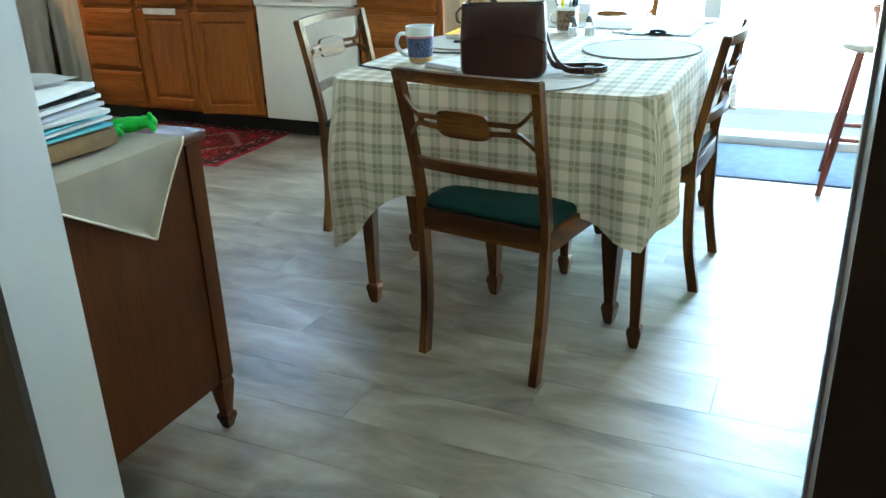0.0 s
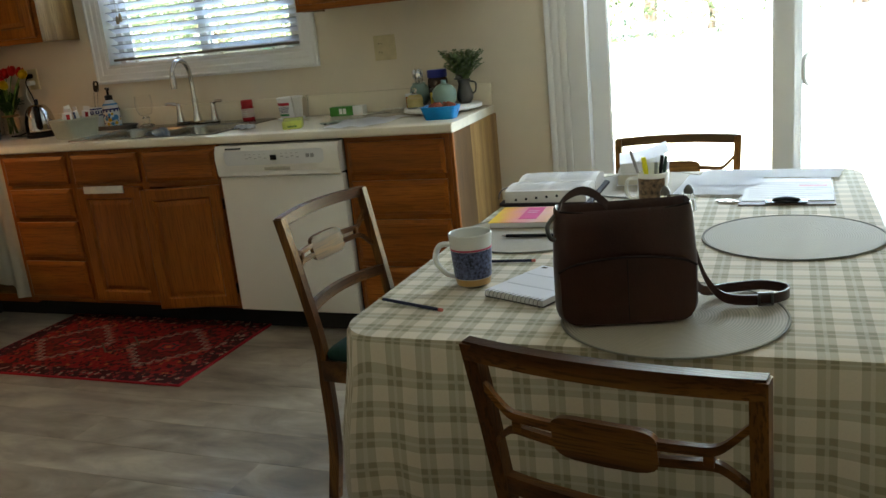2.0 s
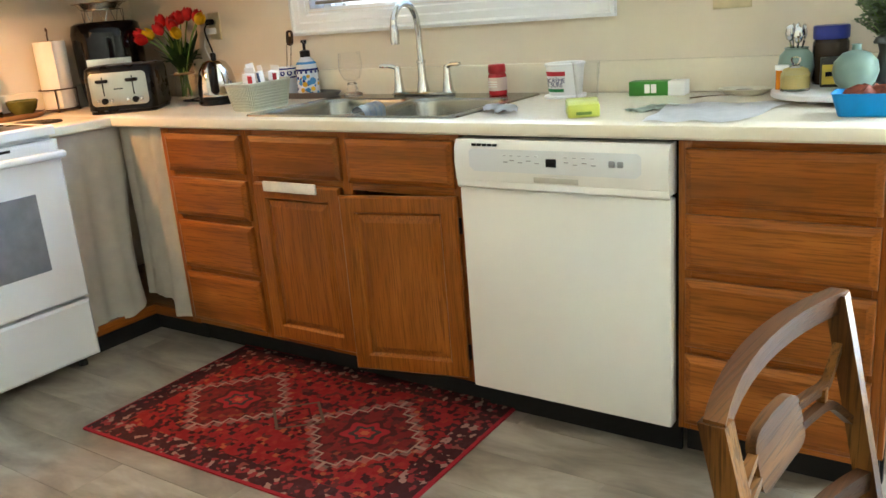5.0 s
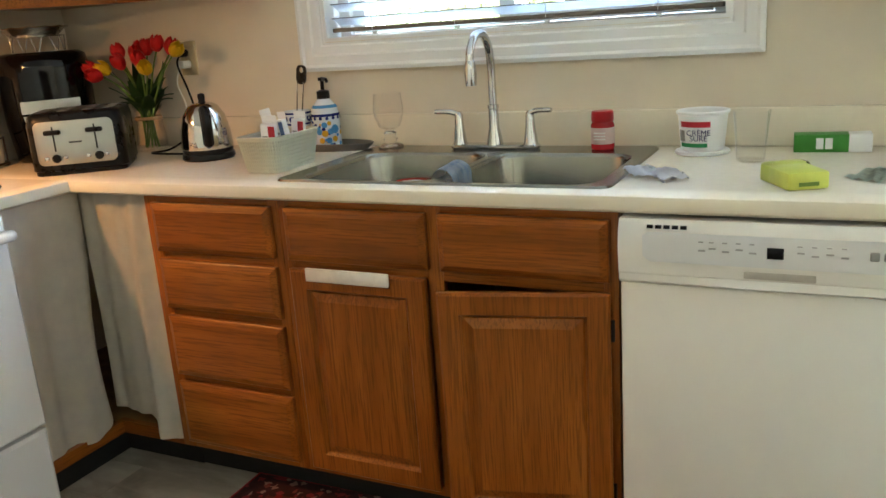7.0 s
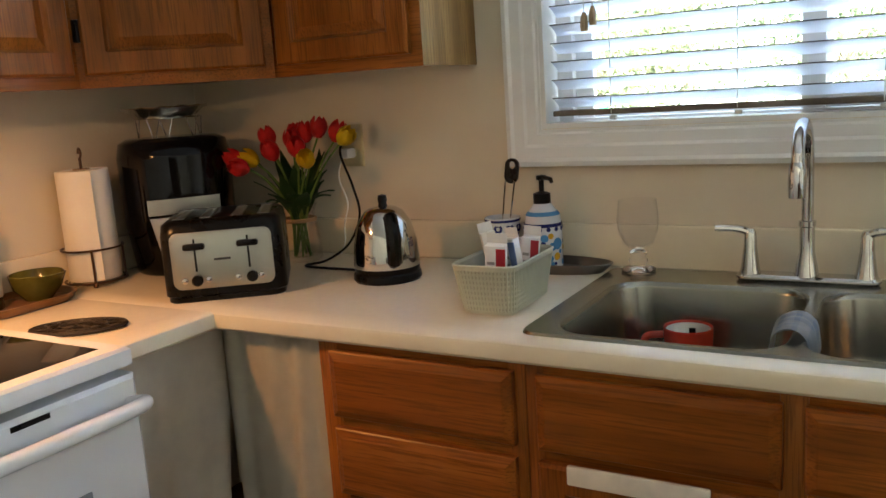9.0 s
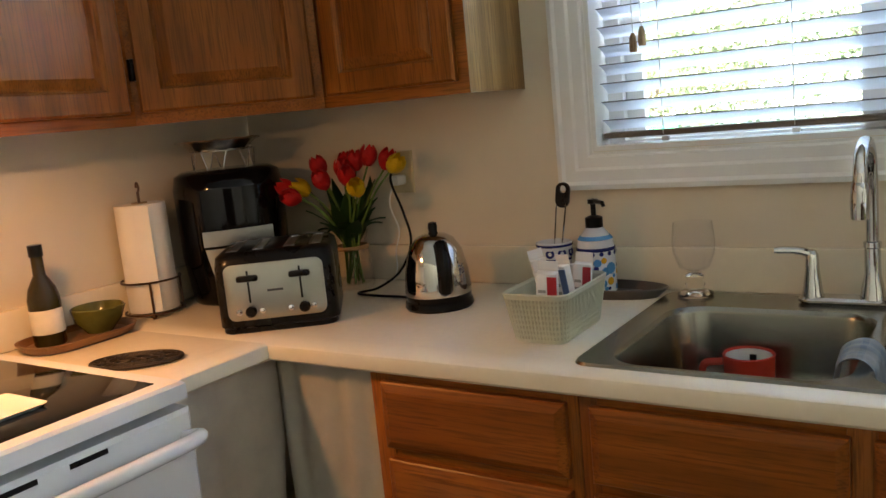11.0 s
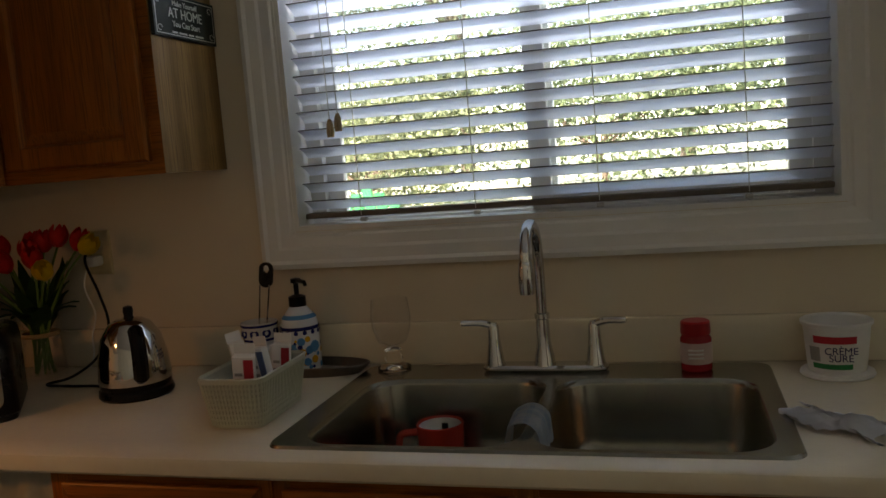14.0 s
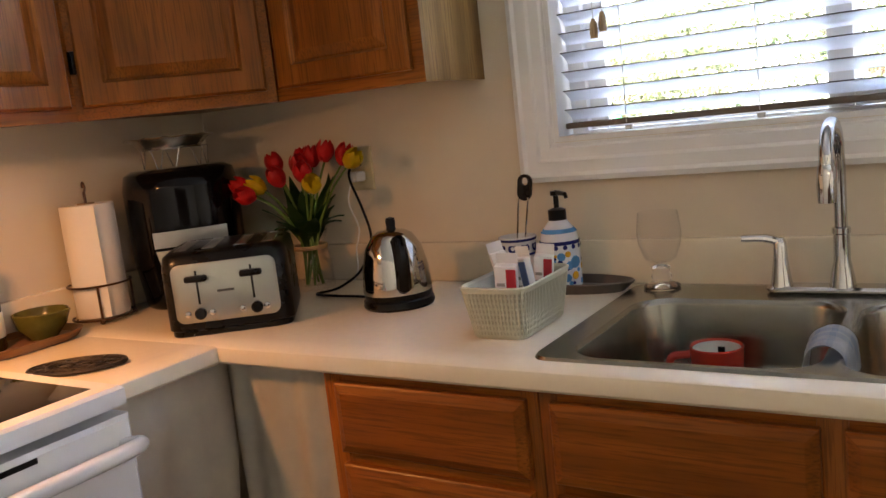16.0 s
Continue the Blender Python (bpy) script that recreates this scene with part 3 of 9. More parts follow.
for x, z in ((1.247, 1.475), (1.268, 1.487)):
    c = part("pull_cord", tube(((x - 0.01, 4.61, WZ1 - 0.05), (x, 4.604, z + 0.02)), 0.0012, 5), cord_mat, blind)
    part("tassel", lathe(((0, -0.022), (0.008, -0.022), (0.0095, -0.01), (0.008, 0.008), (0.004, 0.02), (0, 0.02)), 12, (x, 4.604, z)), tassel_mat, blind, "turned wooden tassel")

# ---- kitchen cabinets ----
FRONT = 3.995       # face frames
SINKWALL = lambda u, v, h: (u, FRONT - h, v)


def drawer_front(bm_u0, u1, v0, v1, facing):
    return rings(bm_u0, u1, v0, v1, ((0, 0), (0, 0.012), (0.003, 0.0145), (0.018, 0.021), (0.021, 0.021)), facing)


def door_front(u0, u1, v0, v1, facing, rail=0.056):
    return rings(u0, u1, v0, v1, ((0, 0), (0, 0.013), (0.006, 0.019), (rail - 0.006, 0.019), (rail, 0.011), (rail + 0.004, 0.009), (rail + 0.026, 0.017), (rail + 0.03, 0.017)), facing)


def base_cabinet(x0, x1, label):
    c = thing("base_cabinet", ((x0 + x1) / 2, FRONT + 0.3, 0), label, "cabinet")
    bm = bmesh.new()
    box(bm, x0, x0 + 0.018, FRONT + 0.019, YW - 0.002, 0.10, 0.872)
    box(bm, x1 - 0.018, x1, FRONT + 0.019, YW - 0.002, 0.10, 0.872)
    box(bm, x0 + 0.018, x1 - 0.018, FRONT + 0.019, YW - 0.002, 0.10, 0.12)
    box(bm, x0 + 0.018, x1 - 0.018, YW - 0.012, YW - 0.002, 0.12, 0.872)
    part("body", bm, oak_side, c, "", 0)
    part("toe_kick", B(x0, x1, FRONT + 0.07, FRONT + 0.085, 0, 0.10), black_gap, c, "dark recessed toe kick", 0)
    return c


def face_frame(c, x0, x1, stiles, rails):
    """Upright stiles and level rails, each (from, to), in front of the box."""
    for a, b in stiles:
        part("stile", B(a, b, FRONT, FRONT + 0.019, 0.10, 0.872, 0.001), oak_z, c)
    for a, b, z0, z1 in rails:
        part("rail", B(a, b, FRONT + 0.0005, FRONT + 0.019, z0, z1, 0.001), oak_x, c)


DRAWERS = ((0.712, 0.850), (0.545, 0.688), (0.340, 0.522), (0.122, 0.318))
for x0, x1, label, s0 in ((0.885, 1.338, "oak base cabinet with four stacked raised-edge drawers", 0.045), (2.848, 3.318, "oak end cabinet with four drawers beside the dishwasher", 0.032)):
    c = base_cabinet(x0, x1, label)
    face_frame(c, x0, x1, ((x0, x0 + s0), (x1 - 0.032, x1)), [(x0 + s0, x1 - 0.032, a, b) for a, b in ((0.846, 0.872), (0.684, 0.716), (0.518, 0.549), (0.314, 0.344), (0.10, 0.126))])
    for z0, z1 in DRAWERS:
        part("drawer_front", drawer_front(x0 + s0 - 0.012, x1 - 0.02, z0, z1, SINKWALL), oak_x, c, "", 0)

c = base_cabinet(1.340, 2.214, "oak sink cabinet with a half-open door below two false drawers")
face_frame(c, 1.340, 2.214, ((1.340, 1.372), (1.757, 1.797), (2.182, 2.214)), [(a, b, z0, z1) for a, b in ((1.372, 1.757), (1.797, 2.182)) for z0, z1 in ((0.846, 0.872), (0.684, 0.716), (0.10, 0.126))])
for a, b in ((1.362, 1.762), (1.794, 2.196)):
    part("drawer_front", drawer_front(a, b, 0.712, 0.850, SINKWALL), oak_x, c, "", 0)
ld = part("door", door_front(1.362, 1.752, 0.118, 0.690, SINKWALL), oak_z, c, "", 0)
towel = B(1.42, 1.66, FRONT - 0.030, FRONT - 0.02, 0.664, 0.700, 0.004)
part("over_door_bar", towel, plain("clear_plastic", (0.72, 0.66, 0.58), 0.25), ld, "pale plastic bar hooked over the door")
# the half-open leaf swings on its hinge beside the dishwasher
od = part("door", door_front(-0.385, 0.0, 0.118, 0.690, lambda u, v, h: (u, -h, v)), oak_z, c, "oak door standing ajar", 0)
od.matrix_basis = Matrix.Translation(-BASE[c]) @ pose(2.196, FRONT - 0.002, 0, 0, 0, 13) @ Matrix.Translation(BASE[c])
for z in (0.20, 0.60):
    part("hinge", B(2.192, 2.204, FRONT - 0.006, FRONT + 0.002, z - 0.025, z + 0.025, 0.002), black_plastic, c, "small black hinge")

# dishwasher
dw = thing("dishwasher", (2.532, 4.3, 0), "cream-white built-in dishwasher with a curved control panel", "dishwasher")
part("body", B(2.232, 2.832, 4.01, 4.58, 0.10, 0.865), black_gap, dw, "", 0)
part("door_panel", B(2.224, 2.838, 3.968, 4.01, 0.105, 0.725, 0.006), bisque, dw)
bm = loft([[(x, 3.968 - 0.001 - dy, z) for z, dy in ((0.735, 0.0), (0.75, 0.012), (0.80, 0.018), (0.84, 0.014), (0.862, 0.002))] + [(x, 4.01, 0.862), (x, 4.01, 0.735)] for x in (2.224, 2.838)])
panel = part("control_panel", bm, bisque, dw, "", 30)
bm = bmesh.new()
loft([[(x, 3.968 - dy, z) for z, dy in ((0.726, 0.004), (0.733, 0.010 + 0.008 * math.sin(math.pi * (x - 2.224) / 0.614)), (0.748, 0.012), (0.748, 0.0))] for x in np.linspace(2.224, 2.838, 16)], bm)
part("lower_lip", bm, bisque, panel, "", 30)
part("display_strip", loft([[(x + 0.02 * s, 3.9475 - 0.0014 * s, z) for x, z in ((2.29, 0.778), (2.755, 0.778), (2.77, 0.79), (2.77, 0.832), (2.76, 0.84), (2.285, 0.84), (2.275, 0.832), (2.275, 0.79))] for s in (0, 0.1)]), appliance_white, panel, "white control strip")
# no hollow is cut: a darker cream patch paints the grip's shade
part("handle_recess", B(2.47, 2.60, 3.9525, 3.958, 0.752, 0.768, 0.002), plain("recess_shade", (0.52, 0.48, 0.40), 0.4), panel, "shallow grip")
part("badge", B(2.512, 2.542, 3.9445, 3.949, 0.797, 0.819, 0.001), black_plastic, panel, "small dark badge")
for k in range(5):
    part("vent_slot", B(2.283 + 0.0165 * k, 2.295 + 0.0165 * k, 3.9515, 3.9575, 0.846, 0.853, 0.0005), black_plastic, panel, "black vent slot")
for k, x in enumerate((2.385, 2.405, 2.43, 2.455, 2.48, 2.565, 2.59, 2.615, 2.64)):
    part("button_mark", B(x, x + 0.013, 3.9448, 3.949, 0.805 + 0.005 * (k % 2), 0.808 + 0.005 * (k % 2)), grey_print, panel, "", 0)
    part("button_mark", B(x, x + 0.009, 3.9448, 3.949, 0.823, 0.825), grey_print, panel, "", 0)
for x in (2.695, 2.718):
    part("button", B(x - 0.008, x + 0.008, 3.9445, 3.949, 0.803, 0.820, 0.003), grey_print, panel, "grey round button")
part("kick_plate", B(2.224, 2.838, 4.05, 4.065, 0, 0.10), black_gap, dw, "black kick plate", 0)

# end panel beyond the drawers
ep = thing("end_panel", (3.325, 4.297, 0), "brown oak veneer end panel of the counter run", "panel")
side_plan = ((4.016, 0.125), (4.016, 0.872), (4.597, 0.872), (4.597, 0.0), (4.12, 0.0), (4.12, 0.125))
part("board", loft([[(x - 0.032 * (y - 4.0) / 0.6, y, z) for y, z in side_plan] for x in (3.319, 3.331)]), wood("brown_veneer", (0.085, 0.042, 0.0135), (0.103, 0.053, 0.018), (0.122, 0.065, 0.023), 2, 0.5, 12, 0.0, 0.08), ep, "", 0)
part("toe_kick", B(3.306, 3.324, 4.105, 4.12, 0.0, 0.125), black_gap, ep, "dark recessed toe kick", 0)
part("edge_strip", B(3.3185, 3.3315, 3.997, 4.016, 0.125, 0.872, 0.001), oak_z, ep, "darker oak edge strip")

# countertop: rounded nose, L-shaped, with a hole for the sink
NOSE = ((3.972, 0.872), (3.966, 0.878), (3.965, 0.898), (3.968, 0.906), (3.975, 0.910), (4.04, 0.910), (4.04, 0.872))
ctop = thing("countertop", (1.7, 4.3, 0.872), "beige laminate countertop with a rounded edge and backsplash", "countertop")
part("front_edge", loft([[(x, y, z) for y, z in NOSE] for x in (0.0, 3.341)]), laminate, ctop)
part("top", B(0.0, 1.345, 4.04, YW - 0.001, 0.872, 0.910), laminate, ctop, "", 0)
CE = lambda y: 3.341 - 0.033 * max(0.0, y - 4.04) / 0.56      # the free end runs a little out of square
part("top", loft([[(2.165, 4.04, z), (CE(4.04), 4.04, z), (CE(4.599), 4.599, z), (2.165, 4.599, z)] for z in (0.872, 0.910)]), laminate, ctop, "", 0)
part("top", B(1.345, 2.165, 4.525, YW - 0.001, 0.872, 0.910), laminate, ctop, "", 0)
part("front_edge", loft([[(0.635 - (y - 3.965), yy, z) for y, z in NOSE] for yy in (3.708, 3.968)]), laminate, ctop)
part("top", B(0.0, 0.56, 3.708, 3.968, 0.872, 0.910), laminate, ctop, "", 0)
part("end_strip", loft([[(CE(y) + o, y, z) for z in (0.874, 0.909) for o in ((0, 0.0015) if z < 0.9 else (0.0015, 0))] for y in (3.972, 4.04, 4.599)]), plain("pale_edge_strip", (0.72, 0.68, 0.56), 0.4), ctop)
part("backsplash", B(0.022, 3.309, YW - 0.022, YW - 0.001, 0.910, 1.010, 0.006), laminate, ctop)
part("backsplash", B(0.001, 0.022, 3.708, YW - 0.022, 0.910, 1.004, 0.006), laminate, ctop)

# curtains under the corner of the counter
def curtain(points, label, hang, fold):
    """A hanging cloth along a plan line: hang(u) is the hem's height, fold(u, v) the push outwards and the shift along the line."""
    a, b = Vector(points[0]), Vector(points[1])
    side = Vector(((b - a).y, -(b - a).x)).normalized()
    bm, nu, nv, z1 = bmesh.new(), 56, 18, 0.866
    vv = []
    for k in range(nu + 1):
        u = k / nu
        col = []
        for j in range(nv + 1):
            v = j / nv
            w, shift = fold(u, v)
            p = a.lerp(b, u + shift) + side * w
            col.append(bm.verts.new((p.x, p.y, z1 + (hang(u) - z1) * v)))
        vv.append(col)
    for p, q in zip(vv, vv[1:]):
        for k in range(nv):
            bm.faces.new((p[k], q[k], q[k + 1], p[k + 1]))
    bmesh.ops.solidify(bm, geom=bm.faces[:], thickness=0.002)
    c = Vector(((a.x + b.x) / 2, (a.y + b.y) / 2, 0.1))
    bm.transform(Matrix.Translation(-c))
    return solo("curtain", bm, curtain_cloth, c, label, "curtain", "curtains under the counter", smooth=60)


def hump(u, at, width):
    return math.exp(-((u - at) / width) ** 2)


def slit(v):
    """How far the two curtains part: shut above, widest two thirds down, nearly shut at the hem."""
    return math.sin(math.pi * max(0.0, v - 0.28) / 0.76)


curtain(((0.606, 3.712), (0.606, 4.010)), "pale linen curtain hanging under the counter beside the stove", lambda u: 0.085 + 0.045 * u + 0.008 * math.sin(7 * u),
        lambda u, v: ((0.004 + 0.012 * v) * (math.sin(9.5 * u + 0.6 * v) + 0.5 * math.sin(21 * u + 1)) + 0.012 * v * hump(u, 0.75, 0.16) - 0.012 * v, -0.075 * slit(v) * u ** 3))
curtain(((0.600, 4.014), (0.880, 4.006)), "pale linen curtain hanging under the corner beside the drawers", lambda u: 0.175 - 0.06 * max(0.0, min(1.0, (u - 0.55) / 0.2)),
        lambda u, v: ((0.006 + 0.030 * v) * hump(u, 0.80, 0.15) + (0.010 + 0.006 * v) * hump(u, 0.42, 0.10) + 0.004 * math.sin(26 * u + v) - 0.004, 0.03 * slit(v) * (1 - u) ** 3))
corner = thing("corner_shelf", (0.3, 4.2, 0), "dark corner cupboard behind the linen curtains", "cabinet")
part("floor_board", B(0.0, 0.885, 4.03, YW, 0.09, 0.11), oak_side, corner, "", 0)
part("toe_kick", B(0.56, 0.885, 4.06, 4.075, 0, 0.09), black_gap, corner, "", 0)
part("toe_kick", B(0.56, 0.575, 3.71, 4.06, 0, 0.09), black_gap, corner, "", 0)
part("base_rail", B(0.58, 0.885, 4.03, 4.05, 0.075, 0.115), oak_x, corner, "", 0)
part("base_rail", B(0.58, 0.60, 3.71, 4.03, 0.075, 0.115), oak_y, corner, "", 0)

# upper cabinets
UZ0, UZ1, UY = 1.398, 2.12, 4.343


def upper(name, x0, x1, label, doors, side):
    c = thing(name, ((x0 + x1) / 2, 4.45, UZ0), label, "cabinet", "upper cabinets")
    part("body", B(x0 + 0.003, x1 - 0.003, UY + 0.019, YW - 0.001, UZ0 + 0.02, UZ1), oak_side, c, "", 0)
    part("side_panel", B(x1 - 0.003, x1 + 0.001, UY, YW - 0.001, UZ0, UZ1) if side else B(x0 - 0.001, x0 + 0.003, UY, YW - 0.001, UZ0, UZ1), oak_side, c, "pale oak veneer side", 0)
    part("face_frame", rings(x0, x1, UZ0, UZ1, ((0, 0), (0, 0.019), (0.036, 0.019), (0.036, 0)), lambda u, v, h: (u, UY + 0.019 - h, v), cap=False), oak_x, c, "", 0)
    for a, b in doors:
        part("door", door_front(a, b, UZ0 + 0.028, UZ1 - 0.02, lambda u, v, h: (u, UY - h, v)), oak_z, c, "", 0)
    return c


upper("wall_cabinet", 0.546, 0.968, "oak wall cabinet with a raised-panel door beside the window", ((0.566, 0.940),), True)
upper("wall_cabinet", 2.50, 3.30, "oak wall cabinet hung over the counter by the patio door", ((2.52, 2.892), (2.905, 3.28)), False)
# diagonal corner cabinet and the one beside it on the stove wall
cc = thing("corner_wall_cabinet", (0.3, 4.3, UZ0), "oak diagonal corner wall cabinet with a raised-panel door", "cabinet", "upper cabinets")
CA, CB = Vector((0.245, 4.008)), Vector((0.544, 4.343))
plan = ((0.001, YW - 0.001), (0.001, CA.y), tuple(CA), tuple(CB), (CB.x, YW - 0.001))
part("body", loft([[(x, y, z) for x, y in plan] for z in (UZ0 + 0.012, UZ1)]), oak_side, cc, "", 0)
dg = (CB - CA).normalized()
DW = (CB - CA).length
diag = lambda u, v, h: (CA.x + dg.x * u + dg.y * h, CA.y + dg.y * u - dg.x * h, v)
part("face_frame", rings(0.0, DW, UZ0, UZ1, ((0, 0), (0, 0.012), (0.036, 0.012), (0.036, 0)), diag, cap=False), oak_x, cc, "", 0)
part("door", door_front(0.022, DW - 0.022, UZ0 + 0.028, UZ1 - 0.02, lambda u, v, h: diag(u, v, h + 0.012)), oak_z, cc, "", 0)
part("hinge", B(0.262, 0.277, 4.000, 4.015, 1.50, 1.55, 0.002), black_plastic, cc, "dark hinge")
lc = thing("wall_cabinet", (0.12, 3.85, UZ0), "oak wall cabinet with a raised-panel door above the stove side", "cabinet", "upper cabinets")
part("body", B(0.001, 0.246, 3.56, 4.004, UZ0 + 0.01, UZ1), oak_side, lc, "", 0)
part("face_frame", rings(3.56, 4.004, UZ0, UZ1, ((0, 0), (0, 0.014), (0.03, 0.014), (0.03, 0)), lambda u, v, h: (0.246 + h, u, v), cap=False), oak_y, lc, "", 0)
part("door", door_front(3.578, 3.985, UZ0 + 0.028, UZ1 - 0.02, lambda u, v, h: (0.260 + h, u, v)), oak_z, lc, "", 0)
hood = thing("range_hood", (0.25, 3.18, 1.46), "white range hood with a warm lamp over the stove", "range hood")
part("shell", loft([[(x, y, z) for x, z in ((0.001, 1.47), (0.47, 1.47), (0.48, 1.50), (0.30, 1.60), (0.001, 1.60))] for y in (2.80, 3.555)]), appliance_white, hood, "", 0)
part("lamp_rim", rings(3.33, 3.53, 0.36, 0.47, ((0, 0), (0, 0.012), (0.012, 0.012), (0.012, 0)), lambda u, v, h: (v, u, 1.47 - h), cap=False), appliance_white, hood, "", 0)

# stove
st = thing("stove", (0.36, 3.32, 0), "white electric range with a black glass cooktop", "stove")
SF = 0.690
part("body", B(0.03, SF - 0.04, 2.945, 3.70, 0.04, 0.895, 0.004), appliance_white, st)
part("cooktop_rim", rings(2.930, 3.694, 0.035, SF + 0.01, ((0, 0), (0, 0.028), (0.006, 0.034), (0.042, 0.034), (0.046, 0.030)), lambda u, v, h: (v, u, 0.893 + h)), appliance_white, st, "", 20)
part("cooktop_glass", B(0.10, SF - 0.03, 2.985, 3.658, 0.9225, 0.9275, 0.001), black_glass, st, "black ceramic glass")
od2 = part("oven_door", rings(2.95, 3.698, 0.285, 0.875, ((0, 0), (0, 0.045), (0.008, 0.052), (0.1, 0.052)), lambda u, v, h: (SF - 0.042 + h, u, v)), appliance_white, st, "", 20)
part("oven_window", B(SF + 0.006, SF + 0.0125, 3.09, 3.575, 0.42, 0.70, 0.003), oven_glass, od2, "grey oven window")
part("handle", tube(spline(((SF + 0.01, 2.975, 0.822), (SF + 0.045, 2.99, 0.825), (SF + 0.05, 3.32, 0.827), (SF + 0.045, 3.66, 0.825), (SF + 0.01, 3.675, 0.822))), 0.0145, 12), appliance_white, od2)
for y0, y1 in ((3.17, 3.26), (3.30, 3.395), (3.45, 3.52)):
    part("vent_slot", B(SF + 0.004, SF + 0.0115, y0, y1, 0.856, 0.8655, 0.0005), black_plastic, od2, "black vent slot")
part("drawer", rings(2.95, 3.698, 0.05, 0.272, ((0, 0), (0, 0.04), (0.01, 0.048), (0.03, 0.048)), lambda u, v, h: (SF - 0.042 + h, u, v)), appliance_white, st, "", 20)
for y in (2.98, 3.66):
    part("foot", lathe(((0, 0), (0.018, 0), (0.015, 0.05), (0, 0.05)), 10, (0.62, y, 0)), black_plastic, st, "black levelling foot")

# ---- dining table and cloth ----
TX0, TX1, TY0, TY1, TZ = 3.778, 4.745, 2.175, 3.665, 0.752
table = thing("dining_table", ((TX0 + TX1) / 2, (TY0 + TY1) / 2, 0), "mahogany dining table with tapered spade-foot legs under a cloth", "table")
part("tabletop", rounded(TX1 - TX0 - 0.02, TY1 - TY0 - 0.02, TZ - 0.026, TZ - 0.004, 0.06, 0.005, cx=(TX0 + TX1) / 2, cy=(TY0 + TY1) / 2), mahogany_x, table)
for a in ((TX0 + 0.06, TX1 - 0.06, TY0 + 0.05, TY0 + 0.07), (TX0 + 0.06, TX1 - 0.06, TY1 - 0.07, TY1 - 0.05), (TX0 + 0.05, TX0 + 0.07, TY0 + 0.07, TY1 - 0.07), (TX1 - 0.07, TX1 - 0.05, TY0 + 0.07, TY1 - 0.07)):
    part("apron", B(*a, TZ - 0.11, TZ - 0.026), mahogany_x, table, "", 0)


def spade_leg(x, y, top):
    def sq(w, z):
        return [(x - w, y - w, z), (x + w, y - w, z), (x + w, y + w, z), (x - w, y + w, z)]
    return loft([sq(0.010, 0), sq(0.014, 0.012), sq(0.021, 0.055), sq(0.018, 0.068), sq(0.0135, 0.072), sq(0.0265, top - 0.12), sq(0.0265, top)])


for x in (TX0 + 0.068, TX1 - 0.045):
    for y in (TY0 + 0.095, TY1 - 0.095):
        part("leg", spade_leg(x, y, TZ - 0.026), mahogany_z, table, "", 20)


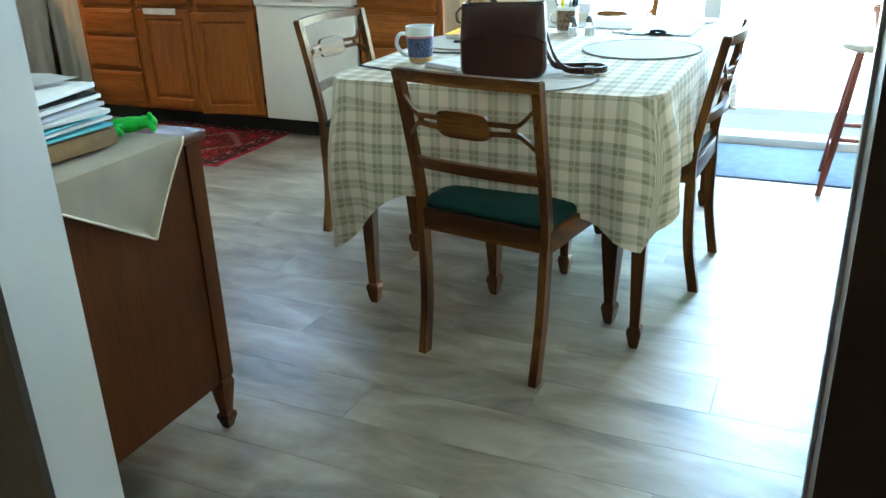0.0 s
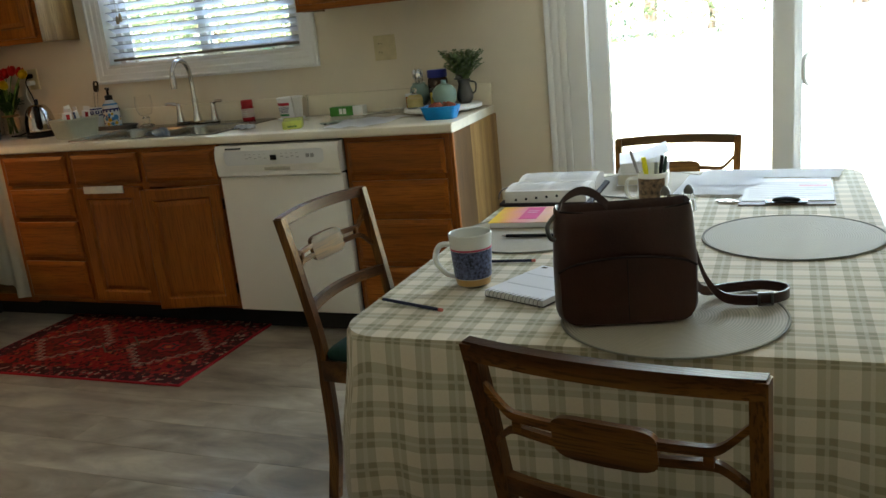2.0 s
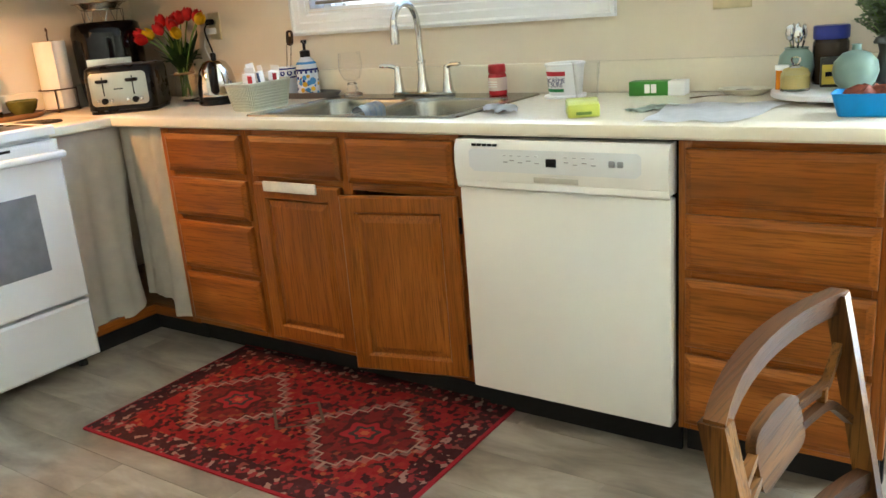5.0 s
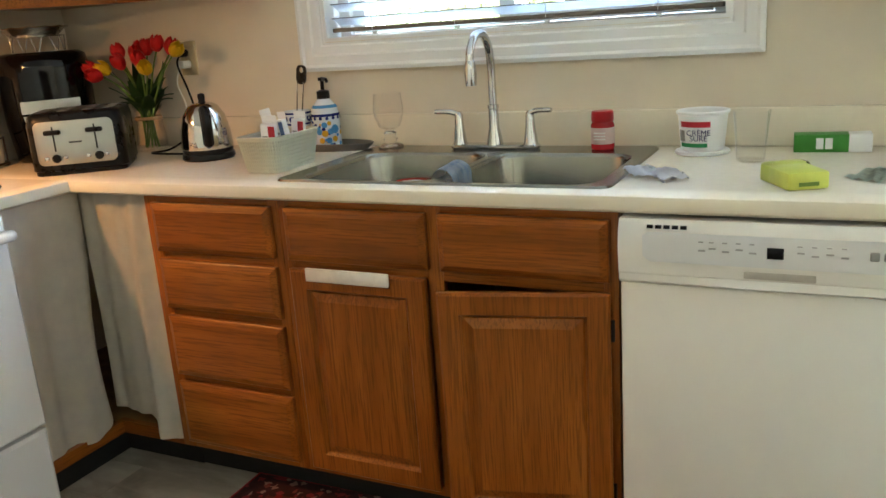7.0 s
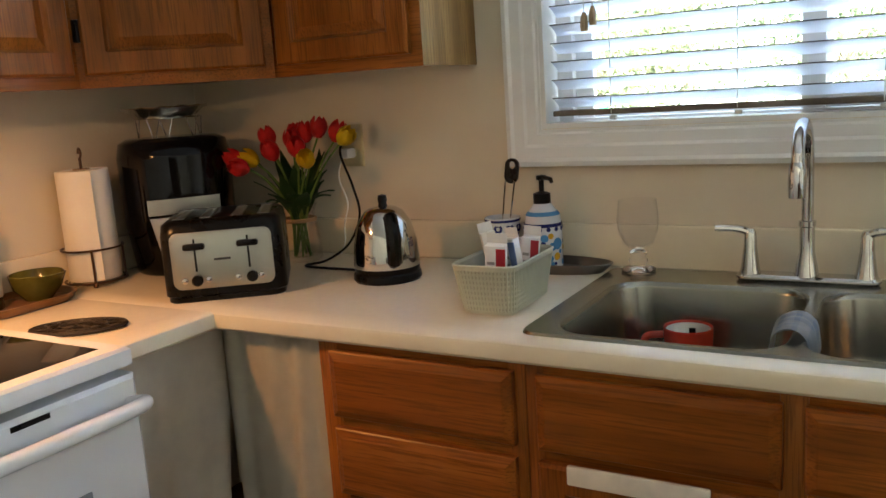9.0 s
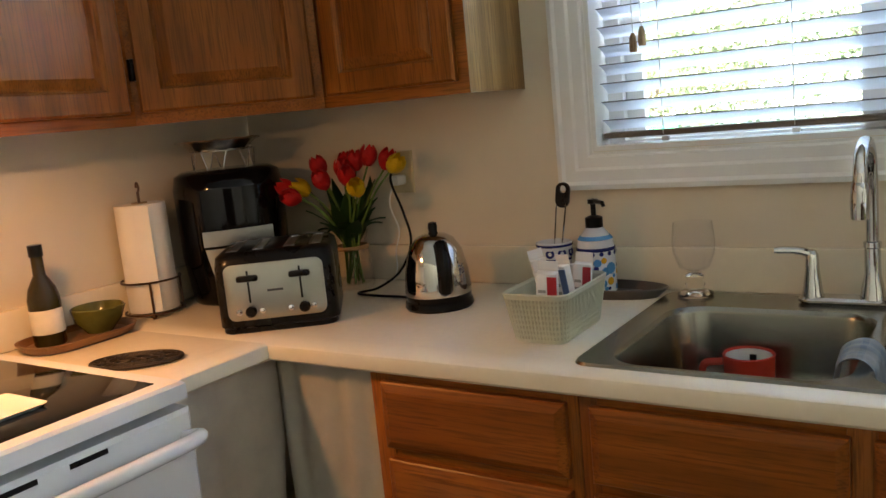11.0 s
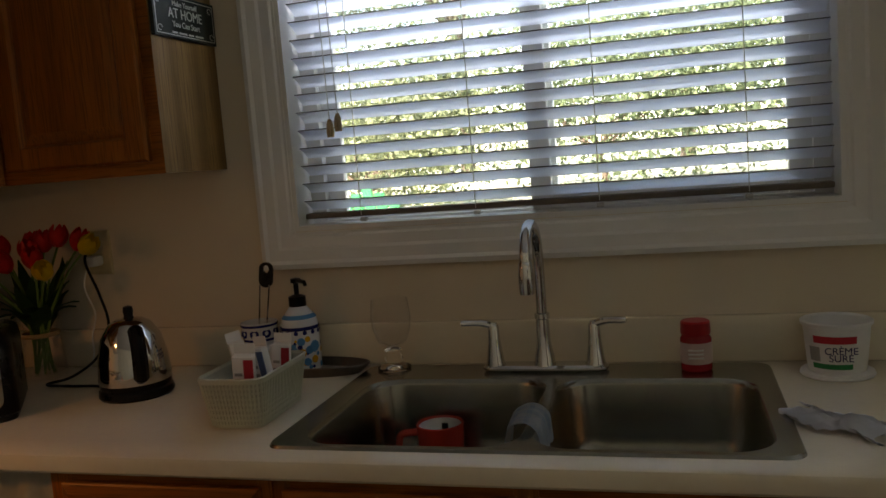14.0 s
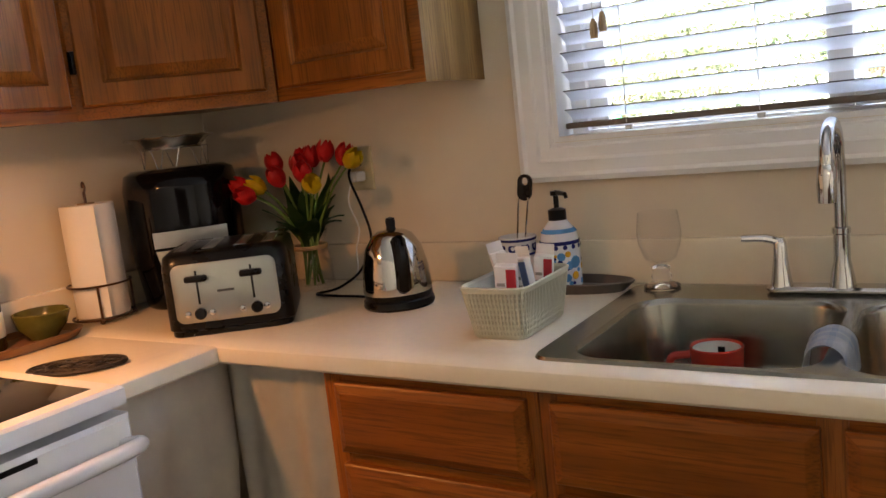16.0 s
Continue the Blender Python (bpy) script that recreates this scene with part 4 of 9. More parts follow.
def tablecloth():
    bm = bmesh.new()
    uv = bm.loops.layers.uv.new("UVMap")
    cx, cy, w, d = (TX0 + TX1) / 2, (TY0 + TY1) / 2, TX1 - TX0, TY1 - TY0
    r, n = 0.09, 8
    ring = []          # plan points, outward, corner weight
    for sx, sy, a0 in ((1, 1, 0), (-1, 1, 90), (-1, -1, 180), (1, -1, 270)):
        for k in range(n + 1):
            a = radians(a0 + 90 * k / n)
            ring.append(((cx + sx * (w / 2 - r) + r * math.cos(a), cy + sy * (d / 2 - r) + r * math.sin(a)), (math.cos(a), math.sin(a))))
    full = []
    for k, (p, o) in enumerate(ring):
        q, o2 = ring[(k + 1) % len(ring)]
        seg = math.dist(p, q)
        m = max(1, round(seg / 0.025))
        for j in range(m):
            f = j / m
            full.append(((p[0] + (q[0] - p[0]) * f, p[1] + (q[1] - p[1]) * f), (o[0] + (o2[0] - o[0]) * f, o[1] + (o2[1] - o[1]) * f)))
    N = len(full)
    arc = [0.0]
    for k in range(N):
        arc.append(arc[-1] + math.dist(full[k][0], full[(k + 1) % N][0]))
    rows = []
    for (p, o), s in zip(full, arc):
        ln = math.hypot(*o)
        o = (o[0] / ln, o[1] / ln)
        # distance to the nearest corner of the top
        dc = min(math.dist(p, (cx + a * w / 2, cy + b * d / 2)) for a in (-1, 1) for b in (-1, 1))
        cw = max(0.0, 1 - dc / 0.27)
        base_drop = 0.30 + 0.02 * (o[1] < -0.7) - 0.03 * (o[0] > 0.7)
        drop = base_drop + (0.25 if p[0] < cx and p[1] < cy else 0.11) * cw ** 1.5 + 0.006 * math.sin(s * 21)
        wave = math.sin(s * 17 + 0.8 * math.sin(s * 5))
        col = []
        for j in range(13):
            v = j / 12
            out = 0.006 * min(1, v * 8) + v ** 1.4 * (0.012 + 0.013 * wave + 0.022 * cw * (1 + math.sin(s * 44))) + 0.030 * cw * math.sin(math.pi * v) ** 2 + 0.004 * v * math.sin(s * 53 + 4 * v)
            if o[1] < -0.7 and 4.16 < p[0] < 4.46:
                out *= 0.45        # the chair pushes the cloth in here
            z = TZ - (0.002 if j == 0 else 0.0) - drop * v + (0.002 if j == 0 else 0)
            if j == 1:
                z = TZ - 0.012
            col.append(((p[0] + o[0] * out, p[1] + o[1] * out, z), v * drop, o))
        rows.append(col)
    inner = [bm.verts.new((cx + (p[0] - cx) * 0.985, cy + (p[1] - cy) * 0.99, TZ + 0.001)) for p, o in full]
    f = bm.faces.new(inner)
    for lp in f.loops:
        lp[uv].uv = lp.vert.co.xy
    grid = [[bm.verts.new(q[0]) for q in c] for c in rows]

    def tex(k, j):
        p, o = full[k % N]
        drop = rows[k % N][j][1]
        # cloth coordinates go on straight over each side's edge
        return (p[0] + (drop * round(o[0]) if abs(o[0]) > abs(o[1]) else 0.0), p[1] + (drop * round(o[1]) if abs(o[1]) >= abs(o[0]) else 0.0))
    for k in range(N):
        g, h = grid[k], grid[(k + 1) % N]
        f = bm.faces.new((inner[k], g[0], h[0], inner[(k + 1) % N]))
        for lp in f.loops:
            lp[uv].uv = lp.vert.co.xy
        for j in range(12):
            f = bm.faces.new((g[j], g[j + 1], h[j + 1], h[j]))
            for lp, (kk, jj) in zip(f.loops, ((k, j), (k, j + 1), (k + 1, j + 1), (k + 1, j))):
                lp[uv].uv = tex(kk, jj)
    bm.transform(Matrix.Translation((-cx, -cy, -TZ)))
    return solo("tablecloth", bm, plaid, (cx, cy, TZ), "sage and cream plaid cotton tablecloth draped over the table", "tablecloth", smooth=50)


tablecloth()

# ---- dining chairs ----
def dining_chair(m, label):
    """Origin on the floor under the seat's middle; the sitter faces +y."""
    c = thing("dining_chair", (0, 0, 0), label, "chair", "chairs round the table")
    W, D = 0.193, 0.20

    def post(s):
        line = [(s * (W - 0.012), -D - 0.035, 0.0), (s * (W - 0.008), -D - 0.006, 0.18), (s * W, -D, 0.40), (s * W, -D - 0.006, 0.50), (s * (W + 0.004), -D - 0.045, 0.70), (s * (W + 0.008), -D - 0.072, 0.826)]
        sec = []
        for k, q in enumerate(spline(line, 5)):
            a, b = 0.0115, 0.016 if q[2] < 0.4 else 0.0135
            sec.append([(q[0] - a, q[1] - b, q[2]), (q[0] + a, q[1] - b, q[2]), (q[0] + a, q[1] + b, q[2]), (q[0] - a, q[1] + b, q[2])])
        return loft(sec)
    for s in (-1, 1):
        part("back_leg", post(s), mahogany_z, c, "", 40)
        part("front_leg", spade_leg(s * (W + 0.012), D, 0.40), mahogany_z, c, "", 20)

    def bowed(z, y, h, t, bow=0.035, half=None, lift=0.0):
        half = half or W
        sec = []
        for k in range(13):
            f = -1 + 2 * k / 12
            yy = y - bow * (1 - f * f)
            zz = z + lift * (1 - f * f)
            sec.append([(f * half, yy - t, zz - h), (f * half, yy + t, zz - h), (f * half, yy + t, zz + h), (f * half, yy - t, zz + h)])
        return loft(sec)
    part("top_rail", bowed(0.815, -D - 0.070, 0.0145, 0.011, 0.03, W + 0.016, 0.004), mahogany_x, c, "", 40)
    part("lower_rail", bowed(0.575, -D - 0.02, 0.0145, 0.009, 0.03, W - 0.006, 0.006), mahogany_x, c, "", 40)
    # splat: a cartouche held by a forked bar on each side
    def yb(x, z):
        return -D - 0.006 - 0.07 * (z - 0.50) / 0.33 - 0.030 * (1 - (x / W) ** 2)
    out = []
    for k in range(24):
        a = 2 * math.pi * k / 24
        ex = math.copysign(abs(math.cos(a)) ** 0.45, math.cos(a)) * (0.075 + 0.006 * abs(math.sin(a)))
        ez = math.copysign(abs(math.sin(a)) ** 0.6, math.sin(a)) * 0.036
        out.append((ex, 0.705 + ez))
    splat = part("splat", loft([[(x, yb(x, z) + t, z) for x, z in out] for t in (-0.008, 0.004)]), mahogany_x, c, "oval carved back splat", 40)
    for s in (-1, 1):
        for dz in (-1, 1):
            pts = [(s * 0.072, 0.705 + dz * 0.013), (s * 0.11, 0.705 + dz * 0.012), (s * 0.142, 0.705 + dz * 0.012), (s * 0.160, 0.705 + dz * 0.022), (s * (W - 0.004), 0.705 + dz * 0.052)]
            sec = []
            for q in spline([(x, 0, z) for x, z in pts], 4):
                y = yb(q[0], q[2])
                sec.append([(q[0], y - 0.007, q[2] - 0.0065), (q[0], y + 0.004, q[2] - 0.0065), (q[0], y + 0.004, q[2] + 0.0065), (q[0], y - 0.007, q[2] + 0.0065)])
            part("fork", loft(sec), mahogany_x, splat, "", 40)
        part("fork_tie", B(s * 0.137 - 0.007, s * 0.137 + 0.007, yb(0.137, 0.705) - 0.007, yb(0.137, 0.705) + 0.004, 0.692, 0.718, 0.001), mahogany_x, splat)
    for a in ((-W + 0.01, W - 0.01, -D - 0.01, -D + 0.01), (-W - 0.005, W + 0.005, D - 0.012, D + 0.01)):
        part("seat_rail", B(*a, 0.375, 0.435, 0.002), mahogany_x, c)
    for s in (-1, 1):
        part("seat_rail", B(s * (W + 0.003) - 0.01, s * (W + 0.003) + 0.01, -D, D, 0.375, 0.435, 0.002), mahogany_x, c)
    part("seat", loft([rrect(0, 0.01, 2 * W + 0.01 - i, 2 * D + 0.01 - i, 0.025, z) for z, i in ((0.43, 0.012), (0.437, 0.0), (0.452, 0.0), (0.464, 0.02), (0.47, 0.07), (0.473, 0.18))]), green_seat, c, "dark green upholstered seat", 60)
    c.matrix_basis = m
    return c


near = dining_chair(pose(4.36, 2.232, 0, 0, 0, -10), "dark mahogany dining chair with green seat at the table's end")
for p, t in ((pose(3.60, 2.935, 0, 0, 0, -95), "sunlit"), (pose(4.57, 2.90, 0, 0, 0, 88), "side"), (pose(4.185, 3.64, 0, 0, 0, 178), "far")):
    copy_thing(near, p)

# ---- rug and door mat ----
def rug_mat():
    m, n, l, b = shader("rug_wool", 1.0, Sheen_Weight=0.0, IOR=1.2)
    tc, sp = n.new("ShaderNodeTexCoord"), n.new("ShaderNodeSeparateXYZ")
    l.new(tc.outputs["Object"], sp.inputs[0])
    x, y = sp.outputs[0], sp.outputs[1]
    M = lambda op, a, c=None: math_node(n, l, op, a, c)
    ax, ay = M("ABSOLUTE", x), M("ABSOLUTE", y)
    vo = n.new("ShaderNodeTexVoronoi")
    vo.distance, vo.inputs["Scale"].default_value = "CHEBYCHEV", 58
    l.new(tc.outputs["Object"], vo.inputs["Vector"])
    vo2 = n.new("ShaderNodeTexVoronoi")
    vo2.distance, vo2.inputs["Scale"].default_value = "MANHATTAN", 62
    l.new(tc.outputs["Object"], vo2.inputs["Vector"])
    field = ramp(n, ((0.0, (0.25, 0.012, 0.014)), (0.36, (0.30, 0.026, 0.018)), (0.44, (0.36, 0.085, 0.03)), (0.475, (0.02, 0.008, 0.009)), (0.56, (0.27, 0.016, 0.016)), (0.64, (0.10, 0.022, 0.018)), (0.70, (0.015, 0.014, 0.014)), (0.80, (0.28, 0.018, 0.018))))
    field.color_ramp.interpolation = "CONSTANT"
    l.new(vo.outputs["Color"], field.inputs[0])
    border = ramp(n, ((0.0, (0.02, 0.014, 0.014)), (0.38, (0.025, 0.015, 0.014)), (0.48, (0.26, 0.03, 0.03)), (0.58, (0.02, 0.012, 0.012)), (0.70, (0.33, 0.2, 0.14)), (0.78, (0.03, 0.02, 0.02)), (0.88, (0.22, 0.06, 0.04))))
    border.color_ramp.interpolation = "CONSTANT"
    l.new(vo2.outputs["Color"], border.inputs[0])
    inb = M("MAXIMUM", M("GREATER_THAN", ax, 0.505), M("GREATER_THAN", ay, 0.275))
    c = mix(n, l, field.outputs[0], border.outputs[0], inb)
    # two stepped medallions outlined in cream, and a diamond between them
    mx = M("SUBTRACT", ax, 0.27)
    d = M("ADD", M("SNAP", M("ABSOLUTE", mx), 0.028), M("SNAP", ay, 0.028))
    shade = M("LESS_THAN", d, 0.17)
    c = mix(n, l, c, (0.075, 0.02, 0.018), M("MULTIPLY", shade, 0.45))
    line = M("MULTIPLY", M("GREATER_THAN", d, 0.19), M("LESS_THAN", d, 0.204))
    sx_, sy_ = M("SNAP", M("ABSOLUTE", mx), 0.036), M("SNAP", ay, 0.036)
    inner, outer = M("LESS_THAN", M("ADD", sx_, sy_), 0.150), M("LESS_THAN", M("ADD", M("SNAP", M("SUBTRACT", M("ABSOLUTE", mx), 0.006), 0.036), M("SNAP", M("SUBTRACT", ay, 0.006), 0.036)), 0.150)
    edge = M("MULTIPLY", M("SUBTRACT", outer, inner), 0.8)
    c = mix(n, l, c, (0.40, 0.30, 0.21), M("MAXIMUM", M("MULTIPLY", line, 0.30), edge))
    rr = M("SQRT", M("ADD", M("POWER", mx, 2.0), M("POWER", M("MULTIPLY", y, 1.25), 2.0)))
    star = M("COSINE", M("MULTIPLY", M("ARCTAN2", y, mx), 6.0))
    rr = M("MULTIPLY", rr, M("ADD", 1.0, M("MULTIPLY", star, 0.16)))
    for r0, col in ((0.088, (0.05, 0.014, 0.012)), (0.070, (0.34, 0.02, 0.024)), (0.046, (0.02, 0.04, 0.034)), (0.030, (0.36, 0.03, 0.025)), (0.015, (0.46, 0.13, 0.04))):
        c = mix(n, l, c, col, M("LESS_THAN", rr, r0))
    dm = M("ADD", ax, M("MULTIPLY", ay, 1.1))
    c = mix(n, l, c, (0.10, 0.085, 0.05), M("MULTIPLY", M("GREATER_THAN", dm, 0.10), M("LESS_THAN", dm, 0.114)))
    c = mix(n, l, c, (0.05, 0.01, 0.01), M("MULTIPLY", M("GREATER_THAN", dm, 0.05), M("LESS_THAN", dm, 0.06)))
    rim = M("MAXIMUM", M("GREATER_THAN", ax, 0.598), M("GREATER_THAN", ay, 0.358))
    c = mix(n, l, c, (0.34, 0.018, 0.026), rim)
    nz, nb = noise_node(n, l, 420, 2), noise_node(n, l, 8, 3)
    c = mix(n, l, c, (0.07, 0.025, 0.018), mul(n, l, nz.outputs[0], 0.35))
    c = mix(n, l, c, (0.22, 0.02, 0.02), mul(n, l, nb.outputs[0], 0.25))
    l.new(c, b.inputs["Base Color"])
    bump(n, l, b, nz.outputs[0], 0.5, 0.002)
    return m


solo("rug", loft([rrect(0, 0, 1.216 - i, 0.732 - i, 0.006, z) for z, i in ((0, 0.0), (0.005, 0.0), (0.008, 0.008))]), rug_mat(), (1.712, 3.712, 0), "red patterned oriental rug lying before the sink", "rug", turn=1.2)
solo("door_mat", loft([rrect(0, 0, 1.22 - i, 0.56 - i, 0.01, z) for z, i in ((0, 0.0), (0.006, 0.0), (0.009, 0.012))]), mat_blue, (4.95, 4.27, 0), "blue-grey fibre mat lying at the patio door", "mat")

# ---- dresser by the hall opening ----
DX1, DY0, DY1, DZ = 3.86, 0.965, 1.525, 0.768
dr = thing("dresser", (DX1 - 0.5, (DY0 + DY1) / 2, 0), "dark reddish wooden dresser with tapered feet by the opening", "dresser")
part("top", B(DX1 - 1.05, DX1 + 0.012, DY0, DY1 + 0.012, DZ - 0.022, DZ, 0.004), walnut, dr)
part("side_panel", B(DX1 - 0.02, DX1 - 0.006, DY0 + 0.03, DY1 - 0.045, 0.14, DZ - 0.022), walnut, dr, "", 0)
part("side_panel", B(DX1 - 1.03, DX1 - 1.015, DY0 + 0.03, DY1 - 0.045, 0.14, DZ - 0.022), walnut, dr, "", 0)
part("back", B(DX1 - 1.015, DX1 - 0.02, DY0 + 0.01, DY0 + 0.02, 0.14, DZ - 0.022), walnut, dr, "", 0)
for k in range(3):
    part("drawer_front", B(DX1 - 0.985, DX1 - 0.05, DY1 - 0.04, DY1 - 0.015, 0.15 + 0.2 * k, 0.34 + 0.2 * k, 0.003), walnut, dr)
for x in (DX1 - 0.022, DX1 - 1.005):
    for y in (DY0 + 0.02, DY1 - 0.022):
        def sq(w, z):
            return [(x - w, y - w, z), (x + w, y - w, z), (x + w, y + w, z), (x - w, y + w, z)]
        part("corner_post", loft([sq(0.010, 0), sq(0.018, 0.03), sq(0.017, 0.04), sq(0.012, 0.045), sq(0.022, 0.13), sq(0.018, 0.14), sq(0.022, 0.15), sq(0.022, DZ - 0.022)]), walnut, dr, "", 20)

# ---- outdoors ----
grass_ground = plain("lawn", (0.33, 0.33, 0.25), 0.95, var=0.35, scale=1.5, grain=30, relief=0.6)
bm = bmesh.new()
gx = (-150, -20, 0, 20, 150)
g = [[bm.verts.new((x, y, z)) for x in gx] for y, z in ((OUT + 0.001, -0.2), (6.3, -0.12), (8.0, 0.29), (12.0, 0.9), (25.0, 1.1), (60.0, 1.1), (300.0, 1.1))]
for p, q in zip(g, g[1:]):
    for k in range(4):
        bm.faces.new((p[k], p[k + 1], q[k + 1], q[k]))
structure("ground", bm, grass_ground, "sunlit lawn rising to a wooded bank")
patio = plain("patio_concrete", (0.55, 0.52, 0.47), 0.85, relief=0.4)
structure("pavement", B(2.6, 7.5, OUT + 0.001, 6.2, -0.3, -0.08), patio, "pale concrete patio outside the sliding door")
# added roof slab, out of view, that blocks sun and sky from above
structure("roof", B(-0.4, XE + 0.4, HALL_Y - 0.5, OUT + 0.35, CEIL + 0.151, CEIL + 0.3), ext_siding, "unseen roof slab with eaves, added above the house")

# ---- sink ----
sink_steel = plain("sink_steel", (0.31, 0.305, 0.27), 0.24, 1.0, var=0.12, scale=6, relief=0.05)
sink = thing("sink", (1.749, 4.285, 0.91), "double-bowl stainless steel sink set into the counter", "sink")
SZ = 0.9155
bowls = ((1.563, 4.235, 0.388, 0.405), (1.966, 4.235, 0.380, 0.405))
bm = bmesh.new()
outer = [bm.verts.new(q) for q in rrect(1.755, 4.285, 0.868, 0.535, 0.03, SZ)]
loops = [outer] + [[bm.verts.new(q) for q in rrect(x, y, w, d, 0.07, SZ - 0.001, 8)] for x, y, w, d in bowls]
es = []
for lp in loops:
    es += [bm.edges.new((a, b)) for a, b in zip(lp, lp[1:] + lp[:1])]
bmesh.ops.triangle_fill(bm, edges=es, use_beauty=True)
lip = [bm.verts.new(v.co + Vector((0.003 * (1 if v.co.x > 1.749 else -1), 0.003 * (1 if v.co.y > 4.285 else -1), -0.0052))) for v in outer]
for k in range(len(outer)):
    bm.faces.new((outer[k], outer[(k + 1) % len(outer)], lip[(k + 1) % len(outer)], lip[k]))
part("deck", bm, sink_steel, sink, "", 30)
for x, y, w, d in bowls:
    sec = [rrect(x, y, w - i, d - i, 0.07, z, 8) for z, i in ((SZ - 0.001, 0), (SZ - 0.005, 0.008), (SZ - 0.013, 0.012), (0.80, 0.024), (0.765, 0.04), (0.748, 0.075), (0.742, 0.13))]
    bowl = part("bowl", loft([[tuple(q) for q in s] for s in sec[::-1]], cap=False), sink_steel, sink, "", 50)
    part("bowl_floor", loft([rrect(x, y, w - 0.13, d - 0.13, 0.07, z, 8) for z in (0.7405, 0.742)]), sink_steel, bowl)
    part("drain", lathe(((0, 0.002), (0.03, 0.002), (0.04, 0.004), (0.044, 0.001), (0.044, 0)), 20, (x, y, 0.742)), chrome, bowl, "round steel drain")

fc = thing("faucet", (1.735, 4.505, SZ), "chrome gooseneck kitchen faucet with two lever handles", "faucet")
part("base_plate", rounded(0.27, 0.05, SZ, SZ + 0.014, 0.022, 0.005, cx=1.735, cy=4.505), chrome, fc)
neck = [(1.735, 4.505, SZ + 0.012), (1.735, 4.505, 1.06), (1.735, 4.503, 1.15), (1.735, 4.488, 1.205), (1.734, 4.452, 1.234), (1.732, 4.408, 1.230), (1.731, 4.376, 1.195), (1.731, 4.370, 1.16)]
part("spout", tube(spline(neck, 6), 0.0115, 14), chrome, fc)
part("spout_collar", lathe(((0, 0), (0.024, 0), (0.021, 0.02), (0.015, 0.05), (0.0145, 0.10), (0.0165, 0.102), (0.0165, 0.112), (0.012, 0.114), (0, 0.114)), 18, (1.735, 4.505, SZ + 0.012)), chrome, fc)
part("spray_head", lathe(((0, 0), (0.015, 0), (0.0165, 0.03), (0.014, 0.06), (0.0115, 0.066), (0, 0.066)), 16, (1.731, 4.370, 1.105)), chrome, fc)
for s in (-1, 1):
    x = 1.735 + s * 0.108
    h = part("handle", lathe(((0, 0), (0.022, 0), (0.019, 0.012), (0.0135, 0.055), (0.012, 0.085), (0.008, 0.094), (0, 0.096)), 18, (x, 4.505, SZ + 0.012)), chrome, fc)
    part("lever", tube(spline(((x - s * 0.004, 4.505, 1.012), (x + s * 0.025, 4.498, 1.022), (x + s * 0.068, 4.488, 1.024)), 5), [0.0085] * 6 + [0.0075] * 4 + [0.006], 10), chrome, h)

# ---- things on the sink and counter ----
TOP = 0.910
red_ceramic = plain("red_glaze", (0.42, 0.035, 0.02), 0.2, relief=0)
white_ceramic = plain("white_glaze", (0.78, 0.77, 0.73), 0.2, relief=0, var=0.03)
mugc = (1.535, 4.355, 0.7425)
mg = thing("mug", mugc, "red mug with a white inside standing in the sink", "mug")
mg.matrix_basis = mg.matrix_basis @ Matrix.Diagonal((1.05, 1.05, 1.14, 1))
part("cup", lathe(((0, 0), (0.036, 0), (0.043, 0.006), (0.047, 0.09), (0.045, 0.092), (0.041, 0.088)), 24, mugc), red_ceramic, mg)
part("inside", lathe(((0.0425, 0.0885), (0.039, 0.01), (0, 0.008)), 24, mugc), white_ceramic, mg)
part("handle", tube(spline([(mugc[0] - 0.045, mugc[1] - 0.005, mugc[2] + 0.075), (mugc[0] - 0.08, mugc[1] - 0.01, mugc[2] + 0.068), (mugc[0] - 0.08, mugc[1] - 0.01, mugc[2] + 0.03), (mugc[0] - 0.044, mugc[1] - 0.005, mugc[2] + 0.02)]), 0.007), red_ceramic, mg)
part("tea_bag_tag", B(mugc[0] - 0.006, mugc[0] + 0.006, mugc[1] + 0.03, mugc[1] + 0.034, mugc[2] + 0.05, mugc[2] + 0.08), black_plastic, mg, "small dark tag")


def folded_cloth():
    """A cloth folded into a thick band and bent over a ridge, with rumpled ends."""
    bm, rows = bmesh.new(), []
    for i in range(25):
        u = i / 12 - 1
        a, over = math.radians(90) * max(-1.0, min(1.0, u / 0.62)), max(0.0, abs(u) - 0.62) / 0.38
        row = []
        for k in range(15):
            v = k / 7 - 1
            ripple = 0.0022 * math.sin(9 * v + 3 * u) + 0.0016 * math.sin(17 * v - 5 * u)
            r = 0.037 + ripple + 0.003 * v
            x = r * math.sin(a) + math.copysign(0.004 * over, u)
            row.append(bm.verts.new((x, v * (0.056 + 0.004 * math.sin(5 * u)) + 0.006 * u, -0.010 + (r - 0.004) * math.cos(a) - 0.034 * over)))
        rows.append(row)
    for p, q in zip(rows, rows[1:]):
        for k in range(14):
            bm.faces.new((p[k], p[k + 1], q[k + 1], q[k]))
    bmesh.ops.solidify(bm, geom=bm.faces[:], thickness=0.016)
    bm.transform(Matrix.Diagonal((0.86, 0.86, 0.9, 1)))
    return bm


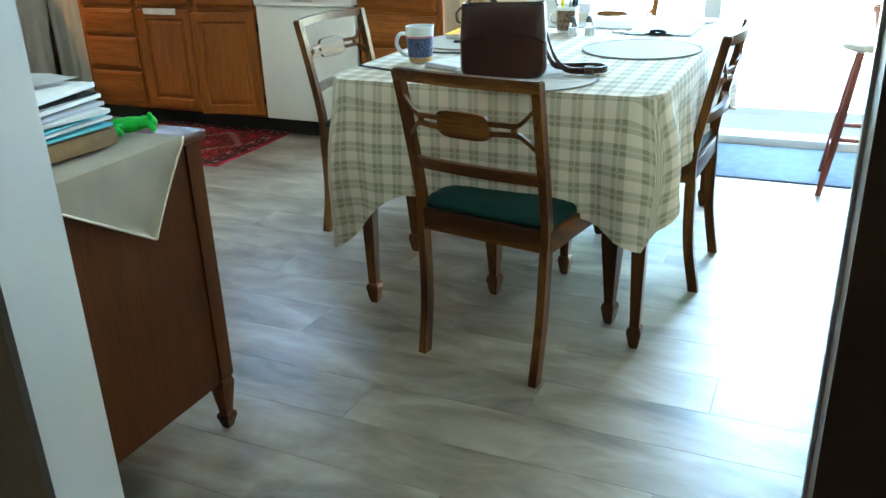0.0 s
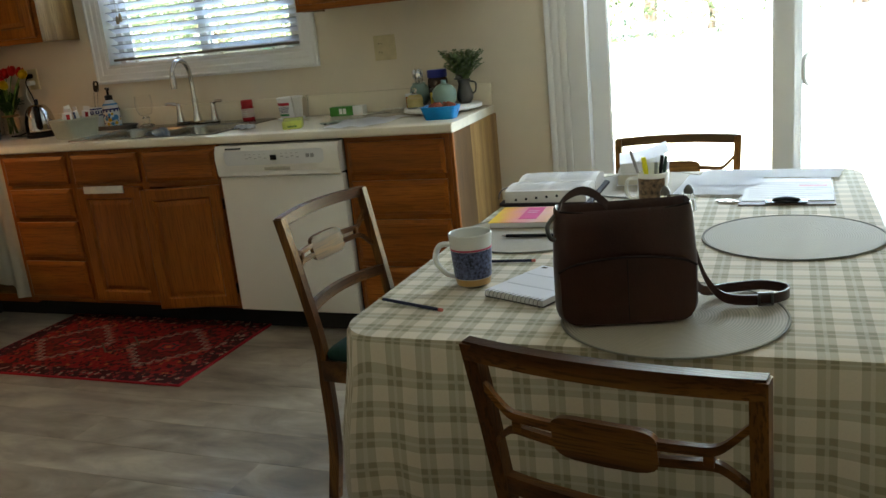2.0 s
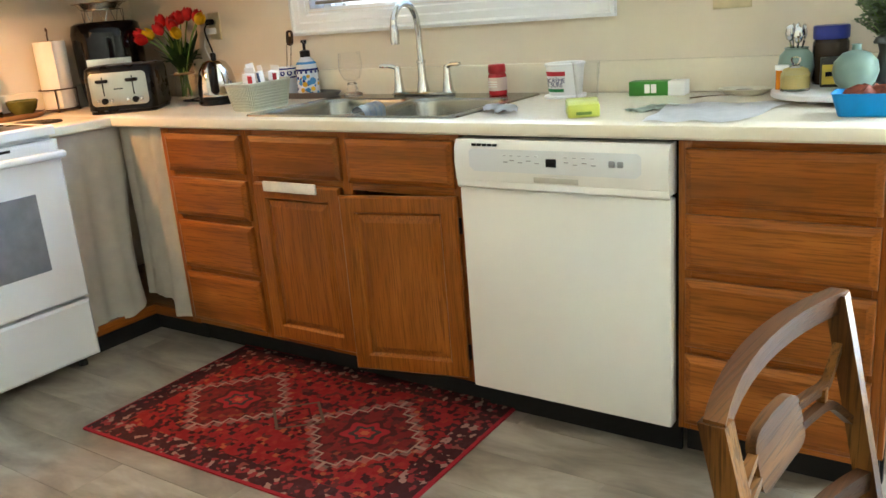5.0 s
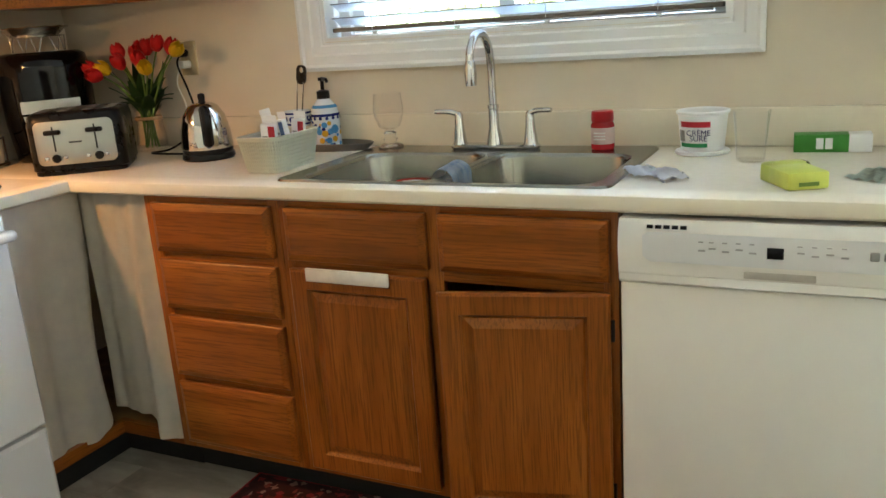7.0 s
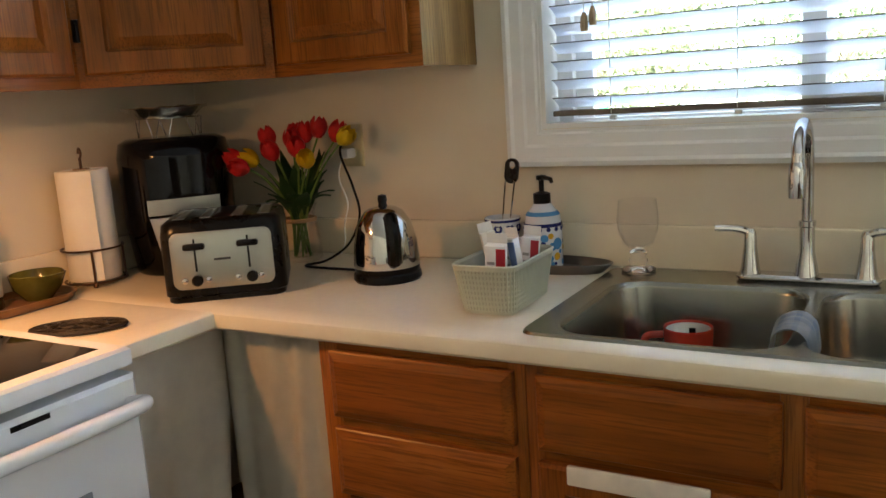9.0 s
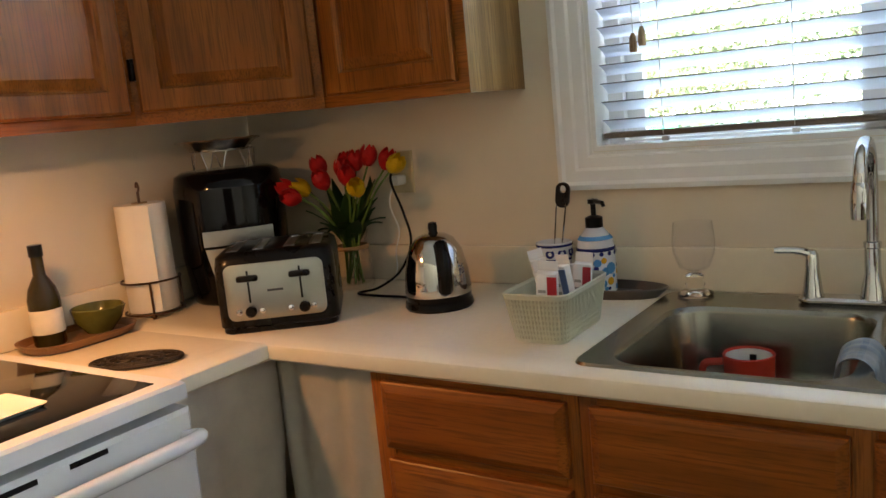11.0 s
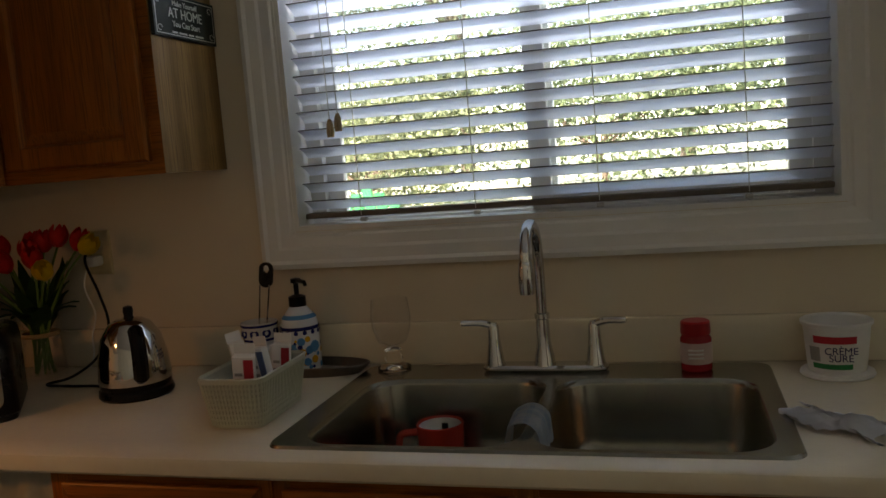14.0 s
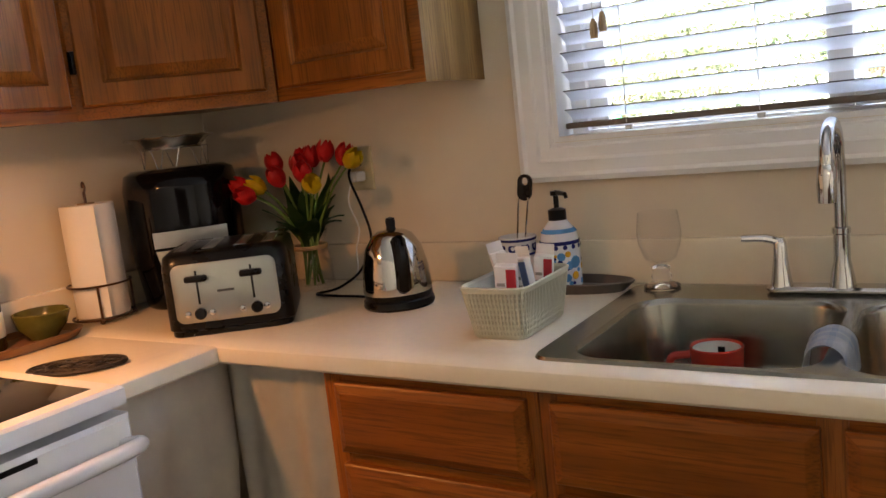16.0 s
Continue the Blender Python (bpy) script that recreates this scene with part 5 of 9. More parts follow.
cloth_mat = plain("dishcloth", (0.46, 0.48, 0.49), 0.95, relief=0.7, grain=300, var=0.15, scale=40)
cn, cl = cloth_mat.node_tree.nodes, cloth_mat.node_tree.links
ctc, csp = cn.new("ShaderNodeTexCoord"), cn.new("ShaderNodeSeparateXYZ")
cl.new(ctc.outputs["Object"], csp.inputs[0])
fr = [math_node(cn, cl, "LESS_THAN", math_node(cn, cl, "FRACT", math_node(cn, cl, "DIVIDE", csp.outputs[k], 0.026)), 0.35) for k in (0, 1)]
cb = cn["Principled BSDF"].inputs["Base Color"]
old = cb.links[0].from_socket
cl.new(mix(cn, cl, old, (0.22, 0.30, 0.42), math_node(cn, cl, "MULTIPLY", math_node(cn, cl, "ADD", *fr), 0.33)), cb)
solo("dishcloth", folded_cloth(), cloth_mat, (1.755, 4.158, SZ - 0.004), "folded white and blue checked dishcloth hung over the sink divider", "dishcloth", smooth=60)

gp = (1.385, 4.525, SZ)
gob = thing("goblet", gp, "empty clear glass goblet standing on the sink rim", "goblet")
part("bowl", lathe([(r * 1.26, z * 1.17) for r, z in ((0.010, 0.042), (0.013, 0.045), (0.026, 0.054), (0.035, 0.08), (0.037, 0.10), (0.033, 0.138), (0.0322, 0.1385), (0.036, 0.10), (0.034, 0.082), (0.025, 0.057), (0.012, 0.048), (0, 0.047))], 32, gp), thin_glass, gob, "", 60)
part("foot", lathe([(r * 1.26, z * 1.17) for r, z in ((0, 0), (0.029, 0), (0.031, 0.004), (0.026, 0.008), (0.014, 0.012), (0.017, 0.022), (0.013, 0.030), (0.016, 0.038), (0.010, 0.042), (0, 0.042))], 32, gp), clear_glass, gob, "thick glass foot", 60)

# pill bottle
pb = (2.047, 4.505, SZ)
t = thing("pill_bottle", pb, "small red plastic supplement bottle with a pale label", "bottle")
part("body", lathe(((0, 0), (0.028, 0), (0.031, 0.003), (0.031, 0.066), (0.024, 0.076), (0, 0.076)), 24, pb), plain("red_plastic", (0.36, 0.02, 0.025), 0.25, relief=0), t)
part("label", lathe(((0.0315, 0.016), (0.0317, 0.017), (0.0317, 0.058), (0.0315, 0.059)), 24, pb), plain("pale_label", (0.58, 0.44, 0.40), 0.5), t, "faded label")
for z in (0.028, 0.036, 0.044):
    part("print_bar", B(pb[0] - 0.016, pb[0] + 0.014, pb[1] - 0.0325, pb[1] - 0.028, SZ + z, SZ + z + 0.003), paper_white, t, "", 0)
part("cap", lathe(((0, 0.074), (0.029, 0.074), (0.030, 0.078), (0.029, 0.099), (0.026, 0.102), (0, 0.102)), 30, pb), plain("red_cap", (0.40, 0.015, 0.02), 0.35), t, "red ribbed cap")

# cream tub
tb = (2.308, 4.49, TOP)
t = thing("cream_tub", tb, "white plastic sour cream tub standing on its lid", "tub")
tub_w = plain("tub_plastic", (0.78, 0.78, 0.77), 0.35, relief=0, var=0.02)
part("lid", lathe(((0, 0), (0.066, 0), (0.068, 0.003), (0.066, 0.008), (0, 0.008)), 28, (tb[0], tb[1] - 0.002, TOP)), tub_w, t)
part("tub", lathe(((0, 0.008), (0.050, 0.008), (0.053, 0.012), (0.061, 0.098), (0.065, 0.100), (0.066, 0.106), (0.063, 0.108), (0.059, 0.104), (0.05, 0.02), (0, 0.018)), 32, tb), tub_w, t)
ang = math.atan2(2.777 - tb[1], 2.05 - tb[0])


def wrap(a0, a1, z0, z1, r0, r1, c, n=10):
    """A thin band wrapped on a tapered round wall between two angles."""
    sec = []
    for k in range(n + 1):
        a = a0 + (a1 - a0) * k / n
        sec.append([(c[0] + (r + o) * math.cos(a), c[1] + (r + o) * math.sin(a), c[2] + z) for r, z, o in ((r0, z0, 0.0002), (r0, z0, 0.001), (r1, z1, 0.001), (r1, z1, 0.0002))])
    return loft(sec)


part("red_band", wrap(ang - 0.75, ang + 0.6, 0.070, 0.084, 0.0586, 0.0598, tb), plain("red_print", (0.45, 0.02, 0.03), 0.5), t, "red printed band")
part("green_band", wrap(ang - 0.85, ang + 0.5, 0.020, 0.030, 0.0539, 0.0547, tb), plain("green_print", (0.02, 0.25, 0.08), 0.5), t, "green printed band")
part("grey_block", wrap(ang - 0.95, ang - 0.55, 0.034, 0.062, 0.0552, 0.0578, tb), grey_print, t, "grey fine print")
navy = plain("navy_print", (0.03, 0.03, 0.12), 0.5)
for body, z, size in (("CRÈME", 0.056, 0.019), ("SURE", 0.042, 0.019)):
    a = ang + 0.12
    m = Matrix.Translation((tb[0] + 0.0585 * math.cos(a), tb[1] + 0.0585 * math.sin(a), TOP + z)) @ Matrix.Rotation(a + math.pi / 2, 4, "Z") @ Matrix.Rotation(math.pi / 2, 4, "X")
    part("lettering", text_mesh(body, size, m), navy, t, "navy lettering", 0)

# kettle
kt = (0.832, 4.342, TOP)
t = thing("electric_kettle", kt, "polished steel electric kettle with a black handle and base", "kettle")
part("base", lathe(((0, 0), (0.078, 0), (0.082, 0.006), (0.080, 0.018), (0.076, 0.022), (0, 0.022)), 32, kt), black_plastic, t)
part("band", lathe(((0.0, 0.022), (0.077, 0.022), (0.078, 0.034), (0.0, 0.034)), 32, kt), black_plastic, t)
part("body", lathe(((0, 0.034), (0.078, 0.034), (0.079, 0.045), (0.075, 0.09), (0.064, 0.135), (0.046, 0.163), (0.03, 0.172), (0, 0.175)), 40, kt), plain("polished_steel", (0.62, 0.60, 0.57), 0.07, 1.0, var=0.03, relief=0), t, "", 50)
part("lid_knob", lathe(((0, 0.172), (0.012, 0.173), (0.010, 0.18), (0.0115, 0.19), (0.010, 0.2), (0, 0.203)), 16, kt), black_plastic, t)
hd = Vector((0.69, -0.72, 0))
hp = [Vector(kt) + hd * r + Vector((0, 0, z)) for r, z in ((0.066, 0.150), (0.084, 0.156), (0.103, 0.13), (0.106, 0.09), (0.098, 0.058), (0.079, 0.052))]
part("handle", tube(spline(hp, 5), [0.012] * 5 + [0.017] * 16 + [0.013] * 5, 10), black_plastic, t)
part("spout", tube([Vector(kt) - hd * 0.055 + Vector((0, 0, 0.13)), Vector(kt) - hd * 0.075 + Vector((0, 0, 0.158))], [0.016, 0.011], 10), chrome, t)

# toaster: faces the room on the diagonal
t = thing("toaster", (0.500, 4.166, TOP), "black and steel four-slot toaster with two levers", "toaster", turn=38.0)
part("shell", loft([rrect(0, 0, w, d, 0.035, z) for z, w, d in ((0.012, 0.262, 0.25), (0.016, 0.272, 0.262), (0.15, 0.272, 0.258), (0.175, 0.264, 0.246), (0.184, 0.240, 0.22))]), black_plastic, t, "", 50)
part("foot_skirt", rounded(0.262, 0.25, 0.0, 0.014, 0.03, 0.002), black_plastic, t)
part("front_plate", loft([rrect(0, 0, w, d, 0.018, z) for z, w, d in ((0, 0.222, 0.128), (0.003, 0.222, 0.128), (0.0045, 0.216, 0.122))]), plain("toaster_steel", (0.40, 0.40, 0.36), 0.34, 1.0, var=0.08, scale=8), t, "brushed steel fascia", 40).matrix_basis = pose(0, -0.1305, 0.096, 90, 0, 0)
for x in (-0.058, 0.058):
    part("lever_slot", B(x - 0.0022, x + 0.0022, -0.1365, -0.134, 0.072, 0.145), black_plastic, t)
    part("lever", B(x - 0.024, x + 0.024, -0.153, -0.135, 0.122, 0.136, 0.005), black_plastic, t)
    k = part("dial", lathe(((0, 0), (0.0125, 0), (0.0125, 0.010), (0.009, 0.014), (0, 0.014)), 18), black_plastic, t)
    k.matrix_basis = pose(x + (0.004 if x > 0 else 0), -0.135, 0.052, 90, 0, 0)
    for dx in (-0.027, 0.025):
        q = part("button", lathe(((0, 0), (0.007, 0), (0.0065, 0.004), (0.004, 0.005), (0, 0.0042)), 12), chrome, t, "small chrome button")
        q.matrix_basis = pose(x + dx, -0.135, 0.052, 90, 0, 0)
part("print_bar", B(-0.018, 0.018, -0.1358, -0.134, 0.094, 0.099), plain("dark_print", (0.05, 0.05, 0.05), 0.5), t, "", 0)
for x in (-0.095, -0.035, 0.035, 0.095):
    part("slot", rings(x - 0.014, x + 0.014, -0.085, 0.085, ((0, 0), (0.002, 0.0022), (0.005, 0.0022), (0.006, 0.0006)), lambda u, v, h: (u, v, 0.1835 + h)), brushed, t, "steel-rimmed bread slot")

# air fryer with a wire rack and a foil plate on it
af = (0.170, 4.335, TOP)
t = thing("air_fryer", af, "glossy black air fryer with a steel drawer front", "air fryer", turn=52.0)
t.matrix_basis = t.matrix_basis @ Matrix.Diagonal((1.1, 1.1, 1.09, 1))
part("body", loft([rrect(0, 0, w, w * 0.98, 0.112, z, 10) for z, w in ((0, 0.225), (0.006, 0.235), (0.02, 0.238), (0.12, 0.262), (0.285, 0.266), (0.318, 0.252), (0.328, 0.215))]), plain("gloss_black", (0.003, 0.003, 0.004), 0.08, relief=0, Specular_IOR_Level=0.25), t, "", 60)
part("steel_band", loft([[(x, -0.128 - 0.008 * (1 - (x / 0.09) ** 2) - o, z) for o, z in ((0, 0.152), (0.005, 0.152), (0.005, 0.188), (0, 0.188))] for x in np.linspace(-0.082, 0.082, 9)]), brushed, t, "brushed steel band", 40)
part("drawer_front", loft([[(x * s, -0.124 - 0.008 * (1 - (x / 0.09) ** 2) - o, z) for o, z, s in ((0, 0.03, 0.72), (0.006, 0.03, 0.72), (0.007, 0.145, 1), (0, 0.145, 1))] for x in np.linspace(-0.08, 0.08, 9)]), brushed, t, "brushed steel drawer front", 40)
part("drawer_handle", B(-0.02, 0.02, -0.17, -0.13, 0.09, 0.148, 0.006), black_plastic, t, "black grip")
rk = (0.170, 4.335, TOP + 0.3576)
t = thing("wire_rack", rk, "small bent-wire rack standing on the air fryer", "rack")
part("ring", tube([(rk[0] + 0.085 * math.cos(a), rk[1] + 0.085 * math.sin(a), rk[2] + 0.050) for a in np.linspace(0, 2 * math.pi, 24)[:-1]], 0.0018, 6, closed=True), chrome, t)
for k in range(5):
    a = 2 * math.pi * k / 5
    q = lambda d, z, r=0.085: (rk[0] + r * math.cos(a + d), rk[1] + r * math.sin(a + d), rk[2] + z)
    part("wire_foot", tube((q(-0.22, 0.050), q(-0.05, 0.002), q(0.05, 0.002), q(0.22, 0.050)), 0.0015, 6), chrome, t)
foil = plain("foil", (0.75, 0.72, 0.66), 0.25, 1.0, var=0.1, scale=60, relief=0.5)
bm = lathe(((0, 0.004), (0.074, 0.003), (0.098, 0.026), (0.113, 0.028), (0.114, 0.025), (0.100, 0.022), (0.077, 0.0), (0, 0.0)), 40)
for v in bm.verts:
    v.co.z += 0.002 * math.sin(14 * math.atan2(v.co.y, v.co.x)) * (v.co.xy.length > 0.06)
solo("foil_plate", bm, foil, (0.165, 4.325, TOP + 0.4101), "crimped foil pie plate resting on the wire rack", "plate")

# paper towels
pt = (0.080, 4.11, TOP)
t = thing("paper_towel_holder", pt, "bronze wire paper towel holder with rings and ball feet", "holder")
part("base_ring", tube([(pt[0] + 0.075 * math.cos(a), pt[1] + 0.075 * math.sin(a), TOP + 0.012) for a in np.linspace(0, 2 * math.pi, 28)[:-1]], 0.003, 6, closed=True), bronze_wire, t)
part("arm_ring", tube([(pt[0] + 0.075 * math.cos(a), pt[1] + 0.075 * math.sin(a), TOP + 0.095) for a in np.linspace(-2.6, 1.2, 24)], 0.003, 6), bronze_wire, t)
for a in (-2.6, -0.7, 1.2):
    part("upright", tube(((pt[0] + 0.075 * math.cos(a), pt[1] + 0.075 * math.sin(a), TOP + 0.012), (pt[0] + 0.075 * math.cos(a), pt[1] + 0.075 * math.sin(a), TOP + 0.095)), 0.003, 6), bronze_wire, t)
    part("ball_foot", lathe(((0, 0), (0.005, 0.002), (0.007, 0.006), (0.005, 0.011), (0, 0.012)), 10, (pt[0] + 0.075 * math.cos(a), pt[1] + 0.075 * math.sin(a), TOP)), bronze_wire, t)
part("centre_rod", tube(((pt[0], pt[1], TOP + 0.012), (pt[0], pt[1], TOP + 0.325)), 0.0035, 6), bronze_wire, t)
part("finial", tube(spline(((pt[0], pt[1], TOP + 0.32), (pt[0] + 0.006, pt[1], TOP + 0.335), (pt[0], pt[1], TOP + 0.348), (pt[0] - 0.004, pt[1], TOP + 0.335))), 0.003, 6), bronze_wire, t)
rows = [(0.02, 0.006), (0.063, 0.006), (0.064, 0.008), (0.064, 0.283), (0.063, 0.285), (0.02, 0.285)]
t = thing("paper_towel_roll", (pt[0], pt[1], TOP + 0.009), "white paper towel roll on the wire holder", "paper towels")
towel_paper = plain("towel_paper", (0.80, 0.77, 0.70), 0.95, relief=0.6, grain=220, var=0.03)
part("roll", lathe(rows, 32, (pt[0], pt[1], TOP + 0.009)), towel_paper, t)
part("core", lathe(((0.0205, 0.003), (0.0205, 0.288), (0.019, 0.288), (0.019, 0.003)), 20, (pt[0], pt[1], TOP + 0.009)), plain("cardboard", (0.34, 0.24, 0.14), 0.9), t, "cardboard core")
bm = loft([[(pt[0] + (0.0645 + o) * math.cos(a) + (0.012 * f * f) * math.cos(a), pt[1] + (0.0645 + o) * math.sin(a) + (0.012 * f * f) * math.sin(a), TOP + 0.009 + z) for o, z in ((0, 0.008), (0.0006, 0.008), (0.0006, 0.283), (0, 0.283))] for f, a in ((k / 6, -0.9 + 0.5 * k / 6) for k in range(7))])
part("loose_sheet", bm, towel_paper, t, "loose outer sheet", 60)

# vase with tulips
vs = (0.458, 4.487, TOP)
t = thing("vase", vs, "clear glass vase tied with twine", "vase")
t.matrix_basis = t.matrix_basis @ Matrix.Diagonal((1.2, 1.2, 1, 1))
part("glass", lathe(((0, 0), (0.042, 0), (0.045, 0.01), (0.043, 0.06), (0.036, 0.11), (0.034, 0.13), (0.042, 0.155), (0.0395, 0.155), (0.0315, 0.13), (0.0335, 0.11), (0.040, 0.06), (0.042, 0.014), (0, 0.008)), 28, vs), thin_glass, t, "", 60)
part("twine", tube([(vs[0] + 0.037 * math.cos(a), vs[1] + 0.037 * math.sin(a), TOP + 0.112 + 0.004 * math.sin(a / 5)) for a in np.linspace(0, 10 * math.pi, 60)], 0.002, 5), plain("twine", (0.42, 0.28, 0.14), 0.9), t, "tan twine")
rnd = random.Random(4)
red_petal, yellow_petal = plain("red_petal", (0.72, 0.022, 0.02), 0.45, var=0.2, scale=30, Subsurface_Weight=0.1), plain("yellow_petal", (0.82, 0.56, 0.01), 0.45, var=0.15, scale=30, Subsurface_Weight=0.1)
stem_green = plain("stem_green", (0.14, 0.24, 0.05), 0.5)
leaf_green = plain("tulip_leaf", (0.03, 0.085, 0.025), 0.5)


def tulip(tip, lean, yellow):
    t = thing("tulip", vs, "yellow tulip in the glass vase" if yellow else "red tulip in the glass vase", "flower", "tulips in the vase")
    base = Vector(vs)
    foot = base + Vector((0.025 * math.cos(tip[0] * 60), 0.02 * math.sin(tip[0] * 60), 0.012))
    mouth = base + Vector(((tip[0]) * 0.22, (tip[1]) * 0.22, 0.15))
    head = base + Vector(tip)
    part("stem", tube(spline((foot, mouth, mouth.lerp(head, 0.5) + Vector((0, 0, 0.02)), head), 5), 0.0028, 6), stem_green, t)
    d = Vector((lean[0], lean[1], 1)).normalized()
    m = Matrix.Translation(head) @ d.to_track_quat("Z", "Y").to_matrix().to_4x4() @ Matrix.Scale(0.88, 4)
    for k in range(6):
        bm = bmesh.new()
        a0 = 2 * math.pi * k / 6 + (0.2 if k % 2 else 0)
        grid = []
        for j in range(6):
            v = j / 5
            r = 0.004 + 0.024 * math.sin(math.pi * min(1, 0.06 + v * 0.80)) ** 0.75 * (1.0 if k % 2 else 0.90)
            half = 0.74 * math.sin(math.pi * (0.16 + 0.78 * v)) ** 0.6
            grid.append([bm.verts.new((r * math.cos(a0 + half * f), r * math.sin(a0 + half * f), 0.064 * v - 0.004 * abs(f) * v)) for f in (-1, -0.5, 0, 0.5, 1)])
        for a, b in zip(grid, grid[1:]):
            for i in range(4):
                bm.faces.new((a[i], a[i + 1], b[i + 1], b[i]))
        bmesh.ops.solidify(bm, geom=bm.faces[:], thickness=0.0008)
        bm.transform(m)
        part("petal", bm, yellow_petal if yellow else red_petal, t, "", 60)


for tip, lean, yel in (((-0.04, -0.04, 0.315), (-0.4, 0.0), 0), ((0.03, -0.02, 0.318), (-0.1, 0.1), 0), ((0.072, -0.035, 0.322), (0.1, 0), 0), ((0.105, -0.025, 0.332), (0.15, 0.1), 0), ((0.155, -0.02, 0.322), (0.5, 0), 0), ((0.02, -0.095, 0.285), (-0.2, -0.6), 0), ((0.088, -0.085, 0.290), (0.2, -0.5), 0), ((0.052, -0.06, 0.305), (0.1, -0.2), 0), ((-0.095, -0.10, 0.272), (-1.0, -0.5), 0), ((-0.055, -0.12, 0.262), (-1.2, -3.0), 0), ((-0.048, -0.09, 0.272), (-1.0, -0.7), 1), ((0.122, -0.095, 0.268), (0.6, -1.1), 1), ((0.192, -0.045, 0.318), (1.3, -0.2), 1)):
    tulip(tip, lean, yel)
t = thing("tulip_leaves", vs, "long green tulip leaves in the vase", "leaves")
for k in range(24):
    a = 2 * math.pi * k / 8.3 + 0.3
    L, out = 0.13 + 0.07 * rnd.random(), 0.06 + 0.06 * rnd.random()
    bm = bmesh.new()
    grid = []
    for j in range(8):
        v = j / 7
        r, z = 0.012 + out * v ** 1.5, 0.10 + L * v - 0.05 * v * v * (k % 3)
        w = 0.026 * math.sin(math.pi * (0.1 + 0.9 * v)) + 0.001
        grid.append([bm.verts.new((vs[0] + r * math.cos(a) - s * w * math.sin(a), vs[1] + min(0.085, r * math.sin(a)) + s * w * math.cos(a) * 0.7, TOP + z + 0.004 * abs(s))) for s in (-1, 0, 1)])
    for p, q in zip(grid, grid[1:]):
        for i in range(2):
            bm.faces.new((p[i], p[i + 1], q[i + 1], q[i]))
    bmesh.ops.solidify(bm, geom=bm.faces[:], thickness=0.001)
    part("leaf", bm, leaf_green, t, "", 60)

# wall outlets and cords
def outlet(x, z, w, label):
    t = thing("wall_outlet", (x, YW, z), label, "outlet")
    part("plate", rings(x - w / 2, x + w / 2, z - 0.058, z + 0.058, ((0, 0), (0.002, 0.005), (0.006, 0.006)), lambda u, v, h: (u, YW - 0.0005 - h, v)), ivory_plastic, t, "", 0)
    for dz in (-0.02, 0.02):
        s = part("socket", lathe(((0.0, 0.0), (0.016, 0.0), (0.015, 0.0015), (0, 0.0015)), 18), ivory_plastic, t)
        xs = x - w / 2 + 0.035
        s.matrix_basis = Matrix.Translation(Vector((xs, YW - 0.0064, z + dz)) - BASE[t]) @ Matrix.Rotation(math.pi / 2, 4, "X") @ Matrix.Translation(BASE[t])
        for dx in (-0.006, 0.006):
            part("slit", B(xs + dx - 0.001, xs + dx + 0.001, YW - 0.0085, YW - 0.0078, z + dz - 0.003, z + dz + 0.005), black_gap, t, "", 0)
    return t


o1 = outlet(2.797, 1.205, 0.112, "ivory double wall plate with outlet and switch above the counter")
part("switch", B(2.818, 2.828, YW - 0.016, YW - 0.006, 1.196, 1.214, 0.002), ivory_plastic, o1, "small toggle")
outlet(0.575, 1.21, 0.072, "ivory wall outlet with two plugs behind the tulips")
t = thing("kettle_cord", (0.60, 4.55, 1.19), "black power cord running down to the kettle", "cord")
part("plug", B(0.556, 0.582, YW - 0.042, YW - 0.008, 1.216, 1.242, 0.006), black_plastic, t)
part("cable", tube(spline(((0.57, 4.56, 1.225), (0.578, 4.535, 1.19), (0.612, 4.53, 1.11), (0.628, 4.53, 1.03), (0.60, 4.51, 0.955), (0.56, 4.46, 0.918), (0.535, 4.40, 0.915), (0.60, 4.385, 0.915), (0.69, 4.385, 0.915), (0.775, 4.36, 0.916)), 7), 0.0035, 7), black_plastic, t)
t = thing("charger_cord", (0.58, 4.56, 1.17), "white plug and thin white cord at the outlet", "cord")
part("plug", B(0.560, 0.590, YW - 0.05, YW - 0.008, 1.178, 1.204, 0.006), white_paint, t)
part("cable", tube(spline(((0.575, 4.55, 1.19), (0.57, 4.53, 1.13), (0.585, 4.54, 1.06), (0.56, 4.55, 1.0), (0.55, 4.56, 0.95), (0.53, 4.565, 0.914)), 6), 0.0022, 6), white_paint, t)

# basket of small boxes
bc = (1.205, 4.212, TOP)
BASKET_TURN = 1.0
bk = thing("plastic_basket", bc, "pale green pierced plastic basket on the counter", "basket", turn=BASKET_TURN)
bk.matrix_basis = bk.matrix_basis @ Matrix.Diagonal((1, 0.9, 1, 1))
mint = plain("mint_plastic", (0.52, 0.52, 0.40), 0.45, var=0.05, relief=0.0)
part("floor_panel", rounded(0.105, 0.21, 0.0, 0.004, 0.02, 0.001), mint, bk)
part("rim", loft([rrect(0, 0, w, d, 0.025, z) for z, w, d in ((0.088, 0.134, 0.245), (0.098, 0.140, 0.251), (0.100, 0.134, 0.245), (0.088, 0.128, 0.239))] , cap=False), mint, bk, "", 50)
bm = bmesh.new()
for j in range(9):
    z = 0.004 + j * 0.0105
    f = z / 0.1
    loft([rrect(0, 0, 0.107 + 0.025 * f + o, 0.212 + 0.03 * f + o, 0.022, z + dz) for o, dz in ((0, 0), (0.0022, 0.0), (0.0022, 0.0042), (0, 0.0042))] , bm, cap=False)
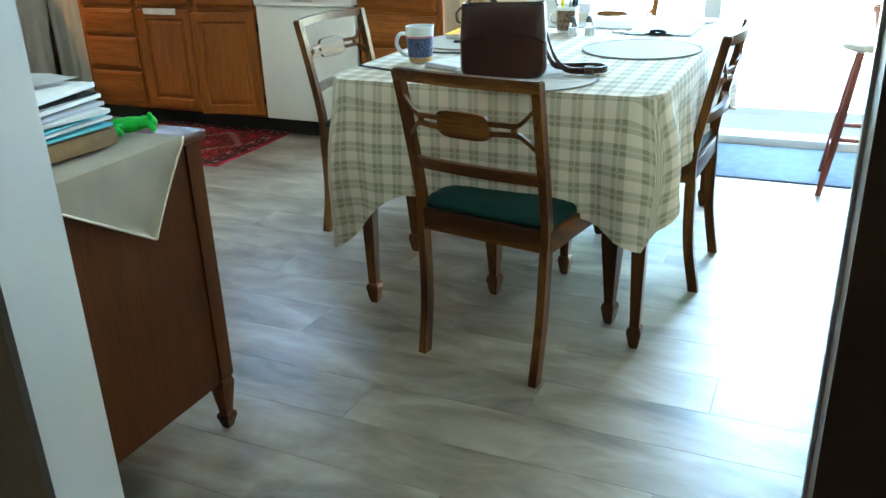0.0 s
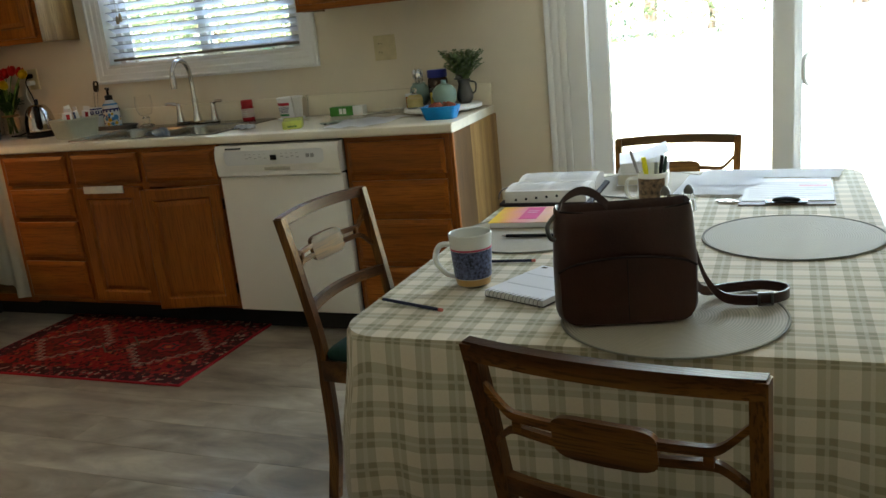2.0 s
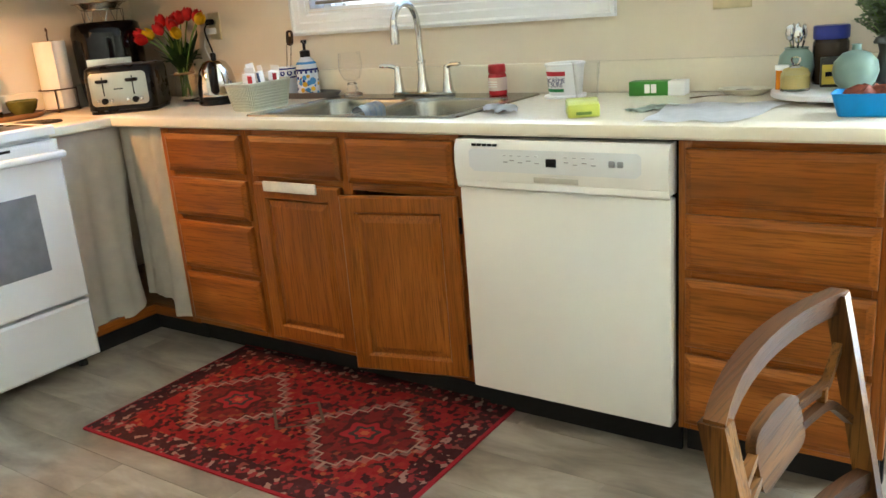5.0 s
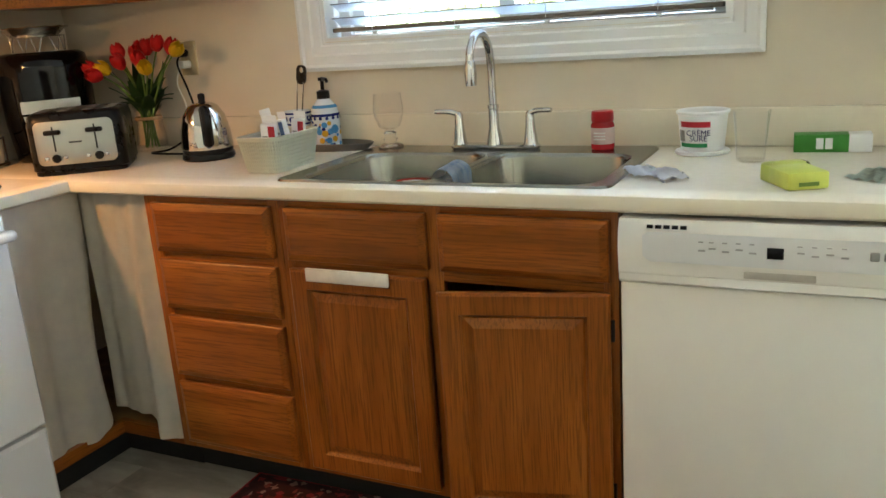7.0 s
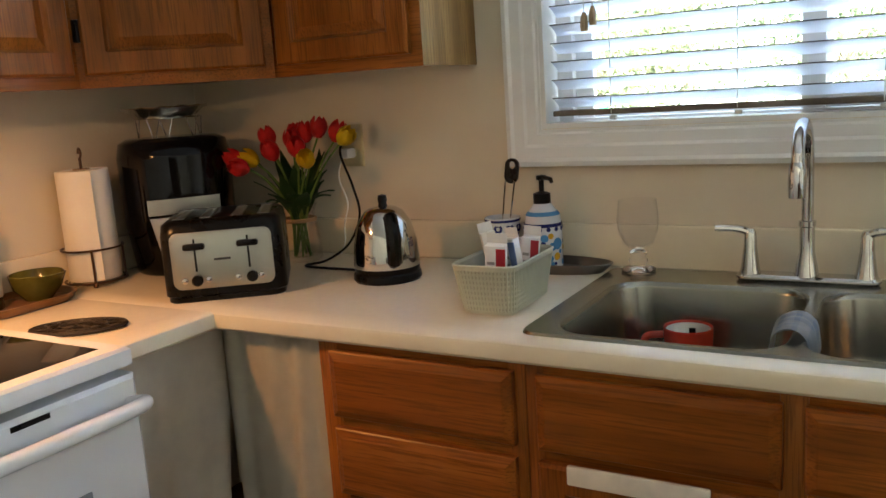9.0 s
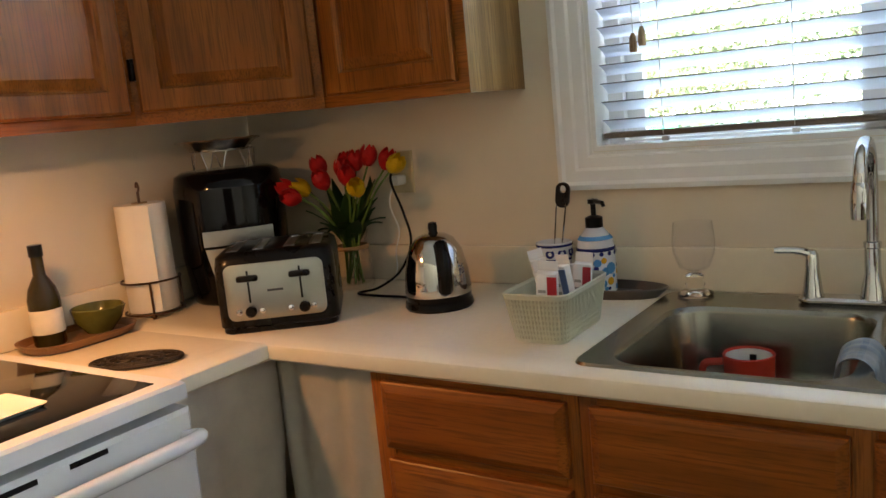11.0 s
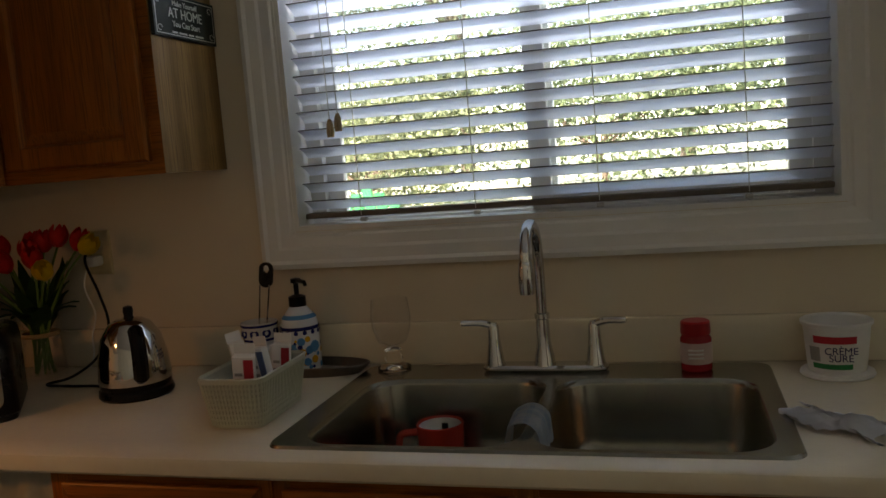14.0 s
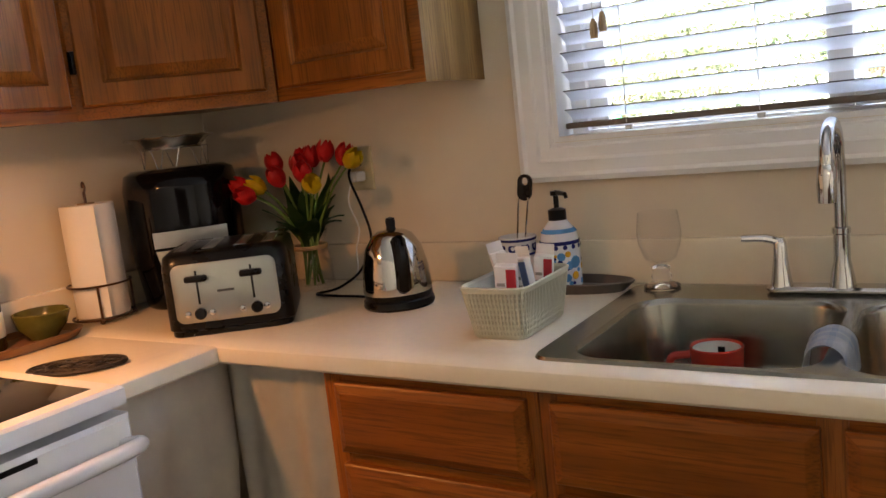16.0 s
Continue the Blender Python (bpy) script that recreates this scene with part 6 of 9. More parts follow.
# added inner wall, its darker mint painting shade behind the weave
part("liner", loft([rrect(0, 0, w, d, 0.022, z) for z, w, d in ((0.003, 0.104, 0.209), (0.094, 0.129, 0.239))], cap=False), plain("mint_liner_shade", (0.42, 0.42, 0.33), 0.6), bk, "", 50)
part("weave_ring", bm, mint, bk, "woven plastic rings", 50)
bm = bmesh.new()
P0, P1 = rrect(0, 0, 0.108, 0.213, 0.022, 0.004, 6), rrect(0, 0, 0.133, 0.244, 0.022, 0.094, 6)
def along(poly, s):
    tot = sum(math.dist(a, b) for a, b in zip(poly, poly[1:] + poly[:1]))
    s = s % 1 * tot
    for a, b in zip(poly, poly[1:] + poly[:1]):
        d = math.dist(a, b)
        if s <= d and d > 0:
            return Vector(a).lerp(Vector(b), s / d)
        s -= d
    return Vector(poly[0])
for k in range(92):
    tube((along(P0, k / 92), along(P1, k / 92)), 0.0022, 4, bm)
part("weave_stake", bm, mint, bk, "upright plastic stakes", 50)
box_white, box_red = plain("carton_white", (0.76, 0.75, 0.73), 0.5, var=0.03), plain("carton_red", (0.5, 0.03, 0.04), 0.45)
box_blue = plain("carton_blue", (0.10, 0.16, 0.32), 0.45)


def carton(x, y, z, w, d, h, rx, ry, rz, label, accent=None, text=None):
    t = thing("carton", (0, 0, 0), label, "carton", "cartons in the basket")
    m = pose(*bc, 0, 0, BASKET_TURN) @ pose(x, y * 0.9, z, rx, ry, rz)
    part("box", B(-w / 2, w / 2, -d / 2, d / 2, 0, h, 0.001), box_white, t)
    part("flap", B(-w / 2, w / 2, d / 2 - 0.001, d / 2 + 0.0005, h, h + 0.02), box_white, t, "", 0)
    if accent:
        part("stripe", B(w * 0.05, w / 2 + 0.0005, -d / 2 - 0.0008, -d / 2 + 0.001, h * 0.3, h * 0.95), accent, t, "coloured printed panel", 0)
        for k in range(3):
            part("print_bar", B(-w * 0.4, -w * 0.02, -d / 2 - 0.0008, -d / 2 + 0.001, h * (0.3 + 0.16 * k), h * (0.36 + 0.16 * k)), grey_print, t, "", 0)
    t.matrix_basis = m


carton(-0.004, -0.040, 0.03, 0.040, 0.022, 0.100, 8, 4, 12, "white medicine carton with a red printed panel", box_red)
carton(0.028, 0.000, 0.03, 0.032, 0.02, 0.105, 6, -5, -14, "white medicine carton with a blue printed panel", box_blue)
carton(0.030, 0.055, 0.03, 0.035, 0.02, 0.10, 4, 6, 10, "white medicine carton with a red end", box_red)
carton(-0.018, 0.015, 0.03, 0.03, 0.018, 0.115, -6, -10, 40, "plain white open carton", None)
carton(0.010, 0.085, 0.03, 0.036, 0.02, 0.09, 0, 8, -30, "plain white slim carton", None)
for (x, y), lab in (((-0.03, -0.085), "small white pill box with a round lid"), ((-0.025, -0.045), "small white plastic tub")):
    m = bk.matrix_basis @ Vector((x, y, 0.058))
    solo("pill_box", lathe(((0, 0), (0.022, 0), (0.023, 0.003), (0.023, 0.016), (0.024, 0.017), (0.024, 0.024), (0.021, 0.026), (0, 0.026)), 20), paper_white, (m.x, m.y, TOP + 0.004 if y > -0.05 else TOP + 0.055), lab, "box")
    if y <= -0.05:
        solo("folded_leaflet", rounded(0.07, 0.09, 0, 0.05, 0.006, 0.004), cream_paper, (m.x + 0.02, m.y + 0.03, TOP + 0.0045), "folded paper leaflets lying in the basket", "leaflet")

# tray, painted cup and soap dispenser
ty = (1.165, 4.515, TOP)
bm = loft([[(0.165 * k * math.cos(a), 0.060 * k * math.sin(a), z) for a in np.linspace(0, 2 * math.pi, 33)[:-1]] for k, z in ((0.8, 0.0), (0.85, 0.0), (1.0, 0.022), (0.985, 0.024), (0.84, 0.005), (0.2, 0.004))])
solo("oval_tray", bm, plain("pewter_tray", (0.16, 0.145, 0.13), 0.35, 0.6), ty, "dark oval metal tray holding soap and brushes", "tray", smooth=40)
cob = plain("cobalt_glaze", (0.02, 0.03, 0.16), 0.2, relief=0)
majolica = plain("majolica_white", (0.62, 0.65, 0.68), 0.18, relief=0, var=0.03)
ochre = plain("ochre_glaze", (0.65, 0.36, 0.03), 0.25, relief=0)
sky_glaze = plain("sky_blue_glaze", (0.08, 0.26, 0.52), 0.25, relief=0)
sc = (1.158, 4.525, TOP + 0.005)
t = thing("soap_dispenser", sc, "painted majolica soap dispenser with a black pump", "soap dispenser")
t.matrix_basis = t.matrix_basis @ Matrix.Scale(1.2, 4)
prof = ((0, 0), (0.034, 0), (0.037, 0.004), (0.037, 0.085), (0.033, 0.105), (0.020, 0.122), (0.016, 0.128), (0, 0.128))
part("bottle", lathe(prof, 28, sc), majolica, t)
part("band", lathe(((0.0372, 0.083), (0.0378, 0.084), (0.0378, 0.089), (0.0368, 0.09)), 28, sc), cob, t, "cobalt band")
part("collar_band", lathe(((0.0335, 0.1045), (0.034, 0.105), (0.0285, 0.112), (0.028, 0.1115)), 28, sc), sky_glaze, t, "blue band")
for k in range(14):
    a = 2 * math.pi * k / 14
    part("scallop", lathe(((0, 0), (0.0045, 0.0005), (0.0045, 0.001), (0, 0.0018)), 8), cob, t).matrix_basis = Matrix.Translation(Vector((0.0372 * math.cos(a), 0.0372 * math.sin(a), 0.079))) @ Matrix.Rotation(a, 4, "Z") @ Matrix.Rotation(math.pi / 2, 4, "Y") @ Matrix.Translation(Vector(sc))
fa = math.atan2(2.78 - sc[1], 2.0 - sc[0])
for da, z, r, mt in ((0, 0.040, 0.009, ochre), (0.0, 0.062, 0.008, sky_glaze), (0.42, 0.045, 0.0085, sky_glaze), (-0.4, 0.045, 0.0085, sky_glaze), (0.25, 0.022, 0.008, sky_glaze), (-0.25, 0.022, 0.008, ochre), (0.35, 0.066, 0.006, ochre), (0.75, 0.05, 0.012, sky_glaze), (0.7, 0.025, 0.008, ochre)):
    a = fa + da
    part("painted_flower", lathe(((0, 0.0), (r, 0.0003), (r * 0.9, 0.0012), (0, 0.0018)), 9), mt, t, "painted petal").matrix_basis = Matrix.Translation(Vector((0.0366 * math.cos(a), 0.0366 * math.sin(a), z))) @ Matrix.Rotation(a, 4, "Z") @ Matrix.Rotation(math.pi / 2, 4, "Y") @ Matrix.Translation(Vector(sc))
rp = random.Random(12)
for k in range(30):
    a, z, r = fa + rp.uniform(-1.5, 1.5), rp.uniform(0.008, 0.074), rp.uniform(0.003, 0.0065)
    part("painted_leaf", lathe(((0, 0.0), (r, 0.0003), (r * 0.9, 0.001), (0, 0.0014)), 7), (cob, sky_glaze, cob, ochre)[k % 4], t, "painted petal").matrix_basis = Matrix.Translation(Vector((0.0366 * math.cos(a), 0.0366 * math.sin(a), z))) @ Matrix.Rotation(a, 4, "Z") @ Matrix.Rotation(math.pi / 2, 4, "Y") @ Matrix.Translation(Vector(sc))
part("pump_collar", lathe(((0, 0.127), (0.017, 0.127), (0.017, 0.146), (0.010, 0.149), (0.005, 0.15), (0.005, 0.172), (0.010, 0.173), (0.010, 0.181), (0, 0.182)), 18, sc), black_plastic, t, "black pump")
part("nozzle", tube(((sc[0], sc[1], sc[2] + 0.178), (sc[0] + 0.03, sc[1] - 0.025, sc[2] + 0.177), (sc[0] + 0.033, sc[1] - 0.027, sc[2] + 0.170)), [0.005, 0.004, 0.0035], 8), black_plastic, t)
cu = (1.050, 4.530, TOP + 0.005)
t = thing("painted_cup", cu, "white cup painted with cobalt scrolls holding a strainer", "cup")
t.matrix_basis = t.matrix_basis @ Matrix.Scale(1.22, 4)
part("cup", lathe(((0, 0), (0.030, 0), (0.033, 0.004), (0.030, 0.045), (0.036, 0.095), (0.034, 0.096), (0.027, 0.045), (0.029, 0.006), (0, 0.005)), 28, cu), majolica, t)
for z, r in ((0.088, 0.0352), (0.060, 0.0318), (0.004, 0.0332)):
    part("band", lathe(((r, z), (r + 0.0008, z + 0.0005), (r + 0.0013, z + 0.0045), (r + 0.0004, z + 0.005)), 28, cu), cob, t, "cobalt band")
for k in range(9):
    a = 2 * math.pi * k / 9
    part("scroll", lathe(((0.004, 0), (0.009, 0.0003), (0.009, 0.001), (0.004, 0.0015)), 10), cob, t, "cobalt scroll").matrix_basis = Matrix.Translation(Vector((0.0335 * math.cos(a), 0.0335 * math.sin(a), 0.076))) @ Matrix.Rotation(a, 4, "Z") @ Matrix.Rotation(math.pi / 2 - 0.1, 4, "Y") @ Matrix.Translation(Vector(cu))
t = thing("kitchen_peeler", cu, "steel wire-handled tool with a black loop end standing in the cup", "utensil")
for s in (-1, 1):
    part("wire", tube(((cu[0] + s * 0.008, cu[1] - 0.01, cu[2] + 0.01), (cu[0] + 0.028 + s * 0.012, cu[1] - 0.005, cu[2] + 0.205)), 0.0020, 6), chrome, t)
bm = bmesh.new()
m = pose(cu[0] + 0.032, cu[1] - 0.004, cu[2] + 0.228, 0, 8, 0)
ring_o, ring_i = rrect(0, 0, 0.035, 0.060, 0.0165, 0, 6), rrect(0, 0.014, 0.016, 0.018, 0.0078, 0, 6)
vo_, vi_ = [bm.verts.new(q) for q in ring_o], [bm.verts.new(q) for q in ring_i]
bmesh.ops.triangle_fill(bm, edges=[bm.edges.new((l[k], l[(k + 1) % len(l)])) for l in (vo_, vi_) for k in range(len(l))], use_beauty=True)
bmesh.ops.solidify(bm, geom=bm.faces[:], thickness=0.006)
bm.transform(m @ pose(0, 0, 0, 90, 0, 0))
part("grip", bm, black_plastic, t, "black plastic loop")

# sign on the side of the wall cabinet
sg = (0.9695, 4.4685, 1.725)
t = thing("sign", sg, "black and white hanging sign with welcoming words on the cabinet side", "sign")
part("board", B(0.9695, 0.9795, 4.345, 4.592, 1.677, 1.773, 0.001), plain("sign_black", (0.012, 0.02, 0.015), 0.35), t, "", 0)
chalk = plain("chalk_white", (0.6, 0.62, 0.58), 0.6)
part("border", rings(4.352, 4.585, 1.683, 1.767, ((0, 0), (0, 0.0008), (0.002, 0.0008), (0.002, 0)), lambda u, v, h: (0.9796 + h, u, v), cap=False), chalk, t, "", 0)
fw = Matrix(((0, 0, 1, 0), (1, 0, 0, 0), (0, 1, 0, 0), (0, 0, 0, 1)))
for body, z, size in (("Make Yourself", 1.753, 0.017), ("AT HOME", 1.731, 0.031), ("You Can Start", 1.708, 0.019)):
    part("lettering", text_mesh(body, size, Matrix.Translation((0.9798, 4.4685, z)) @ fw), chalk, t, "chalk-white lettering", 0)
for a, b in ((4.41, 4.43), (4.437, 4.468), (4.475, 4.495), (4.502, 4.535)):
    part("lettering_bar", B(0.9796, 0.9802, a, b, 1.688, 1.692), chalk, t, "", 0)
for y, z in ((4.365, 1.755), (4.572, 1.755), (4.365, 1.695), (4.572, 1.695)):
    part("corner_scroll", tube([(0.9802, y + 0.008 * math.cos(a), z + 0.006 * math.sin(a)) for a in np.linspace(0, 5.2, 12)], 0.001, 4), chalk, t)

t.matrix_basis = Matrix.Translation((0, 0, 0.014)) @ t.matrix_basis

# wooden tray with bowl and bottle by the stove
wt = (0.115, 3.86, TOP)
olive = plain("olive_glaze", (0.12, 0.12, 0.025), 0.2, relief=0, var=0.3)
solo("wooden_tray", loft([rrect(0, 0, w, d, 0.07, z) for z, w, d in ((0, 0.15, 0.24), (0.006, 0.165, 0.255), (0.022, 0.18, 0.27), (0.022, 0.17, 0.26), (0.008, 0.15, 0.24))]), wood("tray_wood", (0.16, 0.07, 0.025), (0.25, 0.12, 0.045), (0.34, 0.18, 0.07), 1), wt, "oval wooden tray holding a bowl and bottles", "tray", smooth=40)
t = thing("bowl", (0.115, 3.92, TOP + 0.008), "olive green pottery bowl with a pouring lip", "bowl")
bm = lathe(((0, 0), (0.03, 0), (0.034, 0.005), (0.055, 0.03), (0.062, 0.062), (0.058, 0.064), (0.05, 0.032), (0.028, 0.012), (0, 0.01)), 28, (0.115, 3.92, TOP + 0.008))
for v in bm.verts:
    if v.co.x > 0.16 and v.co.z > TOP + 0.05:
        v.co.x += 0.012
part("dish", bm, olive, t)
t = thing("oil_bottle", (0.10, 3.80, TOP + 0.008), "dark green glass bottle with a pale label and dark cap", "bottle")
part("glass", lathe(((0, 0), (0.033, 0), (0.036, 0.005), (0.036, 0.11), (0.03, 0.135), (0.014, 0.165), (0.013, 0.21), (0, 0.21)), 24, (0.10, 3.80, TOP + 0.008)), plain("dark_bottle_glass", (0.030, 0.024, 0.006), 0.06, relief=0), t)
part("label", lathe(((0.0362, 0.03), (0.0366, 0.031), (0.0366, 0.085), (0.0362, 0.086)), 24, (0.10, 3.80, TOP + 0.008)), cream_paper, t, "cream paper label")
part("cap", lathe(((0, 0.208), (0.016, 0.208), (0.016, 0.235), (0, 0.236)), 16, (0.10, 3.80, TOP + 0.008)), black_plastic, t)
# cast trivet
tv = (0.441, 3.780, TOP)
t = thing("trivet", tv, "oval cast iron trivet with openwork scrolls", "trivet", turn=33)
for k in (1.0, 0.62):
    part("ring", tube([(0.095 * k * math.cos(a), 0.055 * k * math.sin(a), 0.006) for a in np.linspace(0, 2 * math.pi, 33)[:-1]], 0.0045, 6, closed=True), iron, t)
for k in range(10):
    a = 2 * math.pi * k / 10
    part("scroll", tube([(0.075 * math.cos(a) + 0.016 * math.cos(q), 0.043 * math.sin(a) + 0.012 * math.sin(q), 0.006) for q in np.linspace(0, 2 * math.pi, 13)[:-1]], 0.003, 5, closed=True), iron, t)
for k in range(5):
    a = 2 * math.pi * k / 5
    part("scroll", tube([(0.03 * math.cos(a) + 0.018 * math.cos(q), 0.017 * math.sin(a) + 0.012 * math.sin(q), 0.006) for q in np.linspace(0, 2 * math.pi, 13)[:-1]], 0.003, 5, closed=True), iron, t)
part("foot", lathe(((0, 0), (0.006, 0), (0.005, 0.004), (0, 0.004)), 8), iron, t)
solo("spoon_rest", loft([rrect(0, 0, w, w, 0.012, z) for z, w in ((0, 0.12), (0.004, 0.13), (0.008, 0.14), (0.005, 0.12))]), white_ceramic, (0.50, 3.44, 0.9275), "square white spoon rest on the cooktop", "spoon rest", smooth=40)
# towel on the oven handle
bm = bmesh.new()
grid = []
for j in range(22):
    v = j / 21
    s = v * 0.72 - 0.30
    row = []
    for k in range(13):
        u = k / 12
        if s < 0:
            x, z = SF + 0.076 + 0.006 * math.sin(u * 12), 0.850 + s
        else:
            x, z = SF + 0.028 + 0.004 * math.sin(u * 11), 0.850 - min(s, 0.24)
        row.append(bm.verts.new((x - (SF + 0.06), 3.14 + 0.23 * u - 3.25 + 0.006 * math.sin(5 * v), z - 0.55)))
    grid.append(row)
for a, b in zip(grid, grid[1:]):
    for k in range(12):
        bm.faces.new((a[k], a[k + 1], b[k + 1], b[k]))
bmesh.ops.solidify(bm, geom=bm.faces[:], thickness=0.003)
solo("dish_towel", bm, plain("red_towel", (0.55, 0.035, 0.04), 0.95, relief=0.6, grain=400, var=0.25, scale=50), (SF + 0.06, 3.25, 0.55), "red dish towel hanging from the oven handle", "towel", smooth=60)

# ---- things on the counter by the patio door ----
lime = plain("lime_plastic", (0.52, 0.55, 0.10), 0.35, relief=0.1)
t = thing("sponge_pack", (2.545, 4.11, TOP), "lime green sponge pack half out of its clear wrap", "sponge", turn=28)
part("sponge", B(-0.042, 0.042, -0.065, 0.065, 0, 0.036, 0.006), lime, t)
part("wrap", B(-0.044, 0.044, 0.020, 0.068, 0.0, 0.040, 0.006), glass_mat("clear_film", (0.97, 1, 0.9), 0.15, 1.1), t, "crinkled clear film")
part("print", B(-0.02, 0.02, -0.0662, -0.0645, 0.008, 0.016), plain("green_mark", (0.12, 0.2, 0.03), 0.5), t, "", 0)
solo("plastic_cup", lathe(((0, 0), (0.030, 0), (0.032, 0.003), (0.042, 0.115), (0.044, 0.117), (0.042, 0.118), (0.040, 0.115), (0.030, 0.005), (0, 0.004)), 28), thin_glass, (2.435, 4.375, TOP), "empty clear plastic cup on the counter", "cup", smooth=60)
t = thing("tissue_carton", (2.605, 4.52, TOP), "green and white carton lying on the counter", "carton", turn=4)
part("box", B(-0.085, 0.085, -0.027, 0.027, 0, 0.042, 0.0015), plain("carton_green", (0.05, 0.24, 0.03), 0.5), t)
part("end_panel", B(0.035, 0.0856, -0.0276, 0.0276, -0.0001, 0.0426, 0.0015), box_white, t, "white end")
for x in (-0.028, -0.008):
    part("print_patch", B(x - 0.008, x + 0.008, -0.0282, -0.0265, 0.008, 0.034), box_white, t, "", 0)


def sheet(corners, name, mt, label, cat, lift=0.004, n=12, seed=1, z=TOP):
    """A slightly rumpled sheet of paper spanning four corners."""
    r = random.Random(seed)
    f1, f2 = r.uniform(4, 7), r.uniform(3, 6)
    a, b, c, d = (Vector((*q, 0)) for q in corners)
    ctr = (a + b + c + d) / 4
    bm = bmesh.new()
    g = [[bm.verts.new(a.lerp(b, i / n).lerp(d.lerp(c, i / n), j / n) - ctr + Vector((0, 0, 0.0008 + lift * (0.5 + 0.5 * math.sin(f1 * i / n * 3 + f2 * j / n * 2))))) for i in range(n + 1)] for j in range(n + 1)]
    for p, q in zip(g, g[1:]):
        for i in range(n):
            bm.faces.new((p[i], p[i + 1], q[i + 1], q[i]))
    bmesh.ops.solidify(bm, geom=bm.faces[:], thickness=0.0006)
    return solo(name, bm, mt, (ctr.x, ctr.y, z), label, cat, smooth=60)


newsprint = plain("grey_newsprint", (0.76, 0.74, 0.71), 0.8, var=0.08, scale=25, relief=0.3)
sheet(((2.76, 3.985), (2.99, 4.0), (3.03, 4.33), (2.72, 4.30)), "paper_sheet", newsprint, "rumpled grey paper sheet spread on the counter", "paper", 0.006, seed=3)
sheet(((2.635, 4.17), (2.70, 4.13), (2.76, 4.26), (2.69, 4.29)), "seed_packet", plain("packet_green", (0.42, 0.48, 0.36), 0.5, var=0.3, scale=60), "small green and white paper packet", "packet", 0.006, seed=5)
# crumpled napkin beside the sink
bm = bmesh.new()
g = []
for j in range(16):
    g.append([])
    for i in range(16):
        u, v = i / 15 - 0.5, j / 15 - 0.5
        z = 0.004 + 0.016 * abs(math.sin(9 * u + 4 * v)) * math.exp(-6 * (u * u + v * v)) + 0.006 * math.sin(21 * u - 13 * v) ** 2
        g[-1].append(bm.verts.new((u * 0.16 + 0.02 * math.sin(7 * v), v * 0.085 - 0.05 * u + 0.012 * math.sin(9 * u), z)))
for p, q in zip(g, g[1:]):
    for i in range(15):
        bm.faces.new((p[i], p[i + 1], q[i + 1], q[i]))
bmesh.ops.solidify(bm, geom=bm.faces[:], thickness=0.001)
solo("napkin", bm, paper_white, (2.255, 4.165, TOP + 0.0005), "crumpled white paper napkin beside the sink", "napkin", turn=-25, smooth=60)
celadon = plain("celadon_glaze", (0.19, 0.27, 0.22), 0.3, relief=0.02, var=0.08)
t = thing("oval_dish", (2.865, 4.50, TOP), "small cream dish with dried bits on it", "dish")
part("dish", loft([[(2.865 + 0.075 * k * math.cos(a), 4.50 + 0.045 * k * math.sin(a), TOP + z) for a in np.linspace(0, 2 * math.pi, 29)[:-1]] for k, z in ((0.6, 0), (0.7, 0.001), (1.0, 0.018), (0.97, 0.02), (0.68, 0.006), (0.1, 0.005))]), plain("cream_glaze", (0.62, 0.57, 0.45), 0.4), t)
solo("dried_herbs", loft([[(0.04 * k * math.cos(a) * (1 + 0.2 * math.sin(5 * a)), 0.018 * k * math.sin(a), z) for a in np.linspace(0, 2 * math.pi, 21)[:-1]] for k, z in ((0.9, 0), (1, 0.004), (0.5, 0.01), (0.1, 0.011))]), plain("dried_brown", (0.13, 0.08, 0.05), 0.9, relief=0.9), (2.865, 4.50, TOP + 0.006), "dried brown herbs lying in the dish", "herbs")
solo("fork", tube(spline(((-0.06, 0, 0.003), (0, 0, 0.006), (0.05, 0, 0.004), (0.08, 0, 0.003))), [0.004] * 4 + [0.0025] * 9 + [0.003] * 6, 6), chrome, (2.79, 4.43, TOP), "thin steel fork handle on the counter", "fork", turn=35)
# round board
BRD = (3.135, 4.415)
t = thing("serving_board", (*BRD, TOP), "round white marble serving board on low feet", "board")
part("board", lathe(((0, 0.012), (0.170, 0.012), (0.175, 0.015), (0.175, 0.026), (0.171, 0.029), (0, 0.029)), 40, (*BRD, TOP)), plain("white_marble", (0.72, 0.70, 0.66), 0.3, var=0.06, scale=12, relief=0), t)
for k in range(3):
    a = 2 * math.pi * k / 3
    part("foot", lathe(((0, 0), (0.012, 0), (0.012, 0.012), (0, 0.012)), 10, (BRD[0] + 0.11 * math.cos(a), BRD[1] + 0.11 * math.sin(a), TOP)), white_paint, t)
BT = TOP + 0.0292
t = thing("butter_dish", (3.03, 4.355, BT), "glass dish of yellow butter with a knobbed glass lid", "butter dish")
part("dish", lathe(((0, 0), (0.035, 0), (0.037, 0.003), (0.037, 0.006), (0, 0.006)), 24, (3.03, 4.355, BT)), clear_glass, t)
part("butter", lathe(((0, 0.0062), (0.029, 0.0062), (0.030, 0.036), (0.026, 0.04), (0, 0.04)), 20, (3.03, 4.355, BT)), plain("butter", (0.72, 0.58, 0.20), 0.5), t, "pale yellow butter")
part("lid", lathe(((0.036, 0.0065), (0.036, 0.042), (0.03, 0.055), (0.012, 0.062), (0.008, 0.066), (0.014, 0.076), (0.012, 0.084), (0, 0.086)), 24, (3.03, 4.355, BT)), clear_glass, t, "", 60)
